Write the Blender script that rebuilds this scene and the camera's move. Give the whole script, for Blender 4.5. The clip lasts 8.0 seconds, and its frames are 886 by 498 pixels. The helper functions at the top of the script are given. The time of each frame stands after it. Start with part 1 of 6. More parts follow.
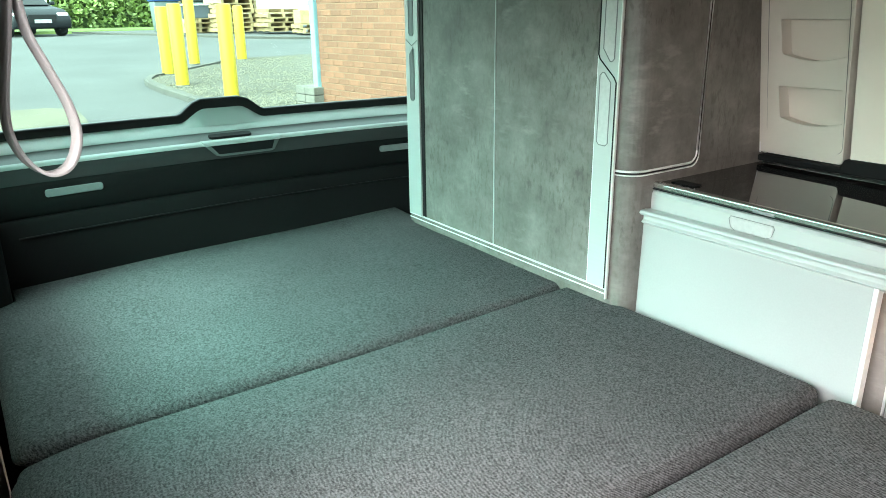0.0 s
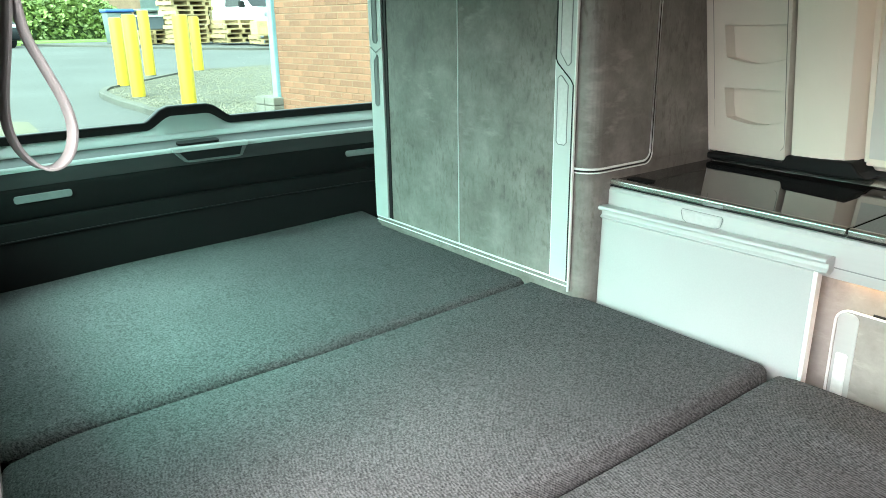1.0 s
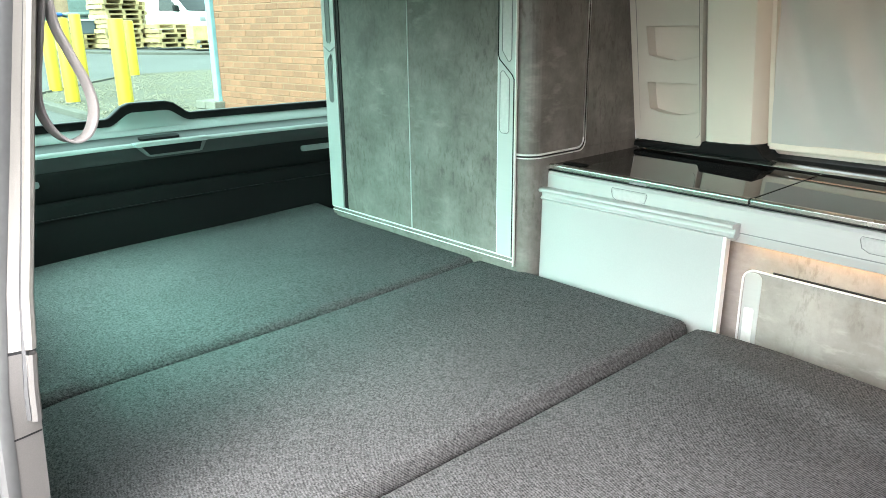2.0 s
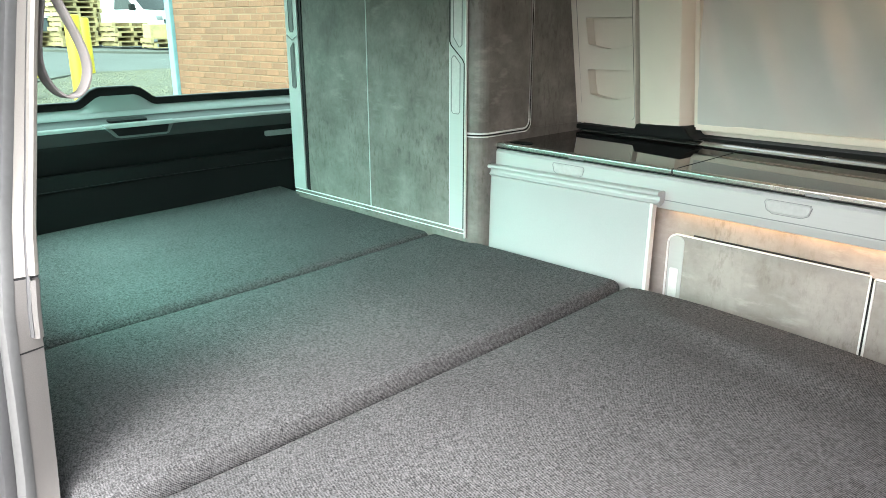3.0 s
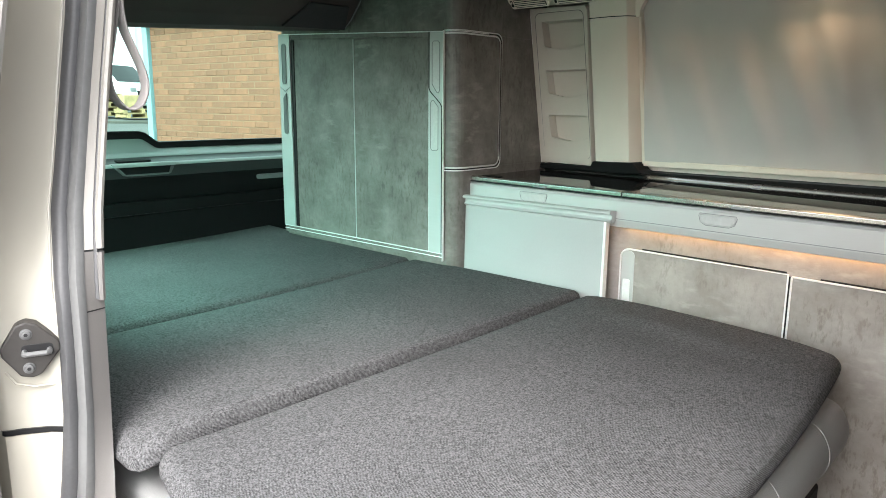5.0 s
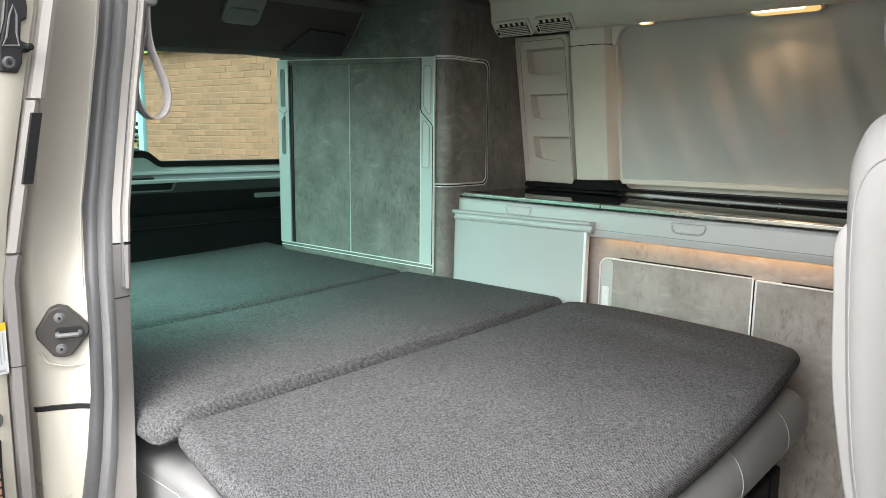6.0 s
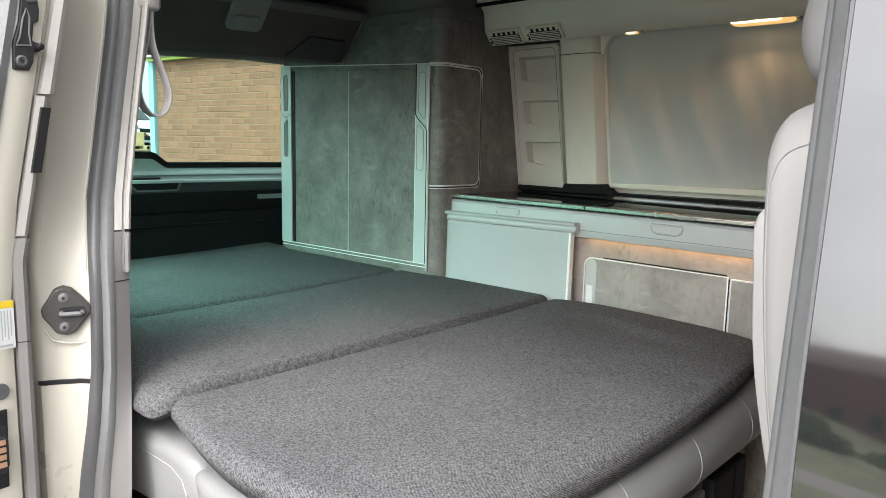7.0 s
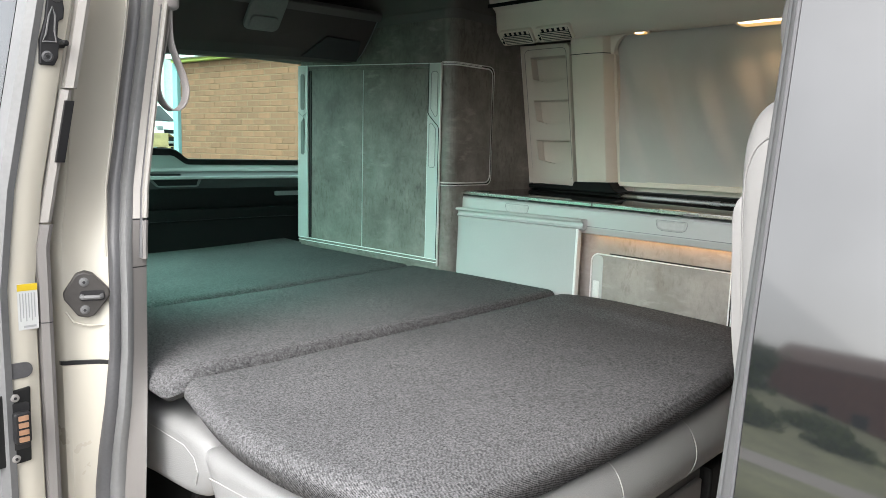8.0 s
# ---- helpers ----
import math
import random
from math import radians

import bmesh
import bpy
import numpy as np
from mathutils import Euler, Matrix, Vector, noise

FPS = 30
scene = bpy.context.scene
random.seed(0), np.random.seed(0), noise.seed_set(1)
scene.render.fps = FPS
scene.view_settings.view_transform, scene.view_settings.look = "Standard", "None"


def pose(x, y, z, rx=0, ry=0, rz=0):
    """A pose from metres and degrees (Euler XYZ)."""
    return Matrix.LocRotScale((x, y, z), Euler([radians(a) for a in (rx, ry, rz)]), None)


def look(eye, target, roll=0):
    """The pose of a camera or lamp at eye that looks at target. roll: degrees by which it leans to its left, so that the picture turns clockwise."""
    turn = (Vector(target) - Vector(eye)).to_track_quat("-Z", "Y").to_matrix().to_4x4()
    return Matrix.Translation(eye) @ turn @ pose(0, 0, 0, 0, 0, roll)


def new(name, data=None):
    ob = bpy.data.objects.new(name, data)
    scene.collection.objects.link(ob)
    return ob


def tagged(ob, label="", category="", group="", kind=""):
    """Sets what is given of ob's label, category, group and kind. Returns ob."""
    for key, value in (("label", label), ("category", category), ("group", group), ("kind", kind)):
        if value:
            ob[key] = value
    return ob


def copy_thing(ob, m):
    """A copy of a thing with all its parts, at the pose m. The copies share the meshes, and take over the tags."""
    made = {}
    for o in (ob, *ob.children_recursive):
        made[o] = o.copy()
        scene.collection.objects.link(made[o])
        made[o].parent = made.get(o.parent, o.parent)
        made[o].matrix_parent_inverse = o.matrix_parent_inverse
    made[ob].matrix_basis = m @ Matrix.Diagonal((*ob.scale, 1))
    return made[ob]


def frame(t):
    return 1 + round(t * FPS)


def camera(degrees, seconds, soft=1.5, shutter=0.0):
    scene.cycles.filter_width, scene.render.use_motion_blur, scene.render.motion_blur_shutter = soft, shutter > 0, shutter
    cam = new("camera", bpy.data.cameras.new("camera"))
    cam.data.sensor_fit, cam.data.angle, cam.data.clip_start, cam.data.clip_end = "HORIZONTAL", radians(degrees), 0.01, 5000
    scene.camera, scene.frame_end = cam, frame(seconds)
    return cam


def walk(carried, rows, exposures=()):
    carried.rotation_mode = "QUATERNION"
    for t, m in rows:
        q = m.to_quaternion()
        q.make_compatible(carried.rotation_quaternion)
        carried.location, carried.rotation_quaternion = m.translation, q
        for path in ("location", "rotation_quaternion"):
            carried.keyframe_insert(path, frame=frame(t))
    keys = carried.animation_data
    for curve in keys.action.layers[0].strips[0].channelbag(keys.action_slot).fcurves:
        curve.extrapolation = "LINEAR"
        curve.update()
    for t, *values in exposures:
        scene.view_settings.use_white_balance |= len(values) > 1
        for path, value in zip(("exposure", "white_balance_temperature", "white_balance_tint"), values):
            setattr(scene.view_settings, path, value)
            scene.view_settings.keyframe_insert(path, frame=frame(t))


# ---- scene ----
cam = camera(62.9, 8.0, soft=0.8)
PATH = [
    (0, (1.816, -1.131, 1.297), (0.248, -0.057, 0.673), -0.7),
    (0.5, (1.831, -1.151, 1.296), (0.283, -0.044, 0.682), -0.9),
    (1, (1.861, -1.181, 1.29), (0.349, -0.018, 0.69), -0.9),
    (1.5, (1.91, -1.243, 1.288), (0.446, -0.016, 0.697), -0.9),
    (3, (2.096, -1.407, 1.241), (0.754, -0.043, 0.66), 0.0),
    (3.5, (2.154, -1.442, 1.222), (0.818, -0.063, 0.662), 0.3),
    (4, (2.197, -1.49, 1.209), (0.86, -0.095, 0.694), 0.4),
    (4.5, (2.23, -1.543, 1.194), (0.899, -0.121, 0.738), 0.4),
    (5, (2.251, -1.614, 1.165), (0.938, -0.157, 0.772), 0.3),
    (6.5, (2.386, -1.747, 1.115), (1.089, -0.252, 0.83), 0.8),
    (7, (2.435, -1.752, 1.104), (1.116, -0.275, 0.826), 1.2),
    (7.5, (2.472, -1.762, 1.091), (1.129, -0.305, 0.816), 1.4),
    (8, (2.493, -1.767, 1.088), (1.132, -0.327, 0.816), 1.5),
]
walk(cam, [(t, look(eye, target, roll)) for t, eye, target, roll in PATH],
     exposures=[(0.0, 3.25), (1.5, 3.27), (3.5, 3.02), (5.0, 2.82), (6.5, 2.48), (8.0, 2.42)])

# ---------------------------------------------------------------- light
scene.view_settings.exposure = 0.0
world = bpy.data.worlds.new("overcast_sky")
scene.world = world
world.use_nodes = True
wn, wl = world.node_tree.nodes, world.node_tree.links
sky = wn.new("ShaderNodeTexSky")
sky.sky_type, sky.sun_disc = "NISHITA", False
sky.sun_elevation, sky.sun_rotation = radians(49), radians(162)
sky.air_density, sky.dust_density = 1.0, 4.0
grey = wn.new("ShaderNodeHueSaturation")
grey.inputs["Saturation"].default_value = 0.22
wl.new(sky.outputs[0], grey.inputs["Color"])
sky_co, cloud_noise, cloud_range, cloud_mix = wn.new("ShaderNodeTexCoord"), wn.new("ShaderNodeTexNoise"), wn.new("ShaderNodeMapRange"), wn.new("ShaderNodeMix")
cloud_noise.inputs["Scale"].default_value, cloud_noise.inputs["Detail"].default_value = 4.0, 5
cloud_range.inputs["From Min"].default_value, cloud_range.inputs["From Max"].default_value = 0.3, 0.7
cloud_range.inputs["To Min"].default_value, cloud_range.inputs["To Max"].default_value = 0.88, 1.12
cloud_mix.data_type, cloud_mix.blend_type = "RGBA", "MULTIPLY"
cloud_mix.inputs["Factor"].default_value = 1.0
wl.new(sky_co.outputs["Generated"], cloud_noise.inputs["Vector"])
wl.new(cloud_noise.outputs["Fac"], cloud_range.inputs["Value"])
wl.new(grey.outputs[0], cloud_mix.inputs["A"])
wl.new(cloud_range.outputs[0], cloud_mix.inputs["B"])
wl.new(cloud_mix.outputs["Result"], wn["Background"].inputs["Color"])
wn["Background"].inputs["Strength"].default_value = 0.15

sun = new("sun", bpy.data.lights.new("sun", "SUN"))
sun.data.energy, sun.data.angle, sun.data.color = 0.33, radians(100), (1.0, 0.97, 0.93)
sun.matrix_world = look((0, 0, 10), (-2.7, 8.2, 0))


# ---------------------------------------------------------------- materials
def material(name, base, rough=0.6, metal=0.0, spec=0.5, vary=0.12, scale=6.0, grain=120.0, bump=0.0, grain_vary=0.06,
             stretch=(1, 1, 1), coat=0.0, random_vary=0.0):
    """A principled surface with colour variation at two scales and a fine relief."""
    m = bpy.data.materials.new(name)
    m.use_nodes = True
    n, l = m.node_tree.nodes, m.node_tree.links
    p = n["Principled BSDF"]
    p.inputs["Roughness"].default_value, p.inputs["Metallic"].default_value = rough, metal
    p.inputs["Specular IOR Level"].default_value = spec
    p.inputs["Coat Weight"].default_value, p.inputs["Coat Roughness"].default_value = coat, 0.08
    co = n.new("ShaderNodeTexCoord")
    mp = n.new("ShaderNodeMapping")
    mp.inputs["Scale"].default_value = stretch
    l.new(co.outputs["Object"], mp.inputs["Vector"])
    big = n.new("ShaderNodeTexNoise")
    big.inputs["Scale"].default_value, big.inputs["Detail"].default_value = scale, 5
    fine = n.new("ShaderNodeTexNoise")
    fine.inputs["Scale"].default_value, fine.inputs["Detail"].default_value = grain, 3
    for t in (big, fine):
        l.new(mp.outputs[0], t.inputs["Vector"])
    mix1 = n.new("ShaderNodeMix")
    mix1.data_type = "RGBA"
    lo = [max(0.0, c * (1 - vary)) for c in base]
    hi = [min(1.0, c * (1 + vary)) for c in base]
    mix1.inputs["A"].default_value, mix1.inputs["B"].default_value = (*lo, 1), (*hi, 1)
    ramp = n.new("ShaderNodeMapRange")
    ramp.inputs["From Min"].default_value, ramp.inputs["From Max"].default_value = 0.32, 0.68
    l.new(big.outputs["Fac"], ramp.inputs["Value"])
    l.new(ramp.outputs[0], mix1.inputs["Factor"])
    val = n.new("ShaderNodeMapRange")
    val.inputs["From Min"].default_value, val.inputs["From Max"].default_value = 0.3, 0.7
    val.inputs["To Min"].default_value, val.inputs["To Max"].default_value = 1 - grain_vary, 1 + grain_vary
    l.new(fine.outputs["Fac"], val.inputs["Value"])
    hsv = n.new("ShaderNodeHueSaturation")
    l.new(mix1.outputs["Result"], hsv.inputs["Color"])
    if random_vary:
        info = n.new("ShaderNodeObjectInfo")
        rnd = n.new("ShaderNodeMapRange")
        rnd.inputs["To Min"].default_value, rnd.inputs["To Max"].default_value = 1 - random_vary, 1 + random_vary
        l.new(info.outputs["Random"], rnd.inputs["Value"])
        mul = n.new("ShaderNodeMath")
        mul.operation = "MULTIPLY"
        l.new(rnd.outputs[0], mul.inputs[0])
        l.new(val.outputs[0], mul.inputs[1])
        l.new(mul.outputs[0], hsv.inputs["Value"])
    else:
        l.new(val.outputs[0], hsv.inputs["Value"])
    l.new(hsv.outputs[0], p.inputs["Base Color"])
    if bump:
        b = n.new("ShaderNodeBump")
        b.inputs["Strength"].default_value, b.inputs["Distance"].default_value = min(1.0, bump), 0.002
        l.new(fine.outputs["Fac"], b.inputs["Height"])
        l.new(b.outputs[0], p.inputs["Normal"])
    rr = n.new("ShaderNodeMapRange")
    rr.inputs["To Min"].default_value, rr.inputs["To Max"].default_value = max(0.0, rough - 0.07) if rough else 0.0, min(1, rough + 0.07) if rough else 0.0
    l.new(big.outputs["Fac"], rr.inputs["Value"])
    l.new(rr.outputs[0], p.inputs["Roughness"])
    return m


def woven(name, dark, light, coarse=1.0):
    """A heavy woven upholstery: light and dark yarns crossing every two to three millimetres."""
    m = bpy.data.materials.new(name)
    m.use_nodes = True
    n, l = m.node_tree.nodes, m.node_tree.links
    p = n["Principled BSDF"]
    p.inputs["Roughness"].default_value, p.inputs["Specular IOR Level"].default_value = 0.85, 0.12

    def math_node(op, a, b):
        k = n.new("ShaderNodeMath")
        k.operation = op
        for i, v in enumerate((a, b)):
            if v is None:
                continue
            if isinstance(v, (int, float)):
                k.inputs[i].default_value = v
            else:
                l.new(v, k.inputs[i])
        return k.outputs[0]

    def noise_node(scale, detail):
        k = n.new("ShaderNodeTexNoise")
        k.inputs["Scale"].default_value, k.inputs["Detail"].default_value = scale, detail
        l.new(co.outputs["Object"], k.inputs["Vector"])
        return k.outputs["Fac"]
    co = n.new("ShaderNodeTexCoord")
    axes = n.new("ShaderNodeSeparateXYZ")
    l.new(co.outputs["Object"], axes.inputs[0])
    wobble = math_node("MULTIPLY", noise_node(45, 2), 0.006)
    u = math_node("ADD", math_node("SUBTRACT", axes.outputs[0], axes.outputs[2]), wobble)
    v = math_node("ADD", math_node("ADD", axes.outputs[1], math_node("MULTIPLY", axes.outputs[2], 0.8)), wobble)
    row = math_node("FLOOR", math_node("MULTIPLY", v, 1 / (0.0018 * coarse)), None)
    along = math_node("ADD", math_node("MULTIPLY", u, 1 / (0.0026 * coarse)), math_node("MULTIPLY", row, 0.34))
    cell = n.new("ShaderNodeCombineXYZ")
    l.new(math_node("FLOOR", along, None), cell.inputs[0])
    l.new(row, cell.inputs[1])
    yarn = n.new("ShaderNodeTexWhiteNoise")
    yarn.noise_dimensions = "2D"
    l.new(cell.outputs[0], yarn.inputs["Vector"])
    ridge = math_node("MULTIPLY", math_node("SINE", math_node("MULTIPLY", along, 2 * math.pi), None), math_node("SINE", math_node("MULTIPLY", v, math.pi / (0.0018 * coarse)), None))
    height = math_node("ADD", math_node("ADD", math_node("MULTIPLY", yarn.outputs["Value"], 0.36), math_node("MULTIPLY", ridge, 0.40)), 0.22)
    mottle = n.new("ShaderNodeMapRange")
    mottle.inputs["From Min"].default_value, mottle.inputs["From Max"].default_value = 0.32, 0.68
    mottle.inputs["To Min"].default_value, mottle.inputs["To Max"].default_value = -0.17, 0.17
    l.new(noise_node(200, 3), mottle.inputs["Value"])
    limit = n.new("ShaderNodeClamp")
    l.new(math_node("ADD", height, mottle.outputs[0]), limit.inputs[0])
    mix = n.new("ShaderNodeMix")
    mix.data_type = "RGBA"
    mix.inputs["A"].default_value, mix.inputs["B"].default_value = (*dark, 1), (*light, 1)
    l.new(limit.outputs[0], mix.inputs["Factor"])
    hsv = n.new("ShaderNodeHueSaturation")
    val = n.new("ShaderNodeMapRange")
    val.inputs["From Min"].default_value, val.inputs["From Max"].default_value = 0.3, 0.7
    val.inputs["To Min"].default_value, val.inputs["To Max"].default_value = 0.92, 1.08
    l.new(noise_node(5, 4), val.inputs["Value"])
    l.new(val.outputs[0], hsv.inputs["Value"])
    l.new(mix.outputs["Result"], hsv.inputs["Color"])
    l.new(hsv.outputs[0], p.inputs["Base Color"])
    b = n.new("ShaderNodeBump")
    b.inputs["Strength"].default_value, b.inputs["Distance"].default_value = 0.5, 0.001
    l.new(height, b.inputs["Height"])
    l.new(b.outputs[0], p.inputs["Normal"])
    return m


def concrete(name, dark, mid, light):
    """A laminate printed like trowelled concrete: clouds, trowel smears and fine scratches."""
    m = bpy.data.materials.new(name)
    m.use_nodes = True
    n, l = m.node_tree.nodes, m.node_tree.links
    p = n["Principled BSDF"]
    p.inputs["Roughness"].default_value, p.inputs["Specular IOR Level"].default_value = 0.48, 0.4
    co = n.new("ShaderNodeTexCoord")
    cloud = n.new("ShaderNodeTexNoise")
    cloud.inputs["Scale"].default_value, cloud.inputs["Detail"].default_value, cloud.inputs["Roughness"].default_value = 7.5, 6, 0.7
    cloud.inputs["Distortion"].default_value = 0.0
    l.new(co.outputs["Object"], cloud.inputs["Vector"])
    mp = n.new("ShaderNodeMapping")
    mp.inputs["Scale"].default_value = (1.0, 1.0, 2.6)
    l.new(co.outputs["Object"], mp.inputs["Vector"])
    smear = n.new("ShaderNodeTexNoise")
    smear.inputs["Scale"].default_value, smear.inputs["Detail"].default_value, smear.inputs["Roughness"].default_value = 17, 4, 0.6
    l.new(mp.outputs[0], smear.inputs["Vector"])
    patch = n.new("ShaderNodeTexNoise")
    patch.inputs["Scale"].default_value, patch.inputs["Detail"].default_value = 5, 4
    l.new(co.outputs["Object"], patch.inputs["Vector"])
    ramp = n.new("ShaderNodeValToRGB")
    e = ramp.color_ramp.elements
    e[0].position, e[0].color = 0.37, (*dark, 1)
    e[1].position, e[1].color = 0.65, (*light, 1)
    k = ramp.color_ramp.elements.new(0.5)
    k.color = (*mid, 1)
    l.new(cloud.outputs["Fac"], ramp.inputs["Fac"])
    gate = n.new("ShaderNodeMapRange")
    gate.inputs["From Min"].default_value, gate.inputs["From Max"].default_value = 0.5, 0.64
    l.new(patch.outputs["Fac"], gate.inputs["Value"])
    edge = n.new("ShaderNodeMapRange")
    edge.inputs["From Min"].default_value, edge.inputs["From Max"].default_value = 0.5, 0.68
    l.new(smear.outputs["Fac"], edge.inputs["Value"])
    both = n.new("ShaderNodeMath")
    both.operation = "MULTIPLY"
    l.new(gate.outputs[0], both.inputs[0])
    l.new(edge.outputs[0], both.inputs[1])
    mix = n.new("ShaderNodeMix")
    mix.data_type, mix.blend_type = "RGBA", "MIX"
    mix.inputs["B"].default_value = (*[min(1, c * 1.22) for c in light], 1)
    scale = n.new("ShaderNodeMath")
    scale.operation, scale.inputs[1].default_value = "MULTIPLY", 0.8
    l.new(both.outputs[0], scale.inputs[0])
    l.new(scale.outputs[0], mix.inputs["Factor"])
    l.new(ramp.outputs[0], mix.inputs["A"])
    pit = n.new("ShaderNodeTexNoise")
    pit.inputs["Scale"].default_value, pit.inputs["Detail"].default_value, pit.inputs["Roughness"].default_value = 70, 4, 0.65
    brush = n.new("ShaderNodeMapping")
    brush.inputs["Scale"].default_value = (1.3, 1.3, 0.5)
    l.new(co.outputs["Object"], brush.inputs["Vector"])
    l.new(brush.outputs[0], pit.inputs["Vector"])
    pits = n.new("ShaderNodeMapRange")
    pits.inputs["From Min"].default_value, pits.inputs["From Max"].default_value = 0.50, 0.64
    l.new(pit.outputs["Fac"], pits.inputs["Value"])
    where = n.new("ShaderNodeMapRange")
    where.inputs["From Min"].default_value, where.inputs["From Max"].default_value = 0.58, 0.42
    l.new(patch.outputs["Fac"], where.inputs["Value"])
    worn = n.new("ShaderNodeMath")
    worn.operation = "MULTIPLY"
    l.new(pits.outputs[0], worn.inputs[0])
    l.new(where.outputs[0], worn.inputs[1])
    mix2 = n.new("ShaderNodeMix")
    mix2.data_type, mix2.blend_type = "RGBA", "MULTIPLY"
    mix2.inputs["B"].default_value = (0.70, 0.68, 0.66, 1)
    l.new(worn.outputs[0], mix2.inputs["Factor"])
    l.new(mix.outputs["Result"], mix2.inputs["A"])
    l.new(mix2.outputs["Result"], p.inputs["Base Color"])
    b = n.new("ShaderNodeBump")
    b.inputs["Strength"].default_value, b.inputs["Distance"].default_value = 0.12, 0.001
    l.new(smear.outputs["Fac"], b.inputs["Height"])
    l.new(b.outputs[0], p.inputs["Normal"])
    return m


def glass(name, tint, gloss=1.0):
    """A thin pane: tinted see-through with a Fresnel mirror on it."""
    m = bpy.data.materials.new(name)
    m.use_nodes = True
    n, l = m.node_tree.nodes, m.node_tree.links
    n.remove(n["Principled BSDF"])
    clear, mirror = n.new("ShaderNodeBsdfTransparent"), n.new("ShaderNodeBsdfGlossy")
    clear.inputs["Color"].default_value = (*tint, 1)
    mirror.inputs["Roughness"].default_value = 0.02
    f = n.new("ShaderNodeFresnel")
    f.inputs["IOR"].default_value = 1.0 + 0.5 * gloss
    mix = n.new("ShaderNodeMixShader")
    l.new(f.outputs[0], mix.inputs[0])
    l.new(clear.outputs[0], mix.inputs[1])
    l.new(mirror.outputs[0], mix.inputs[2])
    l.new(mix.outputs[0], n["Material Output"].inputs["Surface"])
    return m


def glow(name, colour, strength):
    m = bpy.data.materials.new(name)
    m.use_nodes = True
    p = m.node_tree.nodes["Principled BSDF"]
    p.inputs["Emission Color"].default_value, p.inputs["Emission Strength"].default_value = (*colour, 1), strength
    p.inputs["Base Color"].default_value = (0.8, 0.8, 0.8, 1)
    return m


M_CONC = concrete("concrete_laminate", (0.122, 0.109, 0.098), (0.164, 0.149, 0.136), (0.222, 0.204, 0.188))
# Brighter copy of M_CONC: door light on the kitchen put into the colour.
M_CONC_LIT = concrete("lit_concrete_laminate", (0.252, 0.228, 0.208), (0.302, 0.276, 0.255), (0.364, 0.336, 0.312))
M_FABRIC = woven("grey_woven_fabric", (0.010, 0.0105, 0.0115), (0.180, 0.179, 0.184))
M_BORDER = woven("coarse_border_fabric", (0.014, 0.0145, 0.015), (0.140, 0.139, 0.143), 1.25)
M_ALU = material("brushed_aluminium", (0.51, 0.515, 0.51), 0.4, 0.25, vary=0.03, grain=260, grain_vary=0.015, stretch=(0.06, 1, 1))
M_GRIP = material("pale_grip", (0.47, 0.475, 0.47), 0.5, vary=0.03)
M_SATIN = material("satin_grip_plastic", (0.55, 0.55, 0.54), 0.5, vary=0.04)
M_ALU_LIGHT = material("pale_aluminium_edge", (0.8, 0.8, 0.79), 0.35, 0.2, vary=0.03)
M_WHITE = material("white_laminate", (0.39, 0.40, 0.398), 0.4, vary=0.025, grain=300, bump=0.05, grain_vary=0.02)
M_BEIGE = material("pale_beige_plastic", (0.62, 0.565, 0.50), 0.55, vary=0.04, grain=900, bump=0.12)
M_CREAMTRIM = material("pale_grey_trim", (0.80, 0.72, 0.63), 0.5, vary=0.04, grain=900, bump=0.1)
M_PILLAR = material("pale_pillar_plastic", (0.205, 0.194, 0.181), 0.55, vary=0.04, grain=900, bump=0.1)
M_GREYTRIM = material("mid_grey_trim", (0.125, 0.118, 0.113), 0.55, vary=0.06, grain=800, bump=0.12)
M_CHAR = material("charcoal_plastic", (0.0075, 0.0078, 0.008), 0.65, spec=0.16, vary=0.12, grain=700, bump=0.2)
M_SILL = material("dark_grey_sill_plastic", (0.15, 0.155, 0.157), 0.42, vary=0.08, grain=700, bump=0.12)
M_SILL_PALE = material("pale_grey_sill_plastic", (0.52, 0.53, 0.53), 0.4, vary=0.05, grain=700, bump=0.1)
M_BAND = material("grip_band_plastic", (0.032, 0.034, 0.035), 0.5, vary=0.1, grain=700, bump=0.2)
M_LATCH = material("dark_grey_latch", (0.19, 0.183, 0.175), 0.5, vary=0.06)
M_SPEAKER = material("dark_blue_grey_cloth", (0.045, 0.042, 0.044), 0.8, vary=0.1)
M_BEAD = material("satin_grey_bead", (0.24, 0.228, 0.21), 0.35, 0.15, vary=0.05)
M_SLOT = material("grey_insert_plastic", (0.23, 0.235, 0.24), 0.5, vary=0.06)
M_BLACK = material("black_rubber", (0.012, 0.012, 0.013), 0.45, vary=0.15, spec=0.3)
M_SEAL = material("dark_grey_door_seal", (0.052, 0.052, 0.055), 0.5, vary=0.12, scale=9, grain=200, grain_vary=0.08)
M_PLATE = material("dark_brown_grey_plate", (0.036, 0.033, 0.031), 0.5, vary=0.1, spec=0.35)
M_SEAL_LIGHT = material("mid_grey_door_seal", (0.105, 0.106, 0.107), 0.5, vary=0.1, scale=9)
M_PAINT = material("cream_car_paint", (0.37, 0.349, 0.298), 0.3, vary=0.008, grain_vary=0.004, coat=0.08)
M_DARKTRIM = material("dark_brown_grey_lining", (0.070, 0.056, 0.052), 0.8, vary=0.12, grain=500, bump=0.25)
M_LINING = material("ceiling_fabric", (0.14, 0.13, 0.12), 0.9, vary=0.08, grain=500, bump=0.3)
M_GLOSS = material("black_glass_worktop", (0.012, 0.012, 0.013), 0.0, vary=0.1, spec=0.5)
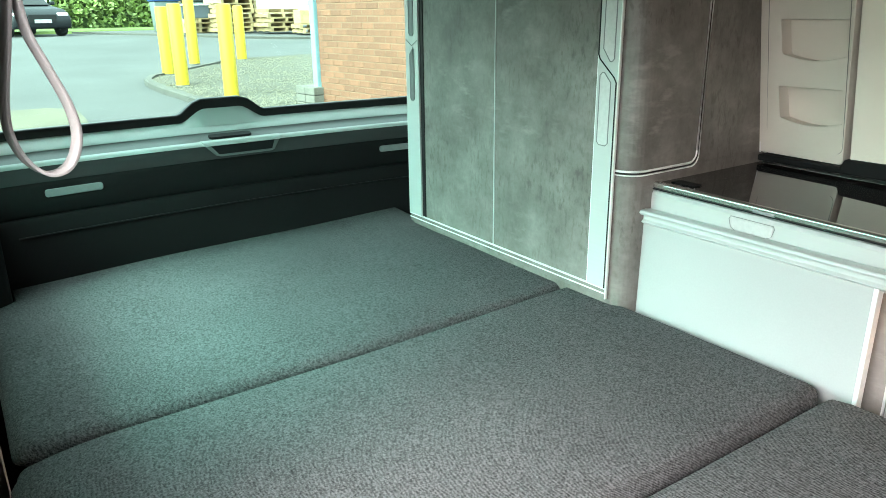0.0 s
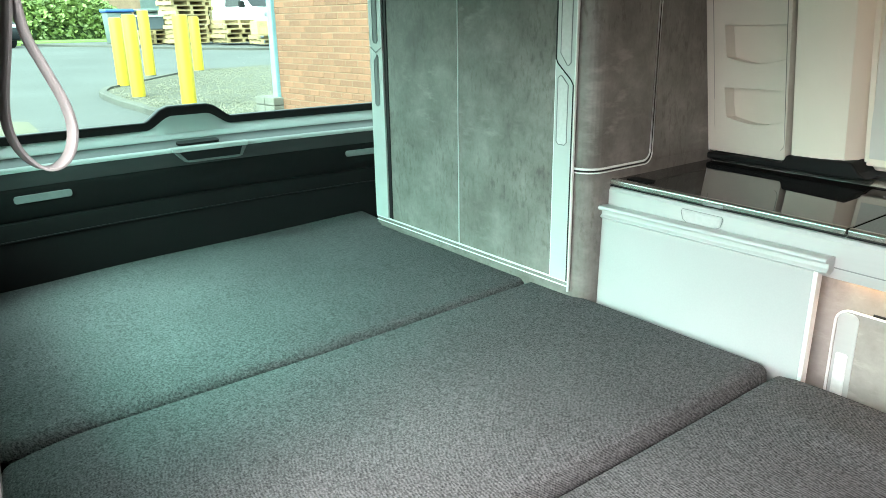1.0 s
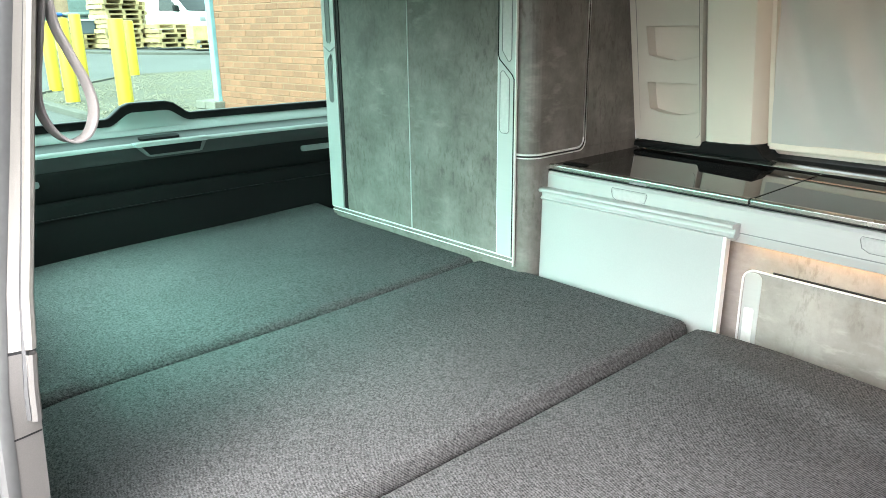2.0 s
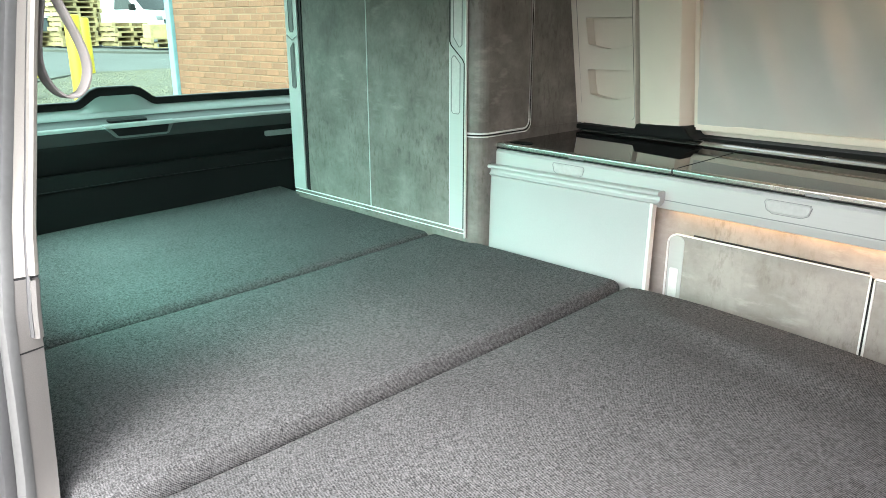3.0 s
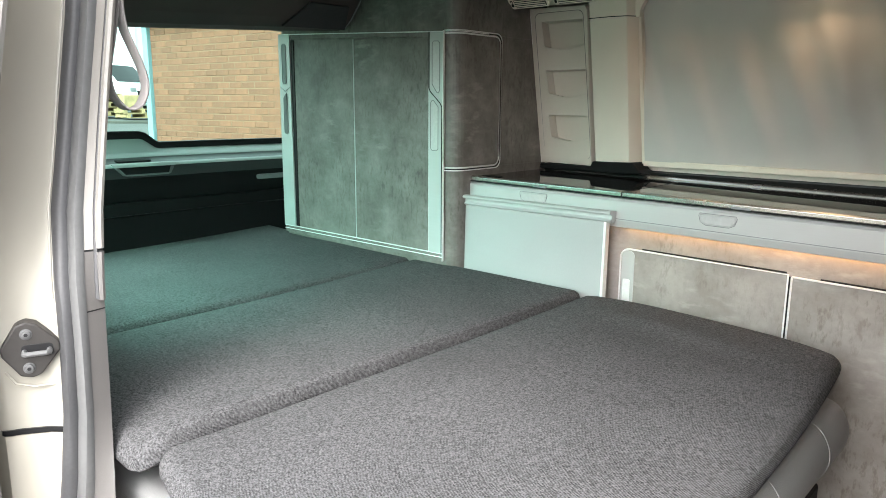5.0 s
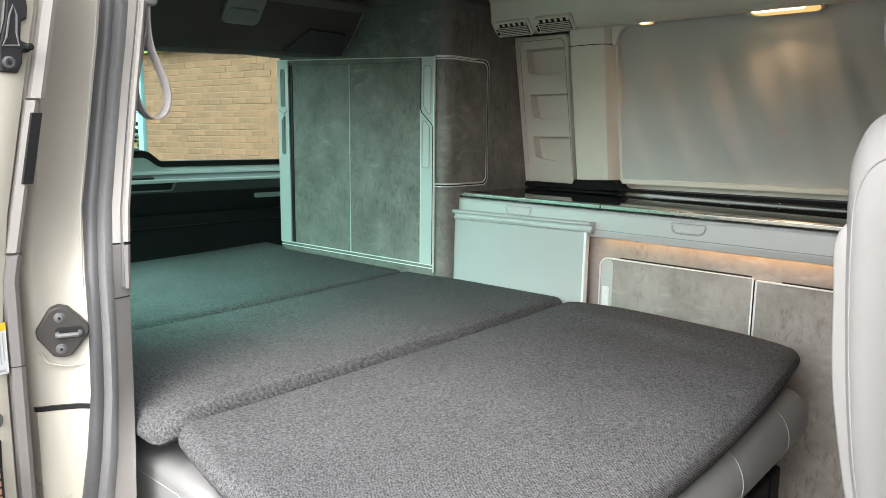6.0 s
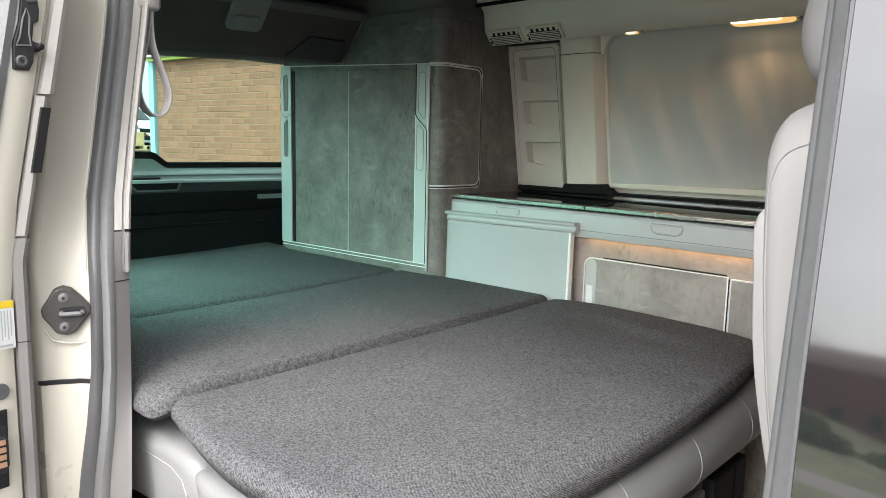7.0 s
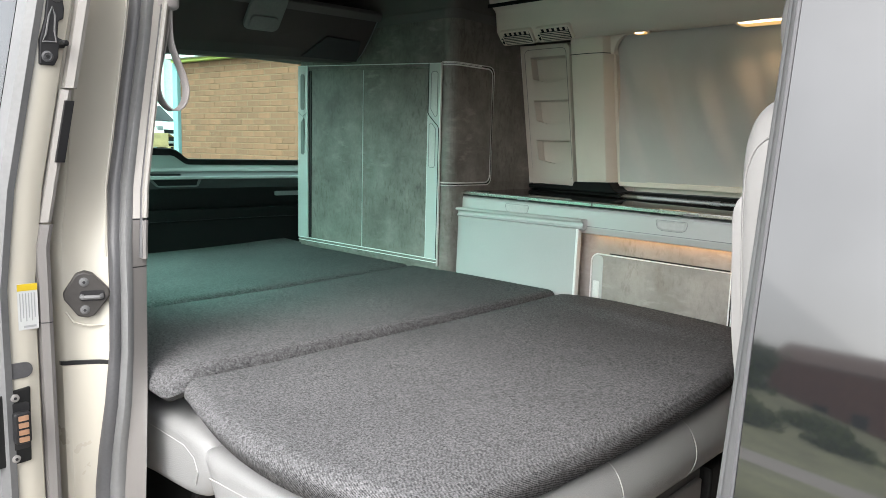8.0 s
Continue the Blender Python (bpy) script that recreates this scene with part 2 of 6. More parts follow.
M_STEEL = material("stainless_edge", (0.55, 0.53, 0.5), 0.25, 0.9, vary=0.04)
M_BLIND = material("grey_blind_cloth", (0.60, 0.572, 0.55), 0.85, vary=0.05, grain=600, bump=0.15)
M_LEATHER = material("light_grey_leather", (0.180, 0.181, 0.181), 0.45, vary=0.06, grain=420, bump=0.3)
M_STITCH = material("pale_stitching", (0.27, 0.27, 0.265), 0.7)
M_SEATFAB = material("pale_grey_seat_leather", (0.225, 0.22, 0.215), 0.6, vary=0.03, grain=420, bump=0.02, grain_vary=0.015)
M_STRAP = material("grey_webbing", (0.27, 0.25, 0.245), 0.8, vary=0.06, grain=900, bump=0.4)
M_GLASS = glass("green_tinted_glass", (0.60, 1.0, 0.92))
M_REAR = glass("pale_green_rear_glass", (0.80, 0.99, 0.93), 0.25)
M_PALE = glass("pale_door_glass", (0.93, 1.0, 0.975))
M_COPPER = material("copper_contact", (0.50, 0.30, 0.20), 0.35, 0.8, vary=0.08)
M_YELLOW = material("yellow_paint", (0.44, 0.315, 0.010), 0.5, vary=0.08, grain=60)
M_LED = glow("warm_led", (1.0, 0.50, 0.18), 2.6)
M_LAMP = glow("warm_lamp_lens", (1.0, 0.55, 0.14), 0.16)
M_LAMP_HOT = glow("bright_lamp_diffuser", (1.0, 0.83, 0.52), 0.8)
M_PRIVACY = material("dark_privacy_glass", (0.008, 0.009, 0.010), 0.015, vary=0.0, grain_vary=0.0, spec=1.0, coat=0.12)


# ---------------------------------------------------------------- mesh helpers
def smooth(bm, degrees=35):
    bm.normal_update()
    for f in bm.faces:
        f.smooth = True
    for e in bm.edges:
        if len(e.link_faces) == 2 and e.calc_face_angle(0) > radians(degrees):
            e.smooth = False
    return bm


def bevel(bm, r, seg=2, degrees=30):
    bm.normal_update()
    es = [e for e in bm.edges if len(e.link_faces) == 2 and e.calc_face_angle(0) > radians(degrees)]
    if es and r > 0:
        bmesh.ops.bevel(bm, geom=es, offset=r, segments=seg, profile=0.5, affect="EDGES", clamp_overlap=True)
    return bm


def add_box(bm, x0, x1, y0, y1, z0, z1):
    vs = [bm.verts.new((x, y, z)) for z in (z0, z1) for x, y in ((x0, y0), (x1, y0), (x1, y1), (x0, y1))]
    for f in ((3, 2, 1, 0), (4, 5, 6, 7), (0, 1, 5, 4), (1, 2, 6, 5), (2, 3, 7, 6), (3, 0, 4, 7)):
        bm.faces.new([vs[i] for i in f])
    return bm


def box(x0, x1, y0, y1, z0, z1, r=0.003, seg=2):
    return bevel(add_box(bmesh.new(), min(x0, x1), max(x0, x1), min(y0, y1), max(y0, y1), min(z0, z1), max(z0, z1)), r, seg)


def spread(bm, fn):
    for v in bm.verts:
        v.co = fn(v.co)
    return bm


def prism(points, axis, a0, a1, r=0.0, seg=2, fn=None):
    """A polygon of (u, v) carried along an axis: 'x' takes (y, z), 'y' takes (x, z), 'z' takes (x, y)."""
    bm = bmesh.new()

    def at(u, v, a):
        return {"x": (a, u, v), "y": (u, a, v), "z": (u, v, a)}[axis]
    lo = [bm.verts.new(at(u, v, a0)) for u, v in points]
    hi = [bm.verts.new(at(u, v, a1)) for u, v in points]
    bm.faces.new(lo)
    bm.faces.new(hi[::-1])
    k = len(points)
    for i in range(k):
        bm.faces.new((lo[i], hi[i], hi[(i + 1) % k], lo[(i + 1) % k]))
    bmesh.ops.recalc_face_normals(bm, faces=bm.faces)
    bevel(bm, r, seg)
    return spread(bm, fn) if fn else bm


def flowing(points, n=4):
    """A closed outline that flows smoothly through the points."""
    out, k = [], len(points)
    for i in range(k):
        p0, p1, p2, p3 = [Vector((*points[(i + o) % k], 0)) for o in (-1, 0, 1, 2)]
        for j in range(n):
            f = j / n
            q = 0.5 * (2 * p1 + (p2 - p0) * f + (2 * p0 - 5 * p1 + 4 * p2 - p3) * f * f + (3 * p1 - p0 - 3 * p2 + p3) * f ** 3)
            out.append((q.x, q.y))
    return out


def cushion(outline, y0, y1, r, n=5):
    """A padded slab: an outline in (x, z) that shrinks in a quarter round towards both sides."""
    um, vm = sum(p[0] for p in outline) / len(outline), sum(p[1] for p in outline) / len(outline)
    size = min(max(p[0] for p in outline) - min(p[0] for p in outline), max(p[1] for p in outline) - min(p[1] for p in outline)) / 2
    steps = [(r * (1 - math.cos(radians(90 * i / n))), r * (1 - math.sin(radians(90 * i / n)))) for i in range(n + 1)]
    rows = [(y0 + a, b) for a, b in steps] + [(y1 - a, b) for a, b in reversed(steps)]
    bm = bmesh.new()
    rings = []
    for y, inset in rows:
        f = 1 - inset / size
        rings.append([bm.verts.new((um + (u - um) * f, y, vm + (v - vm) * f)) for u, v in outline])
    k = len(outline)
    for a, b in zip(rings, rings[1:]):
        for i in range(k):
            bm.faces.new((a[i], a[(i + 1) % k], b[(i + 1) % k], b[i]))
    bm.faces.new(rings[0])
    bm.faces.new(rings[-1])
    bmesh.ops.recalc_face_normals(bm, faces=bm.faces)
    return smooth(bm, 50)


def rounded(u0, u1, v0, v1, r, n=5):
    """The outline of a rectangle with rounded corners."""
    out = []
    for cu, cv, a in ((u1 - r, v1 - r, 0), (u0 + r, v1 - r, 90), (u0 + r, v0 + r, 180), (u1 - r, v0 + r, 270)):
        for i in range(n + 1):
            q = radians(a + 90 * i / n)
            out.append((cu + r * math.cos(q), cv + r * math.sin(q)))
    return out


def sweep(path, section, closed=False, up=(0, 0, 1), caps=True):
    """Carries a section of (side, up) offsets along a path of points."""
    bm = bmesh.new()
    pts = [Vector(p) for p in path]
    rings = []
    k = len(pts)
    for i, p in enumerate(pts):
        a = pts[i - 1] if (closed or i) else p
        b = pts[(i + 1) % k] if (closed or i < k - 1) else p
        d = (b - a).normalized()
        side = d.cross(Vector(up))
        if side.length < 1e-4:
            side = d.cross(Vector((1, 0, 0)))
        side.normalize()
        u = side.cross(d).normalized()
        rings.append([bm.verts.new(p + side * s + u * w) for s, w in section])
    m = len(section)
    for i in range(k if closed else k - 1):
        a, b = rings[i], rings[(i + 1) % k]
        for j in range(m):
            bm.faces.new((a[j], a[(j + 1) % m], b[(j + 1) % m], b[j]))
    if caps and not closed:
        bm.faces.new(rings[0])
        bm.faces.new(rings[-1][::-1])
    bmesh.ops.recalc_face_normals(bm, faces=bm.faces)
    return smooth(bm)


def circle(r, n=10, squash=1.0):
    return [(r * math.cos(2 * math.pi * i / n), squash * r * math.sin(2 * math.pi * i / n)) for i in range(n)]


def loft(rows, thick=None, closed=False):
    """A sheet through rows of points; thick: an offset vector that makes it solid."""
    bm = bmesh.new()
    vs = [[bm.verts.new(p) for p in r] for r in rows]
    n = len(vs[0])
    for i in range(len(vs) - 1):
        for j in range(n if closed else n - 1):
            bm.faces.new((vs[i][j], vs[i][(j + 1) % n], vs[i + 1][(j + 1) % n], vs[i + 1][j]))
    if thick:
        off = Vector(thick)
        back = [[bm.verts.new(v.co + off) for v in r] for r in vs]
        for i in range(len(vs) - 1):
            for j in range(n - 1):
                bm.faces.new((back[i][j], back[i + 1][j], back[i + 1][j + 1], back[i][j + 1]))
        for i in range(len(vs) - 1):
            for j in (0, n - 1):
                bm.faces.new((vs[i][j], vs[i + 1][j], back[i + 1][j], back[i][j]))
        for j in range(n - 1):
            for i in (0, len(vs) - 1):
                bm.faces.new((vs[i][j], vs[i][j + 1], back[i][j + 1], back[i][j]))
    bmesh.ops.recalc_face_normals(bm, faces=bm.faces)
    return smooth(bm, 40)


def lathe(profile, centre, n=20, axis="z"):
    """Turns a profile of (radius, height) round an axis through the centre."""
    bm = bmesh.new()
    rings = []
    for r, h in profile:
        ring = []
        for i in range(n):
            a = 2 * math.pi * i / n
            c, s = r * math.cos(a), r * math.sin(a)
            p = {"z": (c, s, h), "y": (c, h, s), "x": (h, c, s)}[axis]
            ring.append(bm.verts.new(Vector(centre) + Vector(p)))
        rings.append(ring)
    for a, b in zip(rings, rings[1:]):
        for i in range(n):
            bm.faces.new((a[i], a[(i + 1) % n], b[(i + 1) % n], b[i]))
    bm.faces.new(rings[0])
    bm.faces.new(rings[-1])
    bmesh.ops.recalc_face_normals(bm, faces=bm.faces)
    return smooth(bm, 30)


def to_mesh(name, bm, mat):
    me = bpy.data.meshes.new(name)
    bm.normal_update()
    bm.to_mesh(me)
    bm.free()
    me.materials.append(mat)
    return me


def thing(name, place, label, category, group="", kind=""):
    ob = new(name)
    ob.empty_display_size = 0.05
    ob.location = place
    return tagged(ob, label, category, group, kind)


def part(name, bm, mat, parent, label=""):
    ob = new(name, to_mesh(name, bm, mat))
    ob.parent = parent
    if parent.type == "EMPTY":
        ob.matrix_parent_inverse = Matrix.Translation(-Vector(parent.location))
    return tagged(ob, label)


def solo(name, bm, mat, label, category="", group="", kind=""):
    return tagged(new(name, to_mesh(name, bm, mat)), label, category, group, kind)


def piece(name, me, parent, m):
    ob = new(name, me)
    ob.parent = parent
    ob.matrix_basis = m
    return ob


# ---------------------------------------------------------------- ground
def ground_z(x):
    d = max(0.0, -x - 0.5)
    return -0.55 + 0.07 * min(d, 9) + 0.045 * min(max(d - 9, 0), 13)


M_ASPHALT = material("worn_asphalt", (0.056, 0.057, 0.057), 0.95, vary=0.18, scale=0.5, grain=45, bump=0.4, grain_vary=0.2)
xs = [-3000, -800, -200, -80, -50, -40, -30, -22.5, -20, -15, -12, -9.5, -7, -5, -3, -1.5, -0.5, 1, 3, 6, 12, 30, 100, 500, 3000]
ys = [-3000, -500, -100, -30, -10, -5, -2, 0, 2, 5, 10, 20, 40, 100, 500, 3000]
solo("ground", loft([[(x, y, ground_z(x)) for y in ys] for x in xs]), M_ASPHALT, "worn grey asphalt yard around the van", "ground", kind="structure")

# ---------------------------------------------------------------- van shell
def side_y(z):
    """The door side's inner wall."""
    return -1.168 + 0.19 * max(0.0, z - 0.9)


def wall_y(z):
    """The kitchen side's wall, leaning inwards with height."""
    return 0.488 - 0.19 * max(0.0, z - 0.985)


# The floor is out of view; its pale tone is chosen to bounce light.
solo("floor", box(-0.35, 3.45, -1.33, 0.62, -0.05, 0.0, 0.004), M_BEIGE, "unseen van floor, kept pale to bounce light", "floor", kind="structure")
solo("ceiling", box(-0.30, 3.45, -1.16, 0.60, 1.62, 1.68, 0.01), M_LINING, "grey-brown fabric ceiling lining", "ceiling", kind="structure")


def sheet_wall(name, outline, fn, thick, mat, label):
    """A wall panel over a grid of (x, z) cells; fn gives its y."""
    bm = bmesh.new()
    for x0, x1, z0, z1 in outline:
        n = max(1, int((z1 - z0) / 0.12))
        for i in range(n):
            a, b = z0 + (z1 - z0) * i / n, z0 + (z1 - z0) * (i + 1) / n
            q = [(x0, fn(a), a), (x1, fn(a), a), (x1, fn(b), b), (x0, fn(b), b)]
            front = [bm.verts.new(p) for p in q]
            back = [bm.verts.new((p[0], p[1] + thick, p[2])) for p in q]
            bm.faces.new(front)
            bm.faces.new(back[::-1])
            for j in range(4):
                bm.faces.new((front[j], back[j], back[(j + 1) % 4], front[(j + 1) % 4]))
    bmesh.ops.recalc_face_normals(bm, faces=bm.faces)
    return solo(name, bm, mat, label, "wall", kind="structure")


sheet_wall("wall_left", [(-0.3, 1.22, 0.0, 1.62), (1.22, 2.30, 0.0, 0.985), (1.22, 2.30, 1.475, 1.62), (2.30, 3.45, 0.0, 1.62)],
           lambda z: wall_y(z) + 0.06, 0.06, M_BEIGE, "pale beige inner side wall behind the kitchen")
sheet_wall("wall_right", [(-0.3, -0.12, 0.0, 1.62), (-0.12, 0.94, 0.0, 0.84), (-0.12, 0.94, 1.47, 1.62), (0.94, 1.0, 0.0, 1.0), (0.94, 0.95, 1.0, 1.62), (1.0, 2.32, -0.05, 0.02), (1.0, 2.32, 1.46, 1.62),
                          (2.62, 3.45, 0.0, 0.62), (2.62, 3.45, 1.35, 1.62)],
           side_y, -0.07, M_CREAMTRIM, "grey inner side wall around the sliding door opening")
w3 = thing("window_3", (0.4, -1.15, 0.93), "green-tinted rear side window behind the slid-back door", "window", kind="structure")
part("pane", loft([[(-0.118, side_y(z) - 0.04, z), (0.938, side_y(z) - 0.04, z)] for z in (0.842, 1.1, 1.25, 1.468)], (0, -0.004, 0)), M_GLASS, w3)
daylight = new("side_window_light", bpy.data.lights.new("side_window_light", "AREA"))
daylight.data.shape, daylight.data.size, daylight.data.size_y = "RECTANGLE", 1.04, 0.40
daylight.data.energy, daylight.data.color = 0.95, (0.69, 1.0, 0.93)
daylight.data.spread = radians(100)
daylight.matrix_world = Matrix.Translation((0.42, side_y(1.15) - 0.028, 1.15)) @ look((0, 0, 0), (0.22, 1.0, -1.0)).to_3x3().to_4x4()
solo("wall_front", box(3.45, 3.5, -1.3, 0.6, -0.05, 1.68, 0.005), M_CHAR, "dark closed front end of the cab", "wall", kind="structure")

# window behind the blind
w1 = thing("window_1", (1.75, 0.56, 0.985), "side window hidden behind a drawn blind", "window", kind="structure")
part("pane", loft([[(1.222, wall_y(z) + 0.085, z), (2.298, wall_y(z) + 0.085, z)] for z in (0.987, 1.468)], (0, 0.005, 0)), M_PALE, w1)

# ---------------------------------------------------------------- tailgate
tail = thing("tailgate", (-0.2, -0.55, 0.0), "closed tailgate with charcoal trim and a green-tinted window", "tailgate", kind="structure")
YR, YL = -1.12, 0.50


def bow(v, k=0.06):
    """The tailgate bulges rearwards in its middle."""
    q = (v.y + 0.35) / 0.85
    return Vector((v.x - k * max(0.0, 1 - q * q), v.y, v.z))


def along(profile, y0, y1, n=24, k=0.06):
    rows = []
    for i in range(n + 1):
        y = y0 + (y1 - y0) * i / n
        rows.append([bow(Vector((x, y, z)), k) for x, z in profile])
    return rows


part("lower_panel", loft(along([(-0.12, 0.0), (-0.12, 0.62), (-0.122, 0.815), (-0.128, 0.826), (-0.145, 0.832)], YR, YL), (-0.02, 0, 0)), M_CHAR, tail)
part("upper_panel", loft(along([(-0.138, 0.829), (-0.133, 0.838), (-0.139, 0.902), (-0.146, 0.909), (-0.150, 0.911)], YR, YL), (-0.02, 0, 0)), M_CHAR, tail)
part("grip_band", loft(along([(-0.147, 0.908), (-0.146, 0.914), (-0.158, 0.942), (-0.162, 0.947)], YR, YL), (-0.02, 0, 0)), M_BAND, tail)
part("nose_strip", loft(along([(-0.160, 0.946), (-0.161, 0.951), (-0.166, 0.956), (-0.174, 0.9575)], YR, YL), (-0.01, 0, -0.006)), M_SILL_PALE, tail, "pale edge strip")
part("ledge", loft(along([(-0.173, 0.9565), (-0.20, 0.962), (-0.217, 0.966), (-0.224, 0.975)], YR, YL), (-0.01, 0, -0.012)), M_SILL, tail, "grey moulded window ledge")
part("upper_sill", loft(along([(-0.222, 0.974), (-0.226, 0.979), (-0.27, 1.000), (-0.29, 1.003)], YR, YL), (-0.01, 0, -0.012)), M_SILL_PALE, tail, "pale window sill")
part("shell", loft(along([(-0.34, 0.0), (-0.36, 0.6), (-0.35, 1.0)], YR - 0.1, YL + 0.1), (-0.02, 0, 0)), M_PAINT, tail)


def hump(y):
    """The raised wiper cover in the middle of the window's lower edge."""
    a = min(1.0, max(0.0, (y + 0.575) / 0.075))
    b = min(1.0, max(0.0, (-0.315 - y) / 0.075))
    f = min(a, b)
    return 0.042 * f * f * (3 - 2 * f)


edge = [bow(Vector((-0.285, y, 1.003 + hump(y)))) for y in np.linspace(YR, YL, 90)]
part("window_seal", sweep(edge, rounded(-0.016, 0.016, -0.011, 0.020, 0.006, 3)), M_BLACK, tail, "black rubber window seal")
rows = [[bow(Vector((-0.243, y, 0.9885))) for y in np.linspace(-0.62, -0.27, 40)],
        [bow(Vector((-0.276, y, 1.003 + hump(y)))) for y in np.linspace(-0.62, -0.27, 40)]]
part("wiper_cover", loft(rows, (-0.02, 0, 0)), M_SILL_PALE, tail, "raised pale wiper motor cover")
part("pane", loft([[bow(Vector((-0.29 + 0.36 * (z - 1.0), y, z))) for y in np.linspace(YR, YL, 16)] for z in (0.98, 1.15, 1.3, 1.52)], (-0.004, 0, 0)), M_REAR, tail,
     "green-tinted window pane")


def on_band(c):
    return bow(Vector((-0.1465 - 0.43 * (c.z - 0.914) + c.x, c.y, c.z)))


hand = part("handle_recess", prism([(-0.540, 0.947), (-0.318, 0.947), (-0.326, 0.936), (-0.340, 0.919), (-0.352, 0.9155), (-0.500, 0.9155), (-0.514, 0.919), (-0.530, 0.936)], "x", -0.006, 0.0035, 0.0015, fn=on_band), M_SILL, tail, "grey rimmed pull handle")
part("recess_shadow", prism([(-0.524, 0.946), (-0.334, 0.946), (-0.348, 0.9215), (-0.505, 0.9215)], "x", -0.003, 0.0045, 0.001, fn=on_band), M_BLACK, hand)
part("handle_lip", prism([(-0.548, 0.958), (-0.310, 0.958), (-0.318, 0.9455), (-0.538, 0.9455)], "x", -0.02, 0.011, 0.003, fn=on_band), M_SILL_PALE, hand)
part("latch_cover", prism(rounded(-0.203, -0.1765, -0.515, -0.39, 0.009), "z", -0.004, 0.003, 0.001, fn=lambda c: bow(Vector((c.x - 0.008, c.y, 0.9635 + c.z - 0.2 * (c.x + 0.185))))), M_BLACK, tail)
for y0, y1 in ((-0.955, -0.82), (0.0, 0.13)):
    part("fixing_slot", prism(rounded(y0, y1, 0.873, 0.892, 0.007), "x", -0.145, -0.1325, 0.0015, fn=bow), M_SLOT, tail)
part("groove", sweep([bow(Vector((-0.1195, y, 0.785))) for y in np.linspace(-1.03, YL, 24)], circle(0.0022, 6)), M_BLACK, tail)
# side and top frame of the tailgate window
part("top_frame", box(-0.30, 0.0, YR, YL, 1.45, 1.64, 0.01), M_DARKTRIM, tail)

# ---------------------------------------------------------------- rear overhead locker
locker = thing("overhead_locker", (0.2, -0.55, 1.35), "dark brown-grey fabric overhead locker above the rear window", "locker")
LP = [(-0.12, 1.475), (0.20, 1.405), (0.335, 1.398), (0.372, 1.404), (0.402, 1.428), (0.488, 1.540), (0.492, 1.551), (-0.12, 1.63)]


def sag(c):
    return Vector((c.x, c.y, c.z + 0.055 * c.y * max(0.0, min(1.0, (1.56 - c.z) / 0.15))))


lb = prism(LP, "y", -1.10, -0.008)
bmesh.ops.bisect_plane(lb, geom=lb.verts[:] + lb.edges[:] + lb.faces[:], plane_co=(0, -0.55, 0), plane_no=(0, 1, 0))
part("body", spread(bevel(lb, 0.006), sag), M_DARKTRIM, locker)
part("edge_trim", spread(prism([(0.494, 1.527), (0.504, 1.551), (0.495, 1.565), (0.45, 1.567), (0.45, 1.552), (0.486, 1.549)], "y", -1.10, -0.004, 0.002), lambda c: c + Vector((0, 0, 0.03 * c.y))), M_GREYTRIM, locker, "pale grey edge strip")
part("joint", sweep([(0.372, -0.0095, 1.405), (0.402, -0.0095, 1.428), (0.44, -0.0095, 1.47), (0.487, -0.0095, 1.538)], circle(0.002, 6)), M_SLOT, locker)


def on_locker(c):
    """From (across, height along the slope) with x as the thickness to the locker's front."""
    return Vector((0.398 + 0.60 * c.z + 0.80 * c.x, c.y, 1.405 + 0.80 * c.z - 0.60 * c.x + 0.03 * c.y))


lt = part("latch_plate", spread(prism(rounded(-0.530, -0.405, 0.072, 0.20, 0.022), "x", -0.004, 0.010, 0.003), on_locker), M_LATCH, locker, "grey push latch")
part("latch_grip", spread(prism(rounded(-0.517, -0.418, 0.080, 0.125, 0.014), "x", 0.004, 0.016, 0.004), on_locker), M_LATCH, lt)
part("speaker_panel", spread(prism([(-0.27, -0.01), (-0.03, -0.01), (-0.05, 0.07), (-0.20, 0.075)], "x", -0.006, 0.0006, 0.0003), on_locker), M_SPEAKER, locker)

# ---------------------------------------------------------------- tall cabinet
cab = thing("tall_cabinet", (0.42, 0.2, 0.0), "tall grey concrete-look cabinet with aluminium-framed sliding doors", "cabinet")
XR, RC = 0.84, 0.045


def corner_plan(y1, inset=0.0):
    pts = [(0.005, 0.004 + inset)]
    cx, cy = XR - RC, RC + 0.004
    for i in range(9):
        a = radians(-90 + 90 * i / 8)
        pts.append((cx + (RC - inset) * math.cos(a), cy + (RC - inset) * math.sin(a)))
    pts += [(XR - inset, y1), (0.005, y1)]
    return pts


part("lower_body", prism(corner_plan(0.47), "z", 0.0, 0.9835), M_CONC, cab)
part("upper_body", prism(corner_plan(0.47), "z", 0.984, 1.377), M_CONC, cab)
outline = [(XR - RC + RC * math.cos(radians(a)), 0.004 + RC + RC * math.sin(radians(a)), 0.986) for a in range(-90, 1, 10)]
outline += [(XR, 0.185, 0.986)]
outline += [(XR, 0.185 + 0.025 * math.sin(radians(a)), 1.011 - 0.025 * math.cos(radians(a))) for a in range(15, 91, 15)]
outline += [(XR, 0.21 - 0.025 * (1 - math.cos(radians(a))), 1.35 + 0.025 * math.sin(radians(a))) for a in range(0, 91, 15)]
outline += [(XR, 0.12, 1.375)]
outline += [(XR - RC + RC * math.cos(radians(a)), 0.004 + RC + RC * math.sin(radians(a)), 1.375) for a in range(0, -91, -10)]
side_door = part("side_door", prism([(u + 0.0008 if u > 0.5 else u, v) for u, v in corner_plan(0.206)][1:11] + [(XR - 0.02, 0.206), (XR - 0.06, 0.02)], "z", 0.99, 1.371, 0), M_CONC, cab)
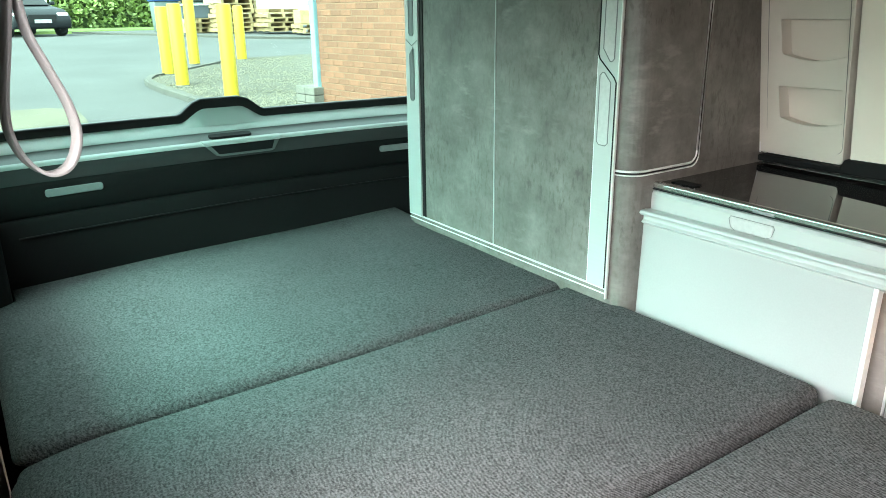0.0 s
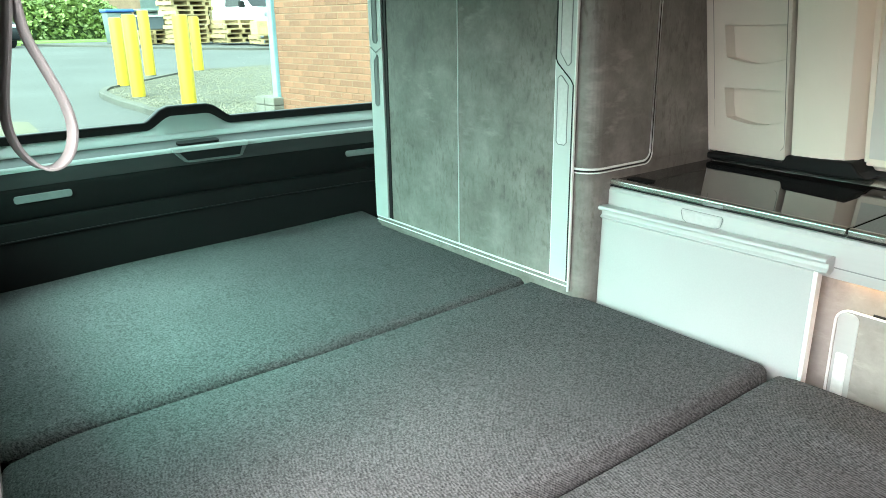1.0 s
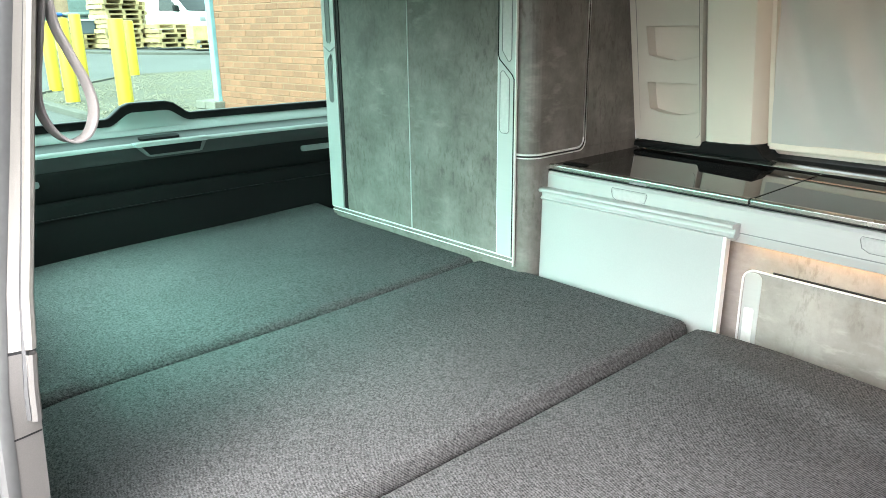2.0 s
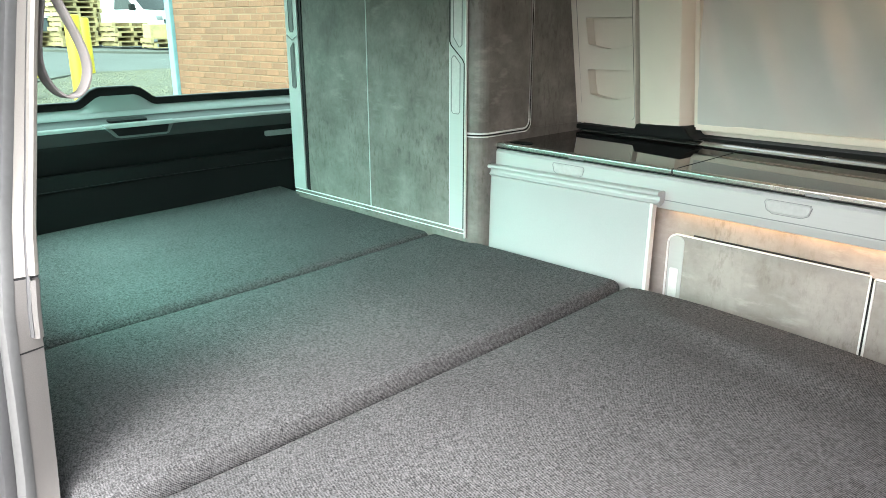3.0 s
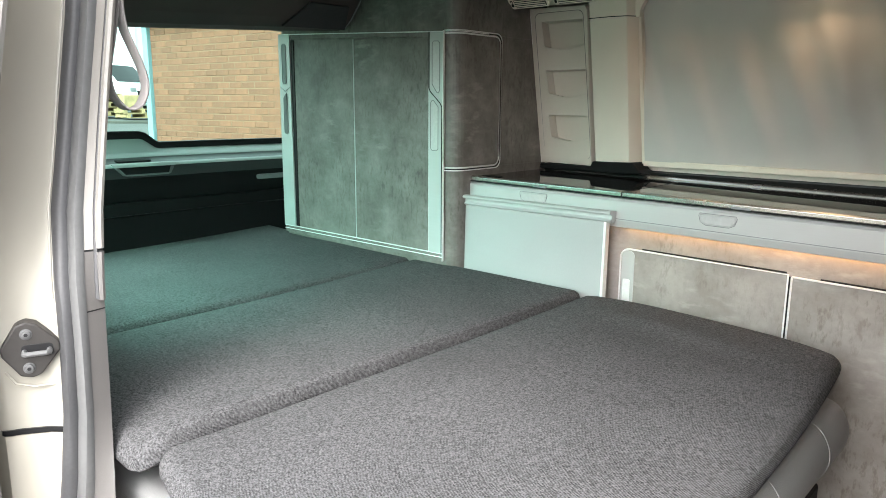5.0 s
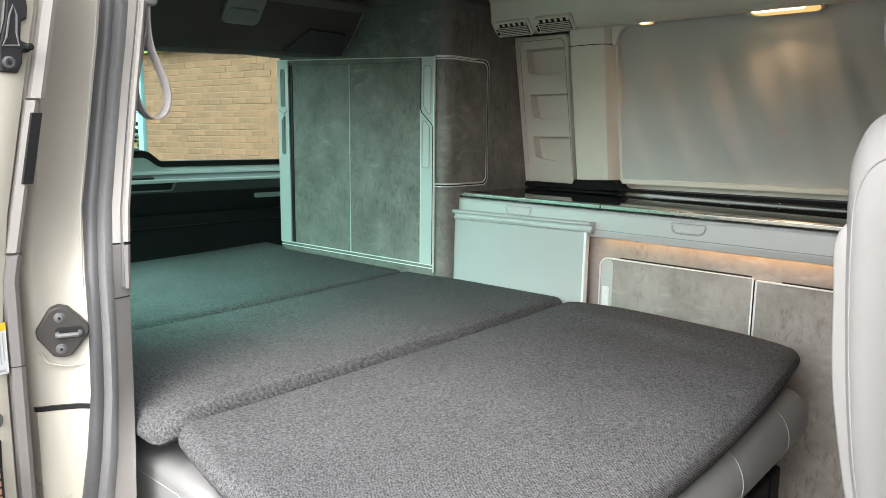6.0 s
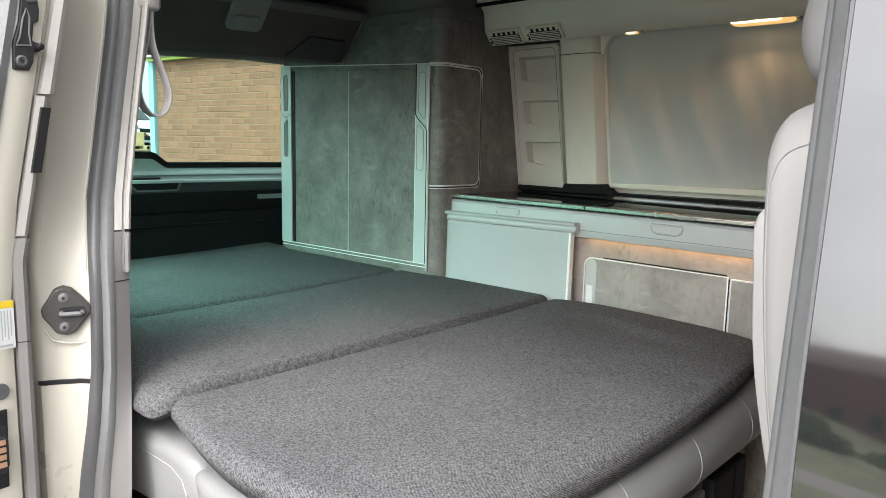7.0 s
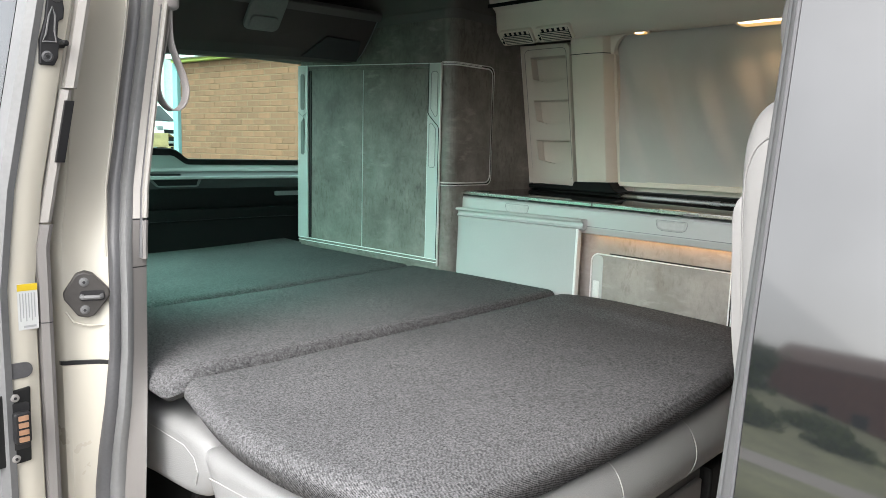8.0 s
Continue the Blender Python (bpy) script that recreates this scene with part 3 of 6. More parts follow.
part("door_edge", sweep(outline, circle(0.0026, 8)), M_ALU_LIGHT, side_door, "pale edge strip")
joint_line = [Vector(p) + Vector((0, 0.0045 if 0.15 < p[1] else 0, (-0.0045 if p[2] < 1.02 else 0.0045 if p[2] > 1.345 else 0))) for p in outline]
part("door_joint", sweep(joint_line, circle(0.0015, 8)), M_BLACK, side_door)
part("outer_strip", sweep([p + Vector((0, 0.004 if 0.15 < p.y else 0, (-0.004 if p.z < 1.02 else 0.004 if p.z > 1.345 else 0))) for p in joint_line], circle(0.0016, 8)), M_ALU_LIGHT, side_door, "pale edge strip")


def stile(x0, x1, grips):
    st = part("stile", box(x0, x1, -0.006, 0.004, 0.7235, 1.378, 0.0015), M_ALU, cab)
    for pts, mat in grips:
        rec = part("grip_recess", prism(pts, "y", -0.0068, -0.004, 0.0008), mat, st, "finger grip")
        part("grip_rim", sweep([(u, -0.0068, v) for u, v in pts], circle(0.0011, 6), closed=True, up=(0, 1, 0)), M_SLOT, rec)
    return st


def cut_box(u0, u1, v0, v1, bl=0.0, tr=0.0, tl=0.0, r=0.006):
    """A grip's outline with a cut lower left, upper right or upper left corner."""
    out = [(u0, v0 + max(bl, r)), (u0 + max(bl, r) * (0.8 if bl else 1), v0), (u1 - r, v0), (u1, v0 + r), (u1, v1 - max(tr, r)), (u1 - max(tr, r), v1), (u0 + max(tl, r), v1), (u0, v1 - max(tl, r))]
    return out[::-1]


stile(-0.004, 0.062, [(cut_box(0.017, 0.040, 1.215, 1.348), M_SILL), (cut_box(0.019, 0.041, 1.045, 1.185, tl=0.018), M_SILL)])
stile(0.742, 0.797, [(cut_box(0.756, 0.786, 1.205, 1.352, bl=0.024), M_SATIN), (cut_box(0.750, 0.780, 1.035, 1.182, tr=0.018), M_SATIN)])
part("door_split", sweep([(0.7435, -0.0068, 1.378), (0.7435, -0.0068, 1.217), (0.748, -0.0068, 1.208), (0.788, -0.0068, 1.175), (0.7945, -0.0068, 1.165), (0.7945, -0.0068, 0.725)], circle(0.0015, 6), up=(0, 1, 0)), M_BLACK, cab)
part("split_left", sweep([(0.0, -0.0068, 1.205), (0.03, -0.0068, 1.190), (0.060, -0.0068, 1.205)], circle(0.0012, 6), up=(0, 1, 0)), M_SLOT, cab)
part("bottom_rail", box(0.0, 0.797, -0.004, 0.003, 0.700, 0.722, 0.0015), M_CONC, cab)
part("top_rail", box(0.063, 0.741, -0.003, 0.003, 1.366, 1.378, 0.0015), M_CONC, cab)
for x0, x1 in ((0.080, 0.3996), (0.4024, 0.738)):
    d = part("sliding_door", box(x0, x1, -0.0015, 0.003, 0.724, 1.360, 0.0005), M_CONC, cab)
part("door_gap", box(0.062, 0.081, 0.0, 0.003, 0.724, 1.36, 0), M_BLACK, cab)
part("door_strip", box(0.3996, 0.4024, -0.0035, 0.003, 0.724, 1.360, 0.0006), M_ALU, cab)
for x in (0.0815, 0.7400):
    part("door_bead", box(x - 0.0018, x + 0.0018, -0.0035, 0.003, 0.724, 1.36, 0.0006), M_CHAR if x < 0.4 else M_ALU_LIGHT, cab)
for z in (0.712, 0.7228, 1.3785):
    part("rail_bead", box(0.0, 0.797, -0.0068, 0.0, z - 0.0012, z + 0.0012, 0.0005), M_ALU_LIGHT, cab)
part("outer_bead", box(0.797, 0.8, -0.0068, 0.0, 0.70, 1.382, 0.0005), M_ALU_LIGHT, cab)


def settle(ob, fn):
    """Moves all parts of a thing by a function of the place, after they are built."""
    for o in ob.children_recursive:
        for v in o.data.vertices:
            v.co = fn(v.co)


def cab_level(c):
    """The cabinet's top rises a little towards the tailgate."""
    f = max(0.0, min(1.0, c.x / 0.8))
    low, high = -0.008, 0.027 - 0.036 * f
    return Vector((c.x, c.y, c.z + low + (high - low) * (c.z - 0.70) / 0.68))


settle(cab, cab_level)

# fascia above the cabinet, up to the ceiling's pale rim
fas = thing("upper_fascia", (0.5, 0.1, 1.39), "dark concrete-look fascia between cabinet and ceiling", "panel")
part("fascia_panel", prism(corner_plan(0.47), "z", 1.3775, 1.514), M_CONC, fas)
part("joint_strip", prism(corner_plan(0.15, -0.0018), "z", 1.3785, 1.3810), M_ALU_LIGHT, fas)
part("joint_shadow", prism(corner_plan(0.15, -0.0012), "z", 1.3745, 1.3785), M_BLACK, fas)
part("rim", prism(corner_plan(0.45, -0.003), "z", 1.514, 1.545, 0.002), M_GREYTRIM, fas, "pale grey plastic rim")
part("rim_top", prism(corner_plan(0.45, 0.006), "z", 1.545, 1.62), M_LINING, fas)


def fascia_level(c):
    """The lower edge follows the cabinet's top, the upper edge is level."""
    f = max(0.0, min(1.0, c.x / 0.8))
    return Vector((c.x, c.y, c.z + (0.027 - 0.036 * f) * max(0.0, min(1.0, (1.514 - c.z) / 0.13))))


settle(fas, fascia_level)

# ---------------------------------------------------------------- kitchen
kit = thing("kitchen_unit", (1.5, 0.27, 0.0), "concrete-look kitchen unit with aluminium rail and drawers", "kitchen")
KX0, KX1 = XR + 0.001, 2.28
part("body", box(KX0, KX1, 0.098, 0.46, 0.0, 0.935, 0.002), M_CONC_LIT, kit)
part("front_panel", box(1.30, KX1, 0.090, 0.098, 0.02, 0.872, 0.001), M_CONC_LIT, kit)
part("cheek", box(XR - 0.028, 1.30, 0.060, 0.098, 0.02, 0.865, 0.002), M_CONC_LIT, kit)
rail = part("rail", prism([(0.055, 0.880), (0.058, 0.864), (0.064, 0.862), (0.067, 0.864), (0.068, 0.876), (0.20, 0.876), (0.20, 0.940), (0.078, 0.940), (0.059, 0.937), (0.055, 0.930)], "x", XR - 0.028, KX1, 0.001), M_ALU, kit, "brushed aluminium rail")
part("rail_groove", box(XR - 0.028, KX1, 0.0538, 0.059, 0.8835, 0.8855, 0.0), M_SLOT, rail)
for x0, x1, zz in ((1.030, 1.120, 0.018), (1.558, 1.646, 0.016)):
    g = part("pocket_grip", prism([(x0 + 0.003, 0.908 + zz), (x1 - 0.003, 0.908 + zz), (x1, 0.904 + zz), (x1 - 0.004, 0.889 + zz), (x1 - 0.016, 0.883 + zz), (x0 + 0.016, 0.883 + zz), (x0 + 0.004, 0.889 + zz), (x0, 0.904 + zz)], "y", 0.0532, 0.059, 0.002), M_GRIP, rail, "recessed pocket grip")
    part("grip_outline", sweep([(u, 0.0530, v + zz) for u, v in ((x0 + 0.001, 0.9095), (x1 - 0.001, 0.9095), (x1 + 0.002, 0.904), (x1 - 0.003, 0.888), (x1 - 0.016, 0.8815), (x0 + 0.016, 0.8815), (x0 + 0.003, 0.888), (x0 - 0.002, 0.904))], circle(0.0007, 6), closed=True, up=(0, 1, 0)), M_SLOT, g)
    part("grip_shadow", prism([(x0 + 0.006, 0.9055 + zz), (x1 - 0.006, 0.9055 + zz), (x1 - 0.008, 0.891 + zz), (x1 - 0.018, 0.886 + zz), (x0 + 0.018, 0.886 + zz), (x0 + 0.008, 0.891 + zz)], "y", 0.0526, 0.056, 0.001), M_GRIP, g)
part("led_strip", box(1.352, KX1, 0.070, 0.078, 0.8715, 0.8755, 0.001), M_LED, kit, "warm glowing LED strip")

# drawer and cupboard fronts with pale rounded edging
FY = 0.0885


def front(x0, x1, z0, z1, handle):
    d = part("drawer_front", prism(rounded(x0, x1, z0, z1, 0.012), "y", FY - 0.002, 0.094, 0.001), M_CONC_LIT, kit)
    r = 0.024 if handle else 0.003
    path = [(x0, FY - 0.002, z0), *[(x0 + r - r * math.cos(radians(q)), FY - 0.002, z1 - r + r * math.sin(radians(q))) for q in range(0, 91, 15)], (x1, FY - 0.002, z1), (x1, FY - 0.002, z0)]
    part("edging", sweep(path, rounded(-0.0022, 0.0022, -0.0022, 0.0022, 0.001, 2), up=(0, 1, 0)), M_ALU_LIGHT, d, "pale edging")
    part("upper_gap", box(x0 + 0.06, x1 - 0.004, FY - 0.003, FY, z1 + 0.0025, z1 + 0.006, 0), M_BLACK, d)
    if handle:
        h = part("handle_plate", prism(rounded(x0 + 0.004, x0 + 0.040, z0 + 0.01, z1 - 0.004, 0.014), "y", FY - 0.004, FY, 0.001), M_ALU, d, "aluminium handle plate")
        part("grip", prism(rounded(x0 + 0.010, x0 + 0.031, 0.60, 0.722, 0.004), "y", FY - 0.006, FY - 0.003, 0.001), M_ALU_LIGHT, h)
    return d


front(1.340, 1.7605, 0.06, 0.803, True)
front(1.7685, 2.27, 0.06, 0.799, False)
part("door_gap", box(1.7615, 1.7665, FY - 0.003, FY + 0.001, 0.06, 0.799, 0), M_BLACK, kit)

# folding table stowed flat on the kitchen's front
tab = thing("folding_table", (1.07, 0.05, 0.5), "white folding table stowed upright against the kitchen front", "table")
TY = 0.036
part("tabletop", prism([(TY, 0.865), (TY + 0.016, 0.865), (TY + 0.007, 0.45), (TY - 0.009, 0.45)], "x", 0.809, 1.308, 0.002), M_WHITE, tab)
tr = part("hanging_rail", prism([(0.028, 0.866), (0.040, 0.858), (0.056, 0.864), (0.056, 0.890), (0.038, 0.893), (0.024, 0.892), (0.021, 0.887), (0.024, 0.882), (0.034, 0.882), (0.034, 0.872)], "x", 0.800, 1.332, 0.0012), M_ALU, tab, "grey aluminium hanging rail")
part("side_edge", prism([(TY - 0.002, 0.862), (TY + 0.017, 0.862), (TY + 0.008, 0.45), (TY - 0.011, 0.45)], "x", 1.308, 1.316, 0.001), M_ALU_LIGHT, tab)
part("side_edge", prism([(TY - 0.002, 0.862), (TY + 0.017, 0.862), (TY + 0.008, 0.45), (TY - 0.011, 0.45)], "x", 0.803, 0.809, 0.001), M_ALU_LIGHT, tab)

# worktop of dark glass lids
top = thing("worktop", (1.5, 0.27, 0.94), "black glass kitchen worktop with steel front edges", "worktop")
part("carcass", box(XR - 0.02, KX1, 0.075, 0.462, 0.9405, 0.945, 0.001), M_BLACK, top)
for x0, x1 in ((XR + 0.003, 1.345), (1.349, 1.955), (1.959, KX1)):
    lid = part("glass_lid", box(x0, x1, 0.067, 0.425, 0.946, 0.954, 0.001), M_GLOSS, top)
    part("front_edge", prism([(0.0575, 0.9435), (0.069, 0.9425), (0.071, 0.956), (0.063, 0.9565), (0.0575, 0.953)], "x", x0 - 0.022 if x0 < 0.9 else x0, x1, 0.001), M_STEEL, lid, "warm metal front edge")
    part("front_gap", box(x0 - 0.02 if x0 < 0.9 else x0, x1, 0.0562, 0.066, 0.9405, 0.9425, 0.0), M_BLACK, lid)
    c = (x0 + x1) / 2
    part("catch", box(c - 0.022, c + 0.022, 0.0565, 0.0595, 0.9425, 0.9485, 0.001), M_SLOT, lid)
part("rear_strip", prism([(0.428, 0.944), (0.455, 0.944), (0.462, 0.962), (0.438, 0.957), (0.428, 0.954)], "x", XR + 0.003, KX1, 0.001), M_STEEL, top, "metal rear strip")
part("socket_cover", prism([(XR + 0.02, 0.088), (XR + 0.075, 0.088), (XR + 0.082, 0.103), (XR + 0.075, 0.118), (XR + 0.02, 0.118)], "z", 0.9542, 0.956, 0.0008), M_CHAR, top)


def kitchen_level(c):
    return Vector((c.x, c.y + 0.018, c.z - 0.004 - 0.012 * (c.x - 0.82)))


for ob in (kit, top):
    settle(ob, kitchen_level)
settle(tab, lambda c: Vector((c.x + 0.005, c.y + 0.018, c.z + 0.004)))

# ---------------------------------------------------------------- kitchen side pillar, blind and upper trim
pil = thing("pillar_trim", (0.95, 0.45, 0.94), "pale beige pillar trim with three recessed pockets", "trim", kind="structure")


def on_wall(x, z, out=0.0):
    return Vector((x, wall_y(z) - 0.028 - out, z))


def pocket_outline(u0, u1, v0, v1):
    """A pocket with a straight top and a lower edge that sags in the middle."""
    out = [(u0, v1), (u1, v1), (u1 + 0.004, v0 + 0.014)]
    for k in range(9):
        f = k / 8
        out.append((u1 + 0.002 - f * (u1 - u0 - 0.004), v0 + 0.006 - 0.012 * math.sin(math.pi * f)))
    out.append((u0 + 0.004, v0 + 0.014))
    return out


def pocket_panel():
    bm = bmesh.new()
    rim = [(0.838, 0.974), (1.030, 0.971), (1.036, 0.977), (1.047, 1.446), (1.040, 1.458), (0.838, 1.462)]
    loops = [rim] + [pocket_outline(*p) for p in ((0.884, 1.027, 1.054, 1.130), (0.886, 1.032, 1.194, 1.272), (0.882, 1.030, 1.340, 1.420))]
    edges, rings = [], []
    for lp in loops:
        vs = [bm.verts.new(on_wall(u, v, 0.012)) for u, v in lp]
        rings.append(vs)
        edges += [bm.edges.new((vs[k], vs[(k + 1) % len(vs)])) for k in range(len(vs))]
    bmesh.ops.triangle_fill(bm, edges=edges, use_beauty=True, normal=(0, -1, 0))
    for vs, lp in zip(rings[1:], loops[1:]):
        um, vm = sum(p[0] for p in lp) / len(lp), sum(p[1] for p in lp) / len(lp)
        deep = []
        for v, (u, w) in zip(vs, lp):
            du = -0.004 if u < um - 0.05 else (-0.003 if u > um + 0.05 else 0.0)
            dw = -0.003 if w < vm else -0.002
            deep.append(bm.verts.new(on_wall(u + du, w + dw, -0.032)))
        for k in range(len(vs)):
            bm.faces.new((vs[k], vs[(k + 1) % len(vs)], deep[(k + 1) % len(vs)], deep[k]))
        bm.faces.new(deep)
    back = [bm.verts.new(v.co + Vector((0, 0.06, 0))) for v in rings[0]]
    for k in range(len(back)):
        bm.faces.new((rings[0][k], rings[0][(k + 1) % len(back)], back[(k + 1) % len(back)], back[k]))
    bmesh.ops.recalc_face_normals(bm, faces=bm.faces)
    return bevel(bm, 0.0015, 2, 40)


part("pocket_panel", smooth(pocket_panel(), 25), M_BEIGE, pil)
part("panel_groove", sweep([on_wall(u, v, 0.0124) for u, v in rounded(0.858, 1.034, 0.992, 1.446, 0.018)], circle(0.0009, 6), closed=True, up=(0, 1, 0)), M_PILLAR, pil)
part("panel_bead", sweep([on_wall(0.8415, z, 0.011) for z in np.linspace(0.972, 1.44, 8)], circle(0.0016, 6)), M_ALU_LIGHT, pil)
rows = []
for z in (0.985, 1.05, 1.2, 1.35, 1.478):
    s = 0.012 * (z - 0.98)
    rows.append([(1.046 + s, wall_y(z) - 0.03, z), (1.052 + s, wall_y(z) - 0.042, z), (1.12 + s * 2, wall_y(z) - 0.046, z), (1.165 + s * 2, wall_y(z) - 0.035, z),
                 (1.182 + s * 2, wall_y(z) - 0.010, z), (1.186 + s * 2, wall_y(z) + 0.05, z)])
part("pillar_cover", loft(rows), M_CREAMTRIM, pil)
part("trim_joint", loft([[(1.047 + 0.012 * (z - 0.98), wall_y(z) - 0.041, z), (1.052 + 0.012 * (z - 0.98), wall_y(z) - 0.0432, z), (1.12 + 0.024 * (z - 0.98), wall_y(z) - 0.0472, z), (1.165 + 0.024 * (z - 0.98), wall_y(z) - 0.0362, z),
                             (1.183 + 0.024 * (z - 0.98), wall_y(z) - 0.0105, z)] for z in (1.4170, 1.4195)]), M_BLACK, pil)
corner = [(1.184, 1.480), (1.262, 1.480)] + [(1.262 - 0.058 * math.sin(radians(a)), 1.415 + 0.058 * math.cos(radians(a))) for a in range(0, 91, 10)] + [(1.184, 1.415)]
part("window_corner", spread(prism(corner, "y", 0.0, 0.02, 0.002), lambda c: Vector((c.x, wall_y(c.z) - 0.012 + c.y, c.z))), M_CREAMTRIM, pil)
part("pillar_foot", prism([(0.845, 0.955), (1.19, 0.955), (1.225, 0.957), (1.205, 0.968), (1.187, 0.990), (1.045, 0.987), (1.038, 0.970), (0.845, 0.970)], "y", 0.434, 0.518, 0.004), M_CHAR, pil, "dark plastic foot moulding")
part("window_ledge", box(1.19, KX1, 0.482, 0.548, 0.935, 0.960, 0.003), M_CHAR, pil)

bl = thing("window_blind", (1.75, 0.5, 0.97), "grey cloth blind drawn over the side window", "blind")
nx, nz = 110, 36
rows = []
for j in range(nz + 1):
    z = 0.994 + (1.478 - 0.994) * j / nz
    row = []
    for i in range(nx + 1):
        x = 1.20 + (2.29 - 1.20) * i / nx
        h = j / nz
        loose = math.sin(math.pi * min(1.0, 0.1 + 0.9 * h))
        fold = (0.0075 * math.sin(47 * (x + 0.30 * z) + 1.5 * math.sin(7 * x)) * loose + 0.005 * math.sin(83 * (x + 0.22 * z) + 2.0 * math.sin(6 * z)) * loose * max(0.0, 1.9 - x)
                + 0.010 * math.sin(9 * (0.6 * x - z) + 0.8))
        row.append((x, wall_y(z) + 0.012 + fold, z))
    rows.append(row)
part("cloth", loft(rows, (0, 0.0015, 0)), M_BLIND, bl)
part("bottom_bar", box(1.195, 2.29, wall_y(0.985) + 0.0, wall_y(0.985) + 0.018, 0.978, 0.996, 0.003), M_CREAMTRIM, bl, "pale plastic bottom bar")
part("guide_rail", loft([[(1.190, wall_y(z) + 0.004, z), (1.201, wall_y(z) + 0.004, z)] for z in (0.985, 1.2, 1.465)], (0, 0.02, 0)), M_CREAMTRIM, bl)

up = thing("roof_side_trim", (1.5, 0.35, 1.42), "pale beige roof side trim over the kitchen window", "trim", kind="structure")
UP = [(0.44, 1.478), (0.345, 1.470), (0.31, 1.462), (0.28, 1.456), (0.258, 1.455), (0.238, 1.464), (0.214, 1.492), (0.205, 1.555), (0.17, 1.578), (0.16, 1.62), (0.56, 1.62), (0.56, 1.478)]
part("moulding", smooth(bevel(prism(UP, "x", XR + 0.002, 3.0), 0.012, 3), 50), M_CREAMTRIM, up)
part("seam", sweep([(XR + 0.002, 0.172, 1.572), (3.0, 0.172, 1.572)], rounded(-0.003, 0.003, -0.006, 0.006, 0.002, 2)), M_CHAR, up)


def vent(x0):
    v = thing("air_vent", (x0, 0.26, 1.42), "beige plastic ceiling air vent with dark slats", "vent", group="vents over the kitchen")
    c = Vector((x0, 0.2265, 1.472))
    rot = Matrix.Rotation(radians(42), 4, "X")

    def place(bm):
        return spread(bm, lambda q: c + rot @ q)
    part("frame", place(bevel(prism(rounded(-0.068, 0.066, -0.027, 0.027, 0.008), "y", -0.008, 0.012, 0.002), 0.0)), M_CREAMTRIM, v)
    part("backing", place(prism(rounded(-0.052, 0.060, -0.022, 0.022, 0.004), "y", -0.0085, 0.0, 0)), M_BLACK, v)
    for i in range(5):
        z = -0.0175 + 0.0062 * i
        part("slat", place(box(-0.050, 0.058, -0.0105, -0.0075, z - 0.0012, z + 0.0012, 0)), M_CREAMTRIM, v)
    for i in range(6):
        x = -0.048 + 0.0205 * i
        part("fin", place(box(x - 0.0045, x + 0.0045, -0.0105, -0.0075, 0.0125, 0.022, 0)), M_CREAMTRIM, v)
    part("lever_slot", place(prism(rounded(-0.064, -0.056, -0.018, 0.004, 0.003), "y", -0.0088, 0.0, 0)), M_BLACK, v, "black lever slot")
    part("lever", place(box(-0.062, -0.058, -0.013, -0.008, -0.006, 0.0, 0.001)), M_CREAMTRIM, v)
    return v


vent(0.930)
vent(1.083)


def downlight(x, y, w, d, nm, label):
    lamp = thing(nm, (x, y, 1.428), label, "lamp", group="lamps in the roof trim")
    tilt = Matrix.Rotation(radians(13), 4, "X")
    zc = 1.4705 + (y - 0.345) * 0.06

    def place(bm):
        return spread(bm, lambda q: Vector((x, y, zc)) + tilt.inverted() @ q)
    part("bezel", place(prism(rounded(-w / 2 - 0.009, w / 2 + 0.009, -d / 2 - 0.008, d / 2 + 0.008, d / 2), "z", -0.006, 0.01, 0.002)), M_CREAMTRIM, lamp)
    lens = part("lens", place(prism(rounded(-w / 2, w / 2, -d / 2, d / 2, d / 2.3), "z", -0.0075, 0.0, 0.001)), M_LAMP, lamp, "amber glowing lens")
    part("diffuser", place(prism(rounded(-w / 2 + 0.004, w / 2 - 0.2 * w, -d / 2 + 0.003, 0.05 * d, d / 5), "z", -0.0085, -0.005, 0.001)), M_LAMP_HOT, lens, "bright lamp diffuser")
    return lamp


downlight(1.328, 0.338, 0.042, 0.026, "spot_lamp", "small warm reading spot in the roof trim")
downlight(1.712, 0.348, 0.172, 0.058, "roof_lamp", "long warm lamp in the roof trim")
for x, y, e in ((1.335, 0.33, 0.02), (1.70, 0.33, 0.085)):
    lp = new("lamp_light", bpy.data.lights.new("lamp_light", "AREA"))
    lp.data.energy, lp.data.color, lp.data.size = e, (1.0, 0.66, 0.36), 0.05
    lp.matrix_world = look((x, y, 1.455), (x, y - 0.42, 0.7))
    lp.data.spread = radians(165)

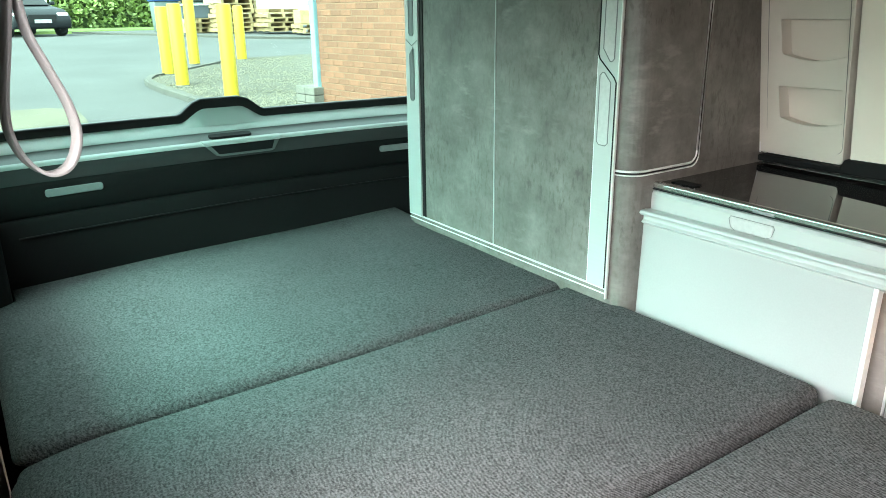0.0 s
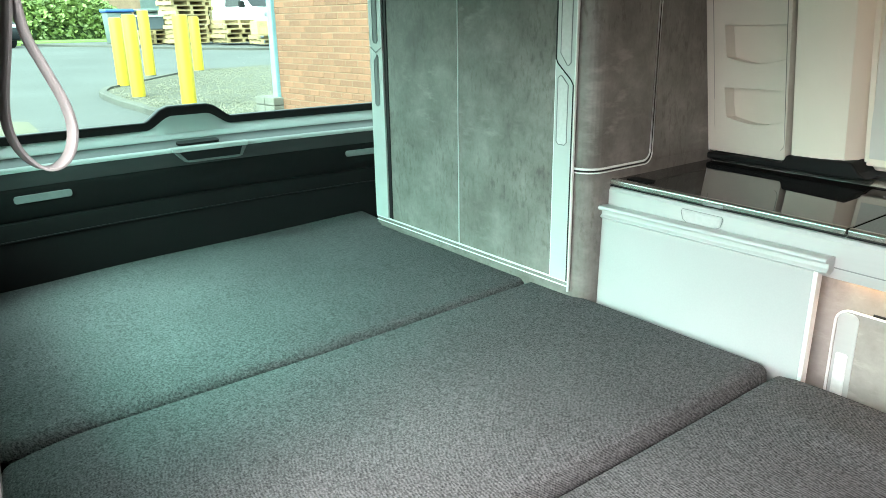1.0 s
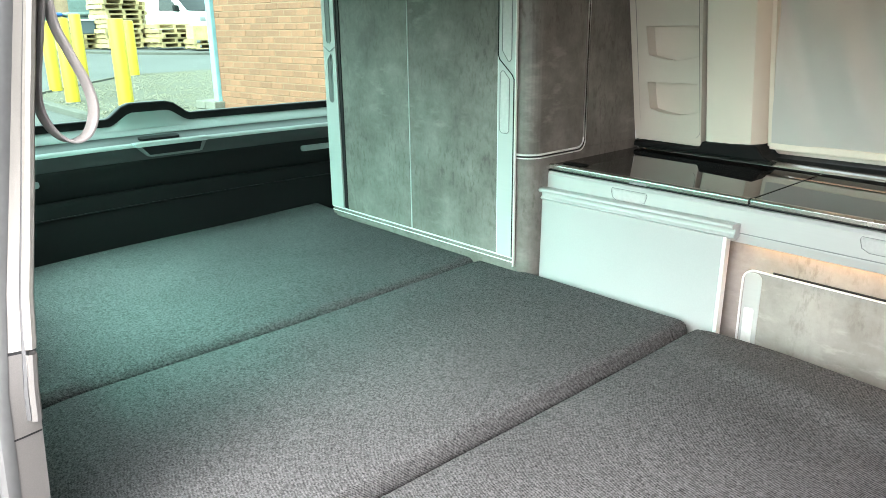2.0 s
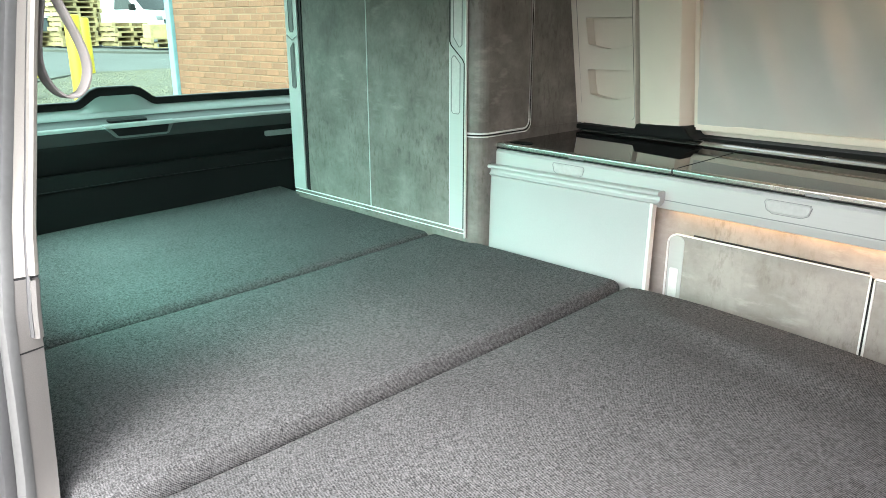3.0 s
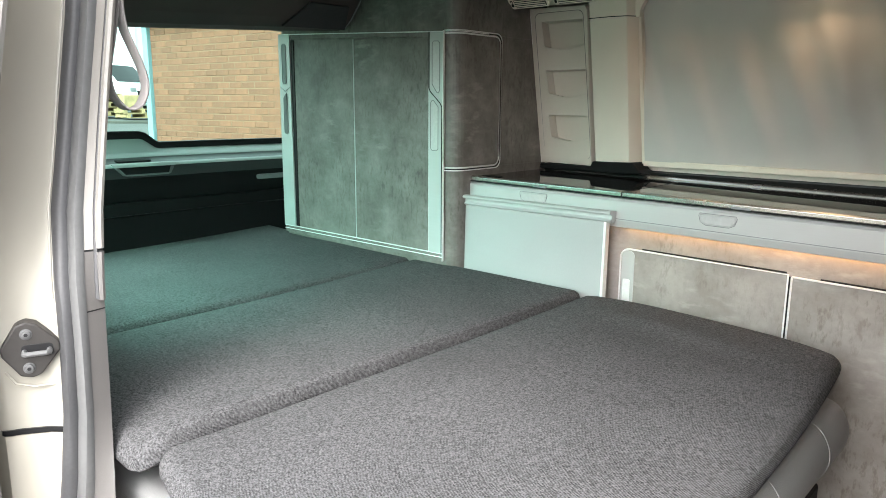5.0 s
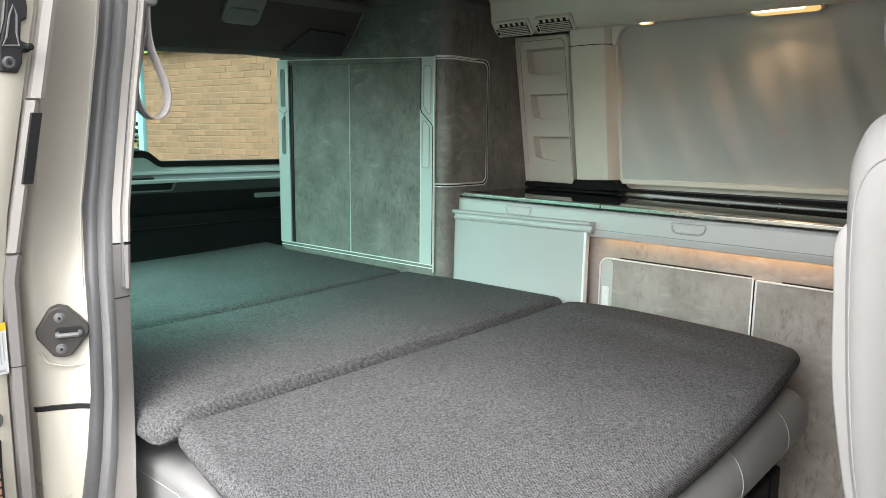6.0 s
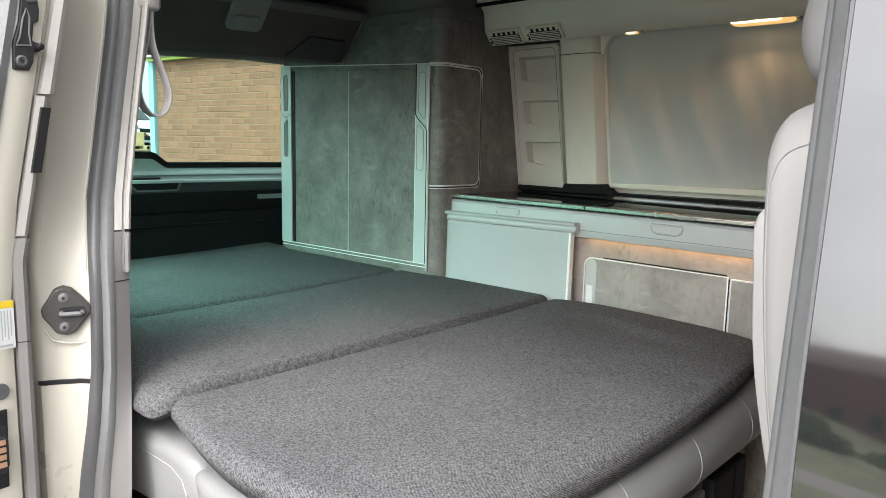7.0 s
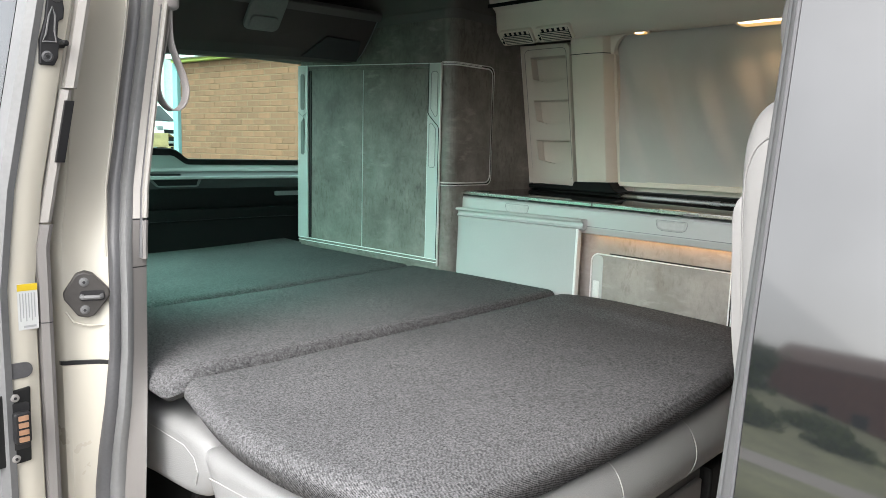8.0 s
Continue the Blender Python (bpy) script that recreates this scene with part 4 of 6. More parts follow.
# ---------------------------------------------------------------- bed
def mattress(name, plan, z0, z1, radii, label, nu=26, nv=40, wave=0.0, warp=None, corner=0.032, border=-4, hem=7):
    """A rounded foam slab over a plan of four corners (rear left, front left, front right, rear right); radii: rear, front, left, right edges."""
    A, B, C, D = [Vector((*p, 0)) for p in plan]

    def steps(n, r0, r1, length):
        s = [r0 / length * (1 - math.cos(radians(a))) for a in range(0, 90, 15)]
        e = [1 - r1 / length * (1 - math.cos(radians(a))) for a in range(75, -1, -15)]
        mid = list(np.linspace(r0 / length, 1 - r1 / length, n))
        return s + mid + e
    lu, lv = (B - A).length, (D - A).length
    us, vs = steps(nu, radii[0], radii[1], lu), steps(nv, radii[2], radii[3], lv)

    def drop(d, r):
        return 0.0 if d >= r else r - math.sqrt(max(0.0, r * r - (r - d) ** 2))
    top, low = [], []
    for u in us:
        rt, rl = [], []
        for v in vs:
            du, dv = u * lu, v * lv
            ea, eb = min(du, lu - du), min(dv, lv - dv)
            uu, vv = u, v
            if ea < corner and eb < corner:
                a, b = 1 - ea / corner, 1 - eb / corner
                f = max(a, b) / max(1e-6, math.hypot(a, b))
                na, nb = corner * (1 - a * f) / lu, corner * (1 - b * f) / lv
                uu = na if u < 0.5 else 1 - na
                vv = nb if v < 0.5 else 1 - nb
            p = (A * (1 - uu) + B * uu) * (1 - vv) + (D * (1 - uu) + C * uu) * vv
            h = max(drop(du, radii[0]), drop(lu - du, radii[1]))
            k = max(drop(dv, radii[2]), drop(lv - dv, radii[3]))
            h = max(h, k)
            h = min(h, z1 - z0 - 0.012)
            w = wave * noise.noise(Vector((p.x * 2.2, p.y * 2.2, 3.0)))
            q = Vector((p.x, p.y, z1 - h + w))
            if warp:
                q = warp(q, u, v)
            rt.append(q)
            lu2, lv2 = (u - 0.5) * 2, (v - 0.5) * 2
            tuck = Vector((-0.030 * max(0.0, lu2) ** 3, 0.026 * max(0.0, lv2) ** 3, 0))
            rl.append(Vector((q.x, q.y, min(q.z - 0.006, z0 + (q.z - z1 + h - w)))) + tuck)
        top.append(rt)
        low.append(rl)
    bm = loft(top)
    lb = loft(low)
    vt = list(bm.verts)
    n = len(vs)
    off = [bm.verts.new(v.co) for v in lb.verts]
    lb.free()
    m = len(us)
    for i in range(m - 1):
        for j in range(n - 1):
            bm.faces.new((off[i * n + j], off[(i + 1) * n + j], off[(i + 1) * n + j + 1], off[i * n + j + 1]))
    loop = [i * n for i in range(m)] + [(m - 1) * n + j for j in range(1, n)] + [i * n + n - 1 for i in range(m - 2, -1, -1)] + [j for j in range(n - 2, 0, -1)]
    for a, b in zip(loop, loop[1:] + loop[:1]):
        bm.faces.new((vt[a], vt[b], off[b], off[a]))
    bmesh.ops.recalc_face_normals(bm, faces=bm.faces)
    mt = thing(name, ((A.x + C.x) / 2, (A.y + C.y) / 2, z0), label, "mattress", group="folding mattress sections")
    part("cover", smooth(bm, 60), M_FABRIC, mt)
    rolls = [[p + Vector((0.0006, 0, 0.0006)) for p in row[hem:-7]] for row in top[border:]]
    rolls.append([p + Vector((-0.012, 0, -0.026)) for p in top[-1][hem:-7]])
    part("border", smooth(loft(rolls, (-0.002, 0, -0.002)), 60), M_BORDER, mt, "coarser darker woven border")
    return mt


def warp_rear(q, u, v):
    q.x -= 0.03 * (1 - u) * math.sin(math.pi * min(1, v)) 
    if q.x < 0.0:
        q.y = max(q.y, -1.066)
    q.z -= 0.002 * max(0.0, u - 0.9) / 0.1 * min(1.0, v / 0.5)
    q.z += 0.010 * (1 - v) ** 2 + 0.012 * max(0.0, 1 - u * 2.5) * (1 - v) ** 2 - 0.015 * max(0.0, 1 - u * 4) * v
    return q


def warp_mid(q, u, v):
    q.z -= 0.008 * max(0.0, 1 - u / 0.15) * min(1.0, v / 0.5)
    q.z += 0.012 * (1 - v) ** 2 - 0.022 * max(0.0, (v - 0.86) / 0.14) ** 2
    return q


def warp_front(q, u, v):
    q.y -= 0.070 * math.sin(math.pi * u * 0.95) * max(0.0, (v - 0.7) / 0.3) ** 2
    q.x += 0.03 * math.sin(math.pi * v) * u
    q.z -= 0.012 * max(0.0, 1 - u / 0.35) ** 2
    q.z += (0.006 * math.exp(-((v - 0.10 - 0.03 * u) / 0.022) ** 2) - 0.004 * math.exp(-((v - 0.16 - 0.03 * u) / 0.04) ** 2)) * math.sin(math.pi * u)
    q.z += 0.022 * (1 - v) ** 2 - 0.010 * max(0.0, (u - 0.75) / 0.25) ** 2
    return q


mattress("mattress_section", [(-0.235, 0.055), (0.655, 0.03), (0.661, -1.14), (-0.26, -1.13)], 0.605, 0.670, (0.02, 0.026, 0.02, 0.03),
         "dark grey woven mattress section over the boot by the tailgate", wave=0.006, warp=warp_rear, border=-3, hem=24)
mattress("mattress_section", [(0.6605, 0.032), (1.281, 0.030), (1.243, -1.182), (0.6685, -1.15)], 0.618, 0.668, (0.012, 0.032, 0.02, 0.030),
         "dark grey woven middle mattress section of the bed", wave=0.006, warp=warp_mid, border=-5)
mattress("mattress_section", [(1.288, 0.030), (1.925, -0.045), (1.93, -1.165), (1.252, -1.155)], 0.600, 0.664, (0.016, 0.022, 0.022, 0.024),
         "dark grey woven mattress section on the folded bench seat", wave=0.005, warp=warp_front)

solo("side_trim", smooth(bevel(box(-0.24, -0.012, -1.16, -1.072, 0.0, 0.86, 0), 0.02, 3), 50), M_CHAR, "charcoal plastic side trim beside the rear of the bed", "trim", kind="structure")
boot = solo("boot_shelf", box(-0.22, 1.15, -1.08, 0.0, 0.0, 0.598, 0.01), M_CHAR, "dark boot platform under the rear of the bed", "platform")

bench = thing("bench_seat", (1.6, -0.55, 0.0), "light grey leather bench seat folded flat as a bed", "bench")
part("seat_cushion", smooth(bevel(box(1.22, 1.88, -1.09, -0.07, 0.45, 0.598, 0.0), 0.045, 5), 50), M_LEATHER, bench)
ROLL = [(1.84, 0.600), (1.90, 0.603), (1.938, 0.590), (1.957, 0.560), (1.960, 0.525), (1.944, 0.490), (1.915, 0.470), (1.84, 0.465)]
roll = cushion(flowing(ROLL, 5), -1.12, -0.075, 0.04)
part("front_roll", roll, M_LEATHER, bench, "rounded grey leather front edge")
for y in (-0.245, -0.505, -0.77):
    part("stitch_line", sweep([(u + 0.0004, y + 0.02 * (0.60 - v), v) for u, v in flowing(ROLL, 5)[6:26]], circle(0.0011, 6), up=(0, 1, 0)), M_STITCH, bench)
side = cushion(flowing([(0.95, 0.56), (1.10, 0.562), (1.26, 0.558), (1.32, 0.542), (1.342, 0.50), (1.325, 0.455), (1.28, 0.425), (1.10, 0.412), (0.95, 0.41)], 4), -1.150, -0.98, 0.030)
part("side_bolster", side, M_LEATHER, bench)
part("stitch_line", sweep([(1.0, -1.1495, 0.525), (1.25, -1.1495, 0.523), (1.287, -1.1495, 0.510), (1.302, -1.1495, 0.485), (1.292, -1.1495, 0.458)], circle(0.0012, 6), up=(0, 1, 0)), M_STITCH, bench)
side = cushion(flowing([(1.372, 0.556), (1.60, 0.566), (1.90, 0.575), (1.945, 0.54), (1.92, 0.45), (1.60, 0.40), (1.42, 0.44), (1.362, 0.515)], 4), -1.180, -0.98, 0.030)
part("side_bolster", side, M_LEATHER, bench)
part("stitch_line", sweep([(1.40, -1.1795, 0.518), (1.6, -1.1795, 0.530), (1.89, -1.1795, 0.540)], circle(0.0012, 6), up=(0, 1, 0)), M_STITCH, bench)
part("seat_box", box(1.36, 1.91, -0.98, -0.12, 0.06, 0.455, 0.008), M_GREYTRIM, bench)
part("box_front", box(1.912, 1.925, -0.95, -0.38, 0.08, 0.44, 0.004), M_GREYTRIM, bench)
part("leg", box(1.88, 1.935, -0.36, -0.25, 0.0, 0.455, 0.006), M_CHAR, bench, "dark metal leg")
part("leg", box(1.88, 1.935, -0.25, -0.18, 0.0, 0.455, 0.006), M_CHAR, bench, "dark metal leg")
part("rail_foot", box(1.25, 2.1, -0.30, -0.22, 0.0, 0.05, 0.004), M_CHAR, bench)

# ---------------------------------------------------------------- front seat
seat = thing("front_seat", (2.4, -0.7, 0.0), "pale grey leather front passenger seat", "seat")
bk = [(2.30, 0.46), (2.235, 0.60), (2.203, 0.72), (2.184, 0.82), (2.170, 0.95), (2.163, 1.07), (2.166, 1.12), (2.186, 1.152), (2.24, 1.166), (2.29, 1.15), (2.33, 0.9), (2.40, 0.50)]
part("backrest", cushion(flowing(bk, 5), -0.945, -0.48, 0.045), M_SEATFAB, seat)

def cushion_ring(outline, y0, r, degrees):
    """The line round a cushion's side edge at an angle of its quarter round."""
    um, vm = sum(p[0] for p in outline) / len(outline), sum(p[1] for p in outline) / len(outline)
    size = min(max(p[0] for p in outline) - min(p[0] for p in outline), max(p[1] for p in outline) - min(p[1] for p in outline)) / 2
    f = 1 - r * (1 - math.sin(radians(degrees))) / size
    return [(um + (u - um) * f, y0 + r * (1 - math.cos(radians(degrees))), vm + (v - vm) * f) for u, v in outline]


part("piping", sweep(cushion_ring(flowing(bk, 5), -0.945, 0.045, 35)[5:52], circle(0.0013, 6), up=(0, 1, 0)), M_SEATFAB, seat)
part("rear_shell", cushion(flowing([(2.205, 0.70), (2.170, 0.86), (2.160, 0.98), (2.158, 1.03), (2.175, 1.03), (2.19, 0.86), (2.225, 0.70)], 4), -0.925, -0.50, 0.006, 3), M_SEATFAB, seat)
part("headrest", cushion(flowing([(2.196, 1.182), (2.176, 1.205), (2.168, 1.245), (2.178, 1.30), (2.20, 1.36), (2.27, 1.365), (2.30, 1.30), (2.30, 1.20), (2.25, 1.175)], 5), -0.885, -0.58, 0.045), M_SEATFAB, seat)
for y in (-0.77, -0.65):
    part("headrest_rod", lathe([(0.007, 1.10), (0.007, 1.24)], (2.245, y, 0), 10), M_STEEL, seat)
part("seat_cushion", smooth(prism([(2.26, 0.36), (2.28, 0.48), (2.74, 0.52), (2.80, 0.47), (2.78, 0.36)], "y", -0.95, -0.47, 0.03, 4), 60), M_SEATFAB, seat)
part("pedestal", box(2.32, 2.72, -0.90, -0.52, 0.0, 0.36, 0.01), M_CHAR, seat)

# ---------------------------------------------------------------- rear door jamb
jamb = thing("door_jamb", (1.08, -1.2, 0.0), "cream painted door jamb with grey rubber seal", "jamb", kind="structure")
JZ = [0.0, 0.4, 0.5, 0.6, 0.7, 0.8, 0.9, 1.0, 1.1, 1.2, 1.3, 1.6]
J_IN = [(1.20, -1.205), (1.20, -1.20), (1.195, -1.193), (1.18, -1.182), (1.16, -1.170), (1.142, -1.160), (1.125, -1.150), (1.105, -1.135), (1.085, -1.113), (1.075, -1.095), (1.065, -1.075), (1.045, -1.02)]
J_MID = [(1.145, -1.225), (1.145, -1.222), (1.155, -1.218), (1.17, -1.212), (1.165, -1.203), (1.150, -1.194), (1.128, -1.184), (1.085, -1.160), (1.060, -1.135), (1.042, -1.112), (1.028, -1.090), (0.99, -1.035)]
J_OUT = [(1.085, -1.25), (1.088, -1.248), (1.108, -1.245), (1.132, -1.240), (1.138, -1.232), (1.122, -1.222), (1.094, -1.210), (1.046, -1.187), (1.022, -1.161), (1.005, -1.139), (0.988, -1.116), (0.945, -1.06)]


def jam(table, z):
    return Vector((float(np.interp(z, JZ, [p[0] for p in table])), float(np.interp(z, JZ, [p[1] for p in table])), z))


ZS = [0.0, 0.2, 0.35, 0.42, 0.5, 0.55, 0.6, 0.65, 0.7, 0.75, 0.8, 0.85, 0.9, 0.94, 1.0, 1.05, 1.1, 1.15, 1.2, 1.25, 1.3, 1.4, 1.5, 1.6]


def trim_row(z):
    a, b = jam(J_IN, z), jam(J_MID, z)
    d = (a - b).normalized()
    n = Vector((-d.y, d.x, 0)) * -1
    return [a + Vector((-0.16, -0.035, 0)), a + Vector((-0.03, -0.010, 0)), a + Vector((-0.008, -0.002, 0)), a + Vector((-0.001, -0.003, 0)), a * 0.75 + b * 0.25 - n * 0.001,
            a * 0.3 + b * 0.7, b, b + Vector((-0.02, -0.01, 0))]


part("lower_trim", loft([trim_row(z) for z in ZS if z < 0.94] + [trim_row(0.9385)]), M_GREYTRIM, jamb, "grey inner pillar trim")
part("upper_trim", loft([trim_row(0.9415)] + [trim_row(z) for z in ZS if z > 0.94]), M_PILLAR, jamb, "pale inner pillar trim")
part("trim_joint", loft([[p + Vector((-0.003, 0.001, 0)) for p in trim_row(z)] for z in (0.936, 0.944)]), M_BLACK, jamb)
part("trim_joint", loft([[p + Vector((0.0008, -0.0006, 0)) for p in trim_row(z)[2:7]] for z in (0.8505, 0.8525)]), M_BLACK, jamb)


def bead_row(z):
    c = jam(J_IN, z) * 0.80 + jam(J_MID, z) * 0.20
    return [c + Vector((0.0065 * math.cos(radians(q)) + 0.002, 0.0065 * math.sin(radians(q)) - 0.002, 0)) for q in range(0, 361, 45)]


part("edge_bead", loft([bead_row(z) for z in [0.9435] + [v for v in ZS if v > 0.95]]), M_BEAD, jamb, "pale edge bead")
part("lower_bead", loft([bead_row(z) for z in (0.866, 0.87, 0.9, 0.938)]), M_GREYTRIM, jamb)
part("strip_groove", loft([[jam(J_IN, z) * 0.58 + jam(J_MID, z) * 0.42 + Vector((0.0036 * math.cos(radians(a)) + 0.0015, 0.0036 * math.sin(radians(a)) - 0.0005, 0)) for a in range(0, 361, 60)] for z in [0.868, 0.875] + [v for v in ZS if v > 0.88]]), M_SEAL, jamb,
     "dark groove between pale strips")


def seal_row(z):
    b, c = jam(J_MID, z), jam(J_OUT, z)
    d = (c - b)
    n = Vector((-d.y, d.x, 0)).normalized()
    if n.x < 0:
        n = -n
    return [b + d * u + n * h for u, h in ((-0.03, 0.0), (0.02, 0.008), (0.12, 0.012), (0.3, 0.011), (0.45, 0.006), (0.52, 0.003), (0.6, 0.009), (0.75, 0.012), (0.92, 0.010), (1.04, 0.006), (1.08, -0.01))]


part("door_seal", loft([seal_row(z)[:6] for z in ZS]), M_SEAL_LIGHT, jamb, "grey rubber door seal")
part("seal_lip", loft([seal_row(z)[5:] for z in ZS]), M_SEAL, jamb, "darker outer lip of the seal")


def paint_row(z, o=0.0):
    c = jam(J_OUT, z)
    k = 0.19 * max(0.0, z - 0.9)
    x1 = 1.088 - 0.20 * max(0.0, z - 0.9)
    end = Vector((x1, -1.297 + k, z))
    m1, m2 = c.lerp(end, 0.2), c.lerp(end, 0.75)
    return [c + Vector((o, 0.004, 0)), m1 + Vector((-0.012 + o, 0, 0)), m2 + Vector((-0.008 + o, 0, 0)), end + Vector((-0.001 + o, 0.003, 0)), end + Vector((-0.008 + o, -0.006, 0)), end + Vector((-0.03, -0.012, 0)), end + Vector((-0.2, -0.012, 0))]


part("painted_jamb", loft([paint_row(z) for z in ZS]), M_PAINT, jamb)
crease = [paint_row(z)[0].lerp(paint_row(z)[1], 0.5) for z in (0.87, 0.9, 1.0, 1.1, 1.2, 1.3, 1.4, 1.5)]
part("press_crease", sweep([p + Vector((0.0005, 0, 0)) for p in crease], circle(0.0022, 8), up=(1, 0, 0)), M_PAINT, jamb)
part("side_panel", loft([[(0.86, -1.302, z), (-0.35, -1.302, z)] for z in (-0.3, 0.4, 0.83)], (0, 0.01, 0)), M_PAINT, jamb)
part("lower_step", loft([paint_row(z, 0.010)[:6] for z in (0.0, 0.2, 0.4, 0.55, 0.66, 0.672)]), M_PAINT, jamb)
part("panel_gap", loft([[p + Vector((0.004, -0.001, 0)) for p in paint_row(z)[:5]] for z in (0.671, 0.679)], (-0.006, 0, 0)), M_BLACK, jamb)


def on_jamb(c):
    """From (thickness, across, height) to the jamb's slanting face."""
    return Vector((1.108, -1.261, 0.803)) + Vector((-0.36, -0.93, 0)) * -c.y + Vector((0.93, -0.36, 0)) * c.x + Vector((0, 0, c.z))


striker = part("striker_plate", spread(prism([(-0.040, 0.006), (-0.018, 0.040), (-0.004, 0.045), (0.010, 0.040), (0.038, 0.010), (0.040, -0.002), (0.012, -0.038), (0.0, -0.042), (-0.016, -0.038), (-0.038, -0.006)], "x", -0.02, 0.007, 0.003), on_jamb), M_PLATE, jamb, "dark grey door striker plate")
for z in (0.026, -0.026):
    bolt = part("bolt", spread(lathe([(0.0085, 0.006), (0.0085, 0.0075), (0.0065, 0.0082), (0.006, 0.0105), (0.004, 0.0112)], (0, -0.004, z), 16, "x"), on_jamb), M_SEAL_LIGHT, striker)
    part("socket", spread(lathe([(0.0028, 0.0108), (0.0028, 0.0118)], (0, -0.004, z), 6, "x"), on_jamb), M_BLACK, bolt)
part("striker_recess", spread(prism(rounded(-0.012, 0.030, -0.010, 0.010, 0.006), "x", 0.006, 0.0078, 0.0005), on_jamb), M_BLACK, striker)
part("striker_bar", spread(sweep([(0.006, -0.008, 0), (0.022, -0.008, 0), (0.024, -0.005, 0), (0.024, 0.022, 0), (0.022, 0.025, 0), (0.006, 0.025, 0)], circle(0.004, 8)), on_jamb), M_SEAL_LIGHT, striker)
part("press_line", spread(sweep([(-0.0005, 0.052, -0.058), (0.0, 0.0, -0.058), (0.0, -0.024, -0.050), (-0.0005, -0.036, -0.030)], circle(0.0018, 8)), on_jamb), M_PAINT, jamb)

# hanging loop
LOOP = [(-1.052, 1.385), (-1.054, 1.33), (-1.064, 1.27), (-1.073, 1.225), (-1.075, 1.195), (-1.069, 1.172), (-1.058, 1.157), (-1.046, 1.152), (-1.033, 1.157), (-1.024, 1.171), (-1.020, 1.192), (-1.024, 1.218), (-1.036, 1.252), (-1.047, 1.285),
        (-1.050, 1.33), (-1.048, 1.385)]
fine = []
for i in range(len(LOOP) - 1):
    for k in range(4):
        f = k / 4
        p0, p1, p2, p3 = [Vector((*LOOP[max(0, min(len(LOOP) - 1, i + o))], 0)) for o in (-1, 0, 1, 2)]
        q = 0.5 * ((2 * p1) + (p2 - p0) * f + (2 * p0 - 5 * p1 + 4 * p2 - p3) * f * f + (3 * p1 - p0 - 3 * p2 + p3) * f ** 3)
        fine.append((1.042 + 0.25 * (q.x + 1.05), q.x - 0.007, q.y + 0.002))
strap = thing("hanging_strap", (1.042, -1.057, 1.387), "grey webbing loop hanging from the rear pillar", "strap")
part("webbing", sweep(fine, rounded(-0.0018, 0.0018, -0.010, 0.010, 0.001, 2), up=(1, 0.25, 0)), M_STRAP, strap)
mount = part("mount", smooth(bevel(box(1.022, 1.062, -1.074, -1.040, 1.352, 1.40, 0), 0.010, 3), 50), M_STRAP, strap, "grey plastic strap mount")
part("screw", lathe([(0.006, 1.0615), (0.006, 1.0645), (0.003, 1.0655)], (0, -1.057, 1.38), 12, "x"), M_LATCH, mount)

# ---------------------------------------------------------------- sliding door, slid back
def jrow(z, pts, k=0.19, z0=0.9):
    return [(x, y + k * max(0.0, z - z0), z) for x, y in pts]


door = thing("sliding_door", (0.6, -1.37, -0.3), "cream sliding door slid open along the van's side", "door")
DZ = [-0.25, 0.1, 0.35, 0.6, 0.75, 0.83]
DW = [0.83, 1.0, 1.1, 1.2, 1.3, 1.43]
EDGE = [(1.09, -1.325), (1.10, -1.327), (1.102, -1.345), (1.112, -1.350), (1.118, -1.365), (1.118, -1.392), (1.112, -1.400)]
part("door_panel", loft([jrow(z, [(-0.1, -1.335)] + EDGE + [(-0.1, -1.43)]) for z in DZ]), M_PAINT, door)
part("front_frame", loft([jrow(z, [(0.99, -1.335)] + EDGE + [(0.99, -1.405)]) for z in DW], closed=True), M_PAINT, door)
part("rear_frame", loft([jrow(z, [(-0.1, -1.34), (-0.02, -1.34), (-0.02, -1.42), (-0.1, -1.43)]) for z in DW], closed=True), M_PAINT, door)
part("top_frame", loft([jrow(z, [(-0.1, -1.34)] + EDGE + [(-0.1, -1.43)]) for z in (1.43, 1.46, 1.5)], closed=True), M_PAINT, door)
STRIP = [(1.105, -1.322), (1.121, -1.325), (1.124, -1.332), (1.119, -1.344), (1.105, -1.346)]
part("edge_cover", loft([jrow(z, STRIP) for z in DZ + [0.9, 0.94]]), M_GREYTRIM, door, "grey plastic edge cover")
part("cover_joint", loft([jrow(z, [(x + 0.0006, y) for x, y in STRIP]) for z in (0.7640, 0.7658)]), M_BLACK, door)
# Edge strips darker than the door's paint: colour stands in for weaker light.
part("edge_strip", loft([jrow(z, [(1.105, -1.324), (1.116, -1.327), (1.119, -1.333), (1.114, -1.344), (1.105, -1.346)]) for z in (0.943, 1.0, 1.1, 1.175)]), M_PILLAR, door)
part("upper_edge_strip", loft([jrow(z, [(x, y + 0.004) for x, y in STRIP]) for z in (1.178, 1.25, 1.3, 1.5)]), M_PILLAR, door)
part("outer_seal", loft([jrow(z, [(1.108, -1.394), (1.124, -1.396), (1.128, -1.408), (1.118, -1.420), (1.08, -1.424)]) for z in DZ + DW[1:] + [1.5]]), M_SEAL_LIGHT, door, "grey outer edge strip")
part("door_window", loft([jrow(z, [(-0.09, -1.437), (1.075, -1.424)]) for z in (0.80, 0.95, 1.1, 1.3, 1.46)], (0, 0.004, 0)), M_PALE, door, "green-tinted door window")
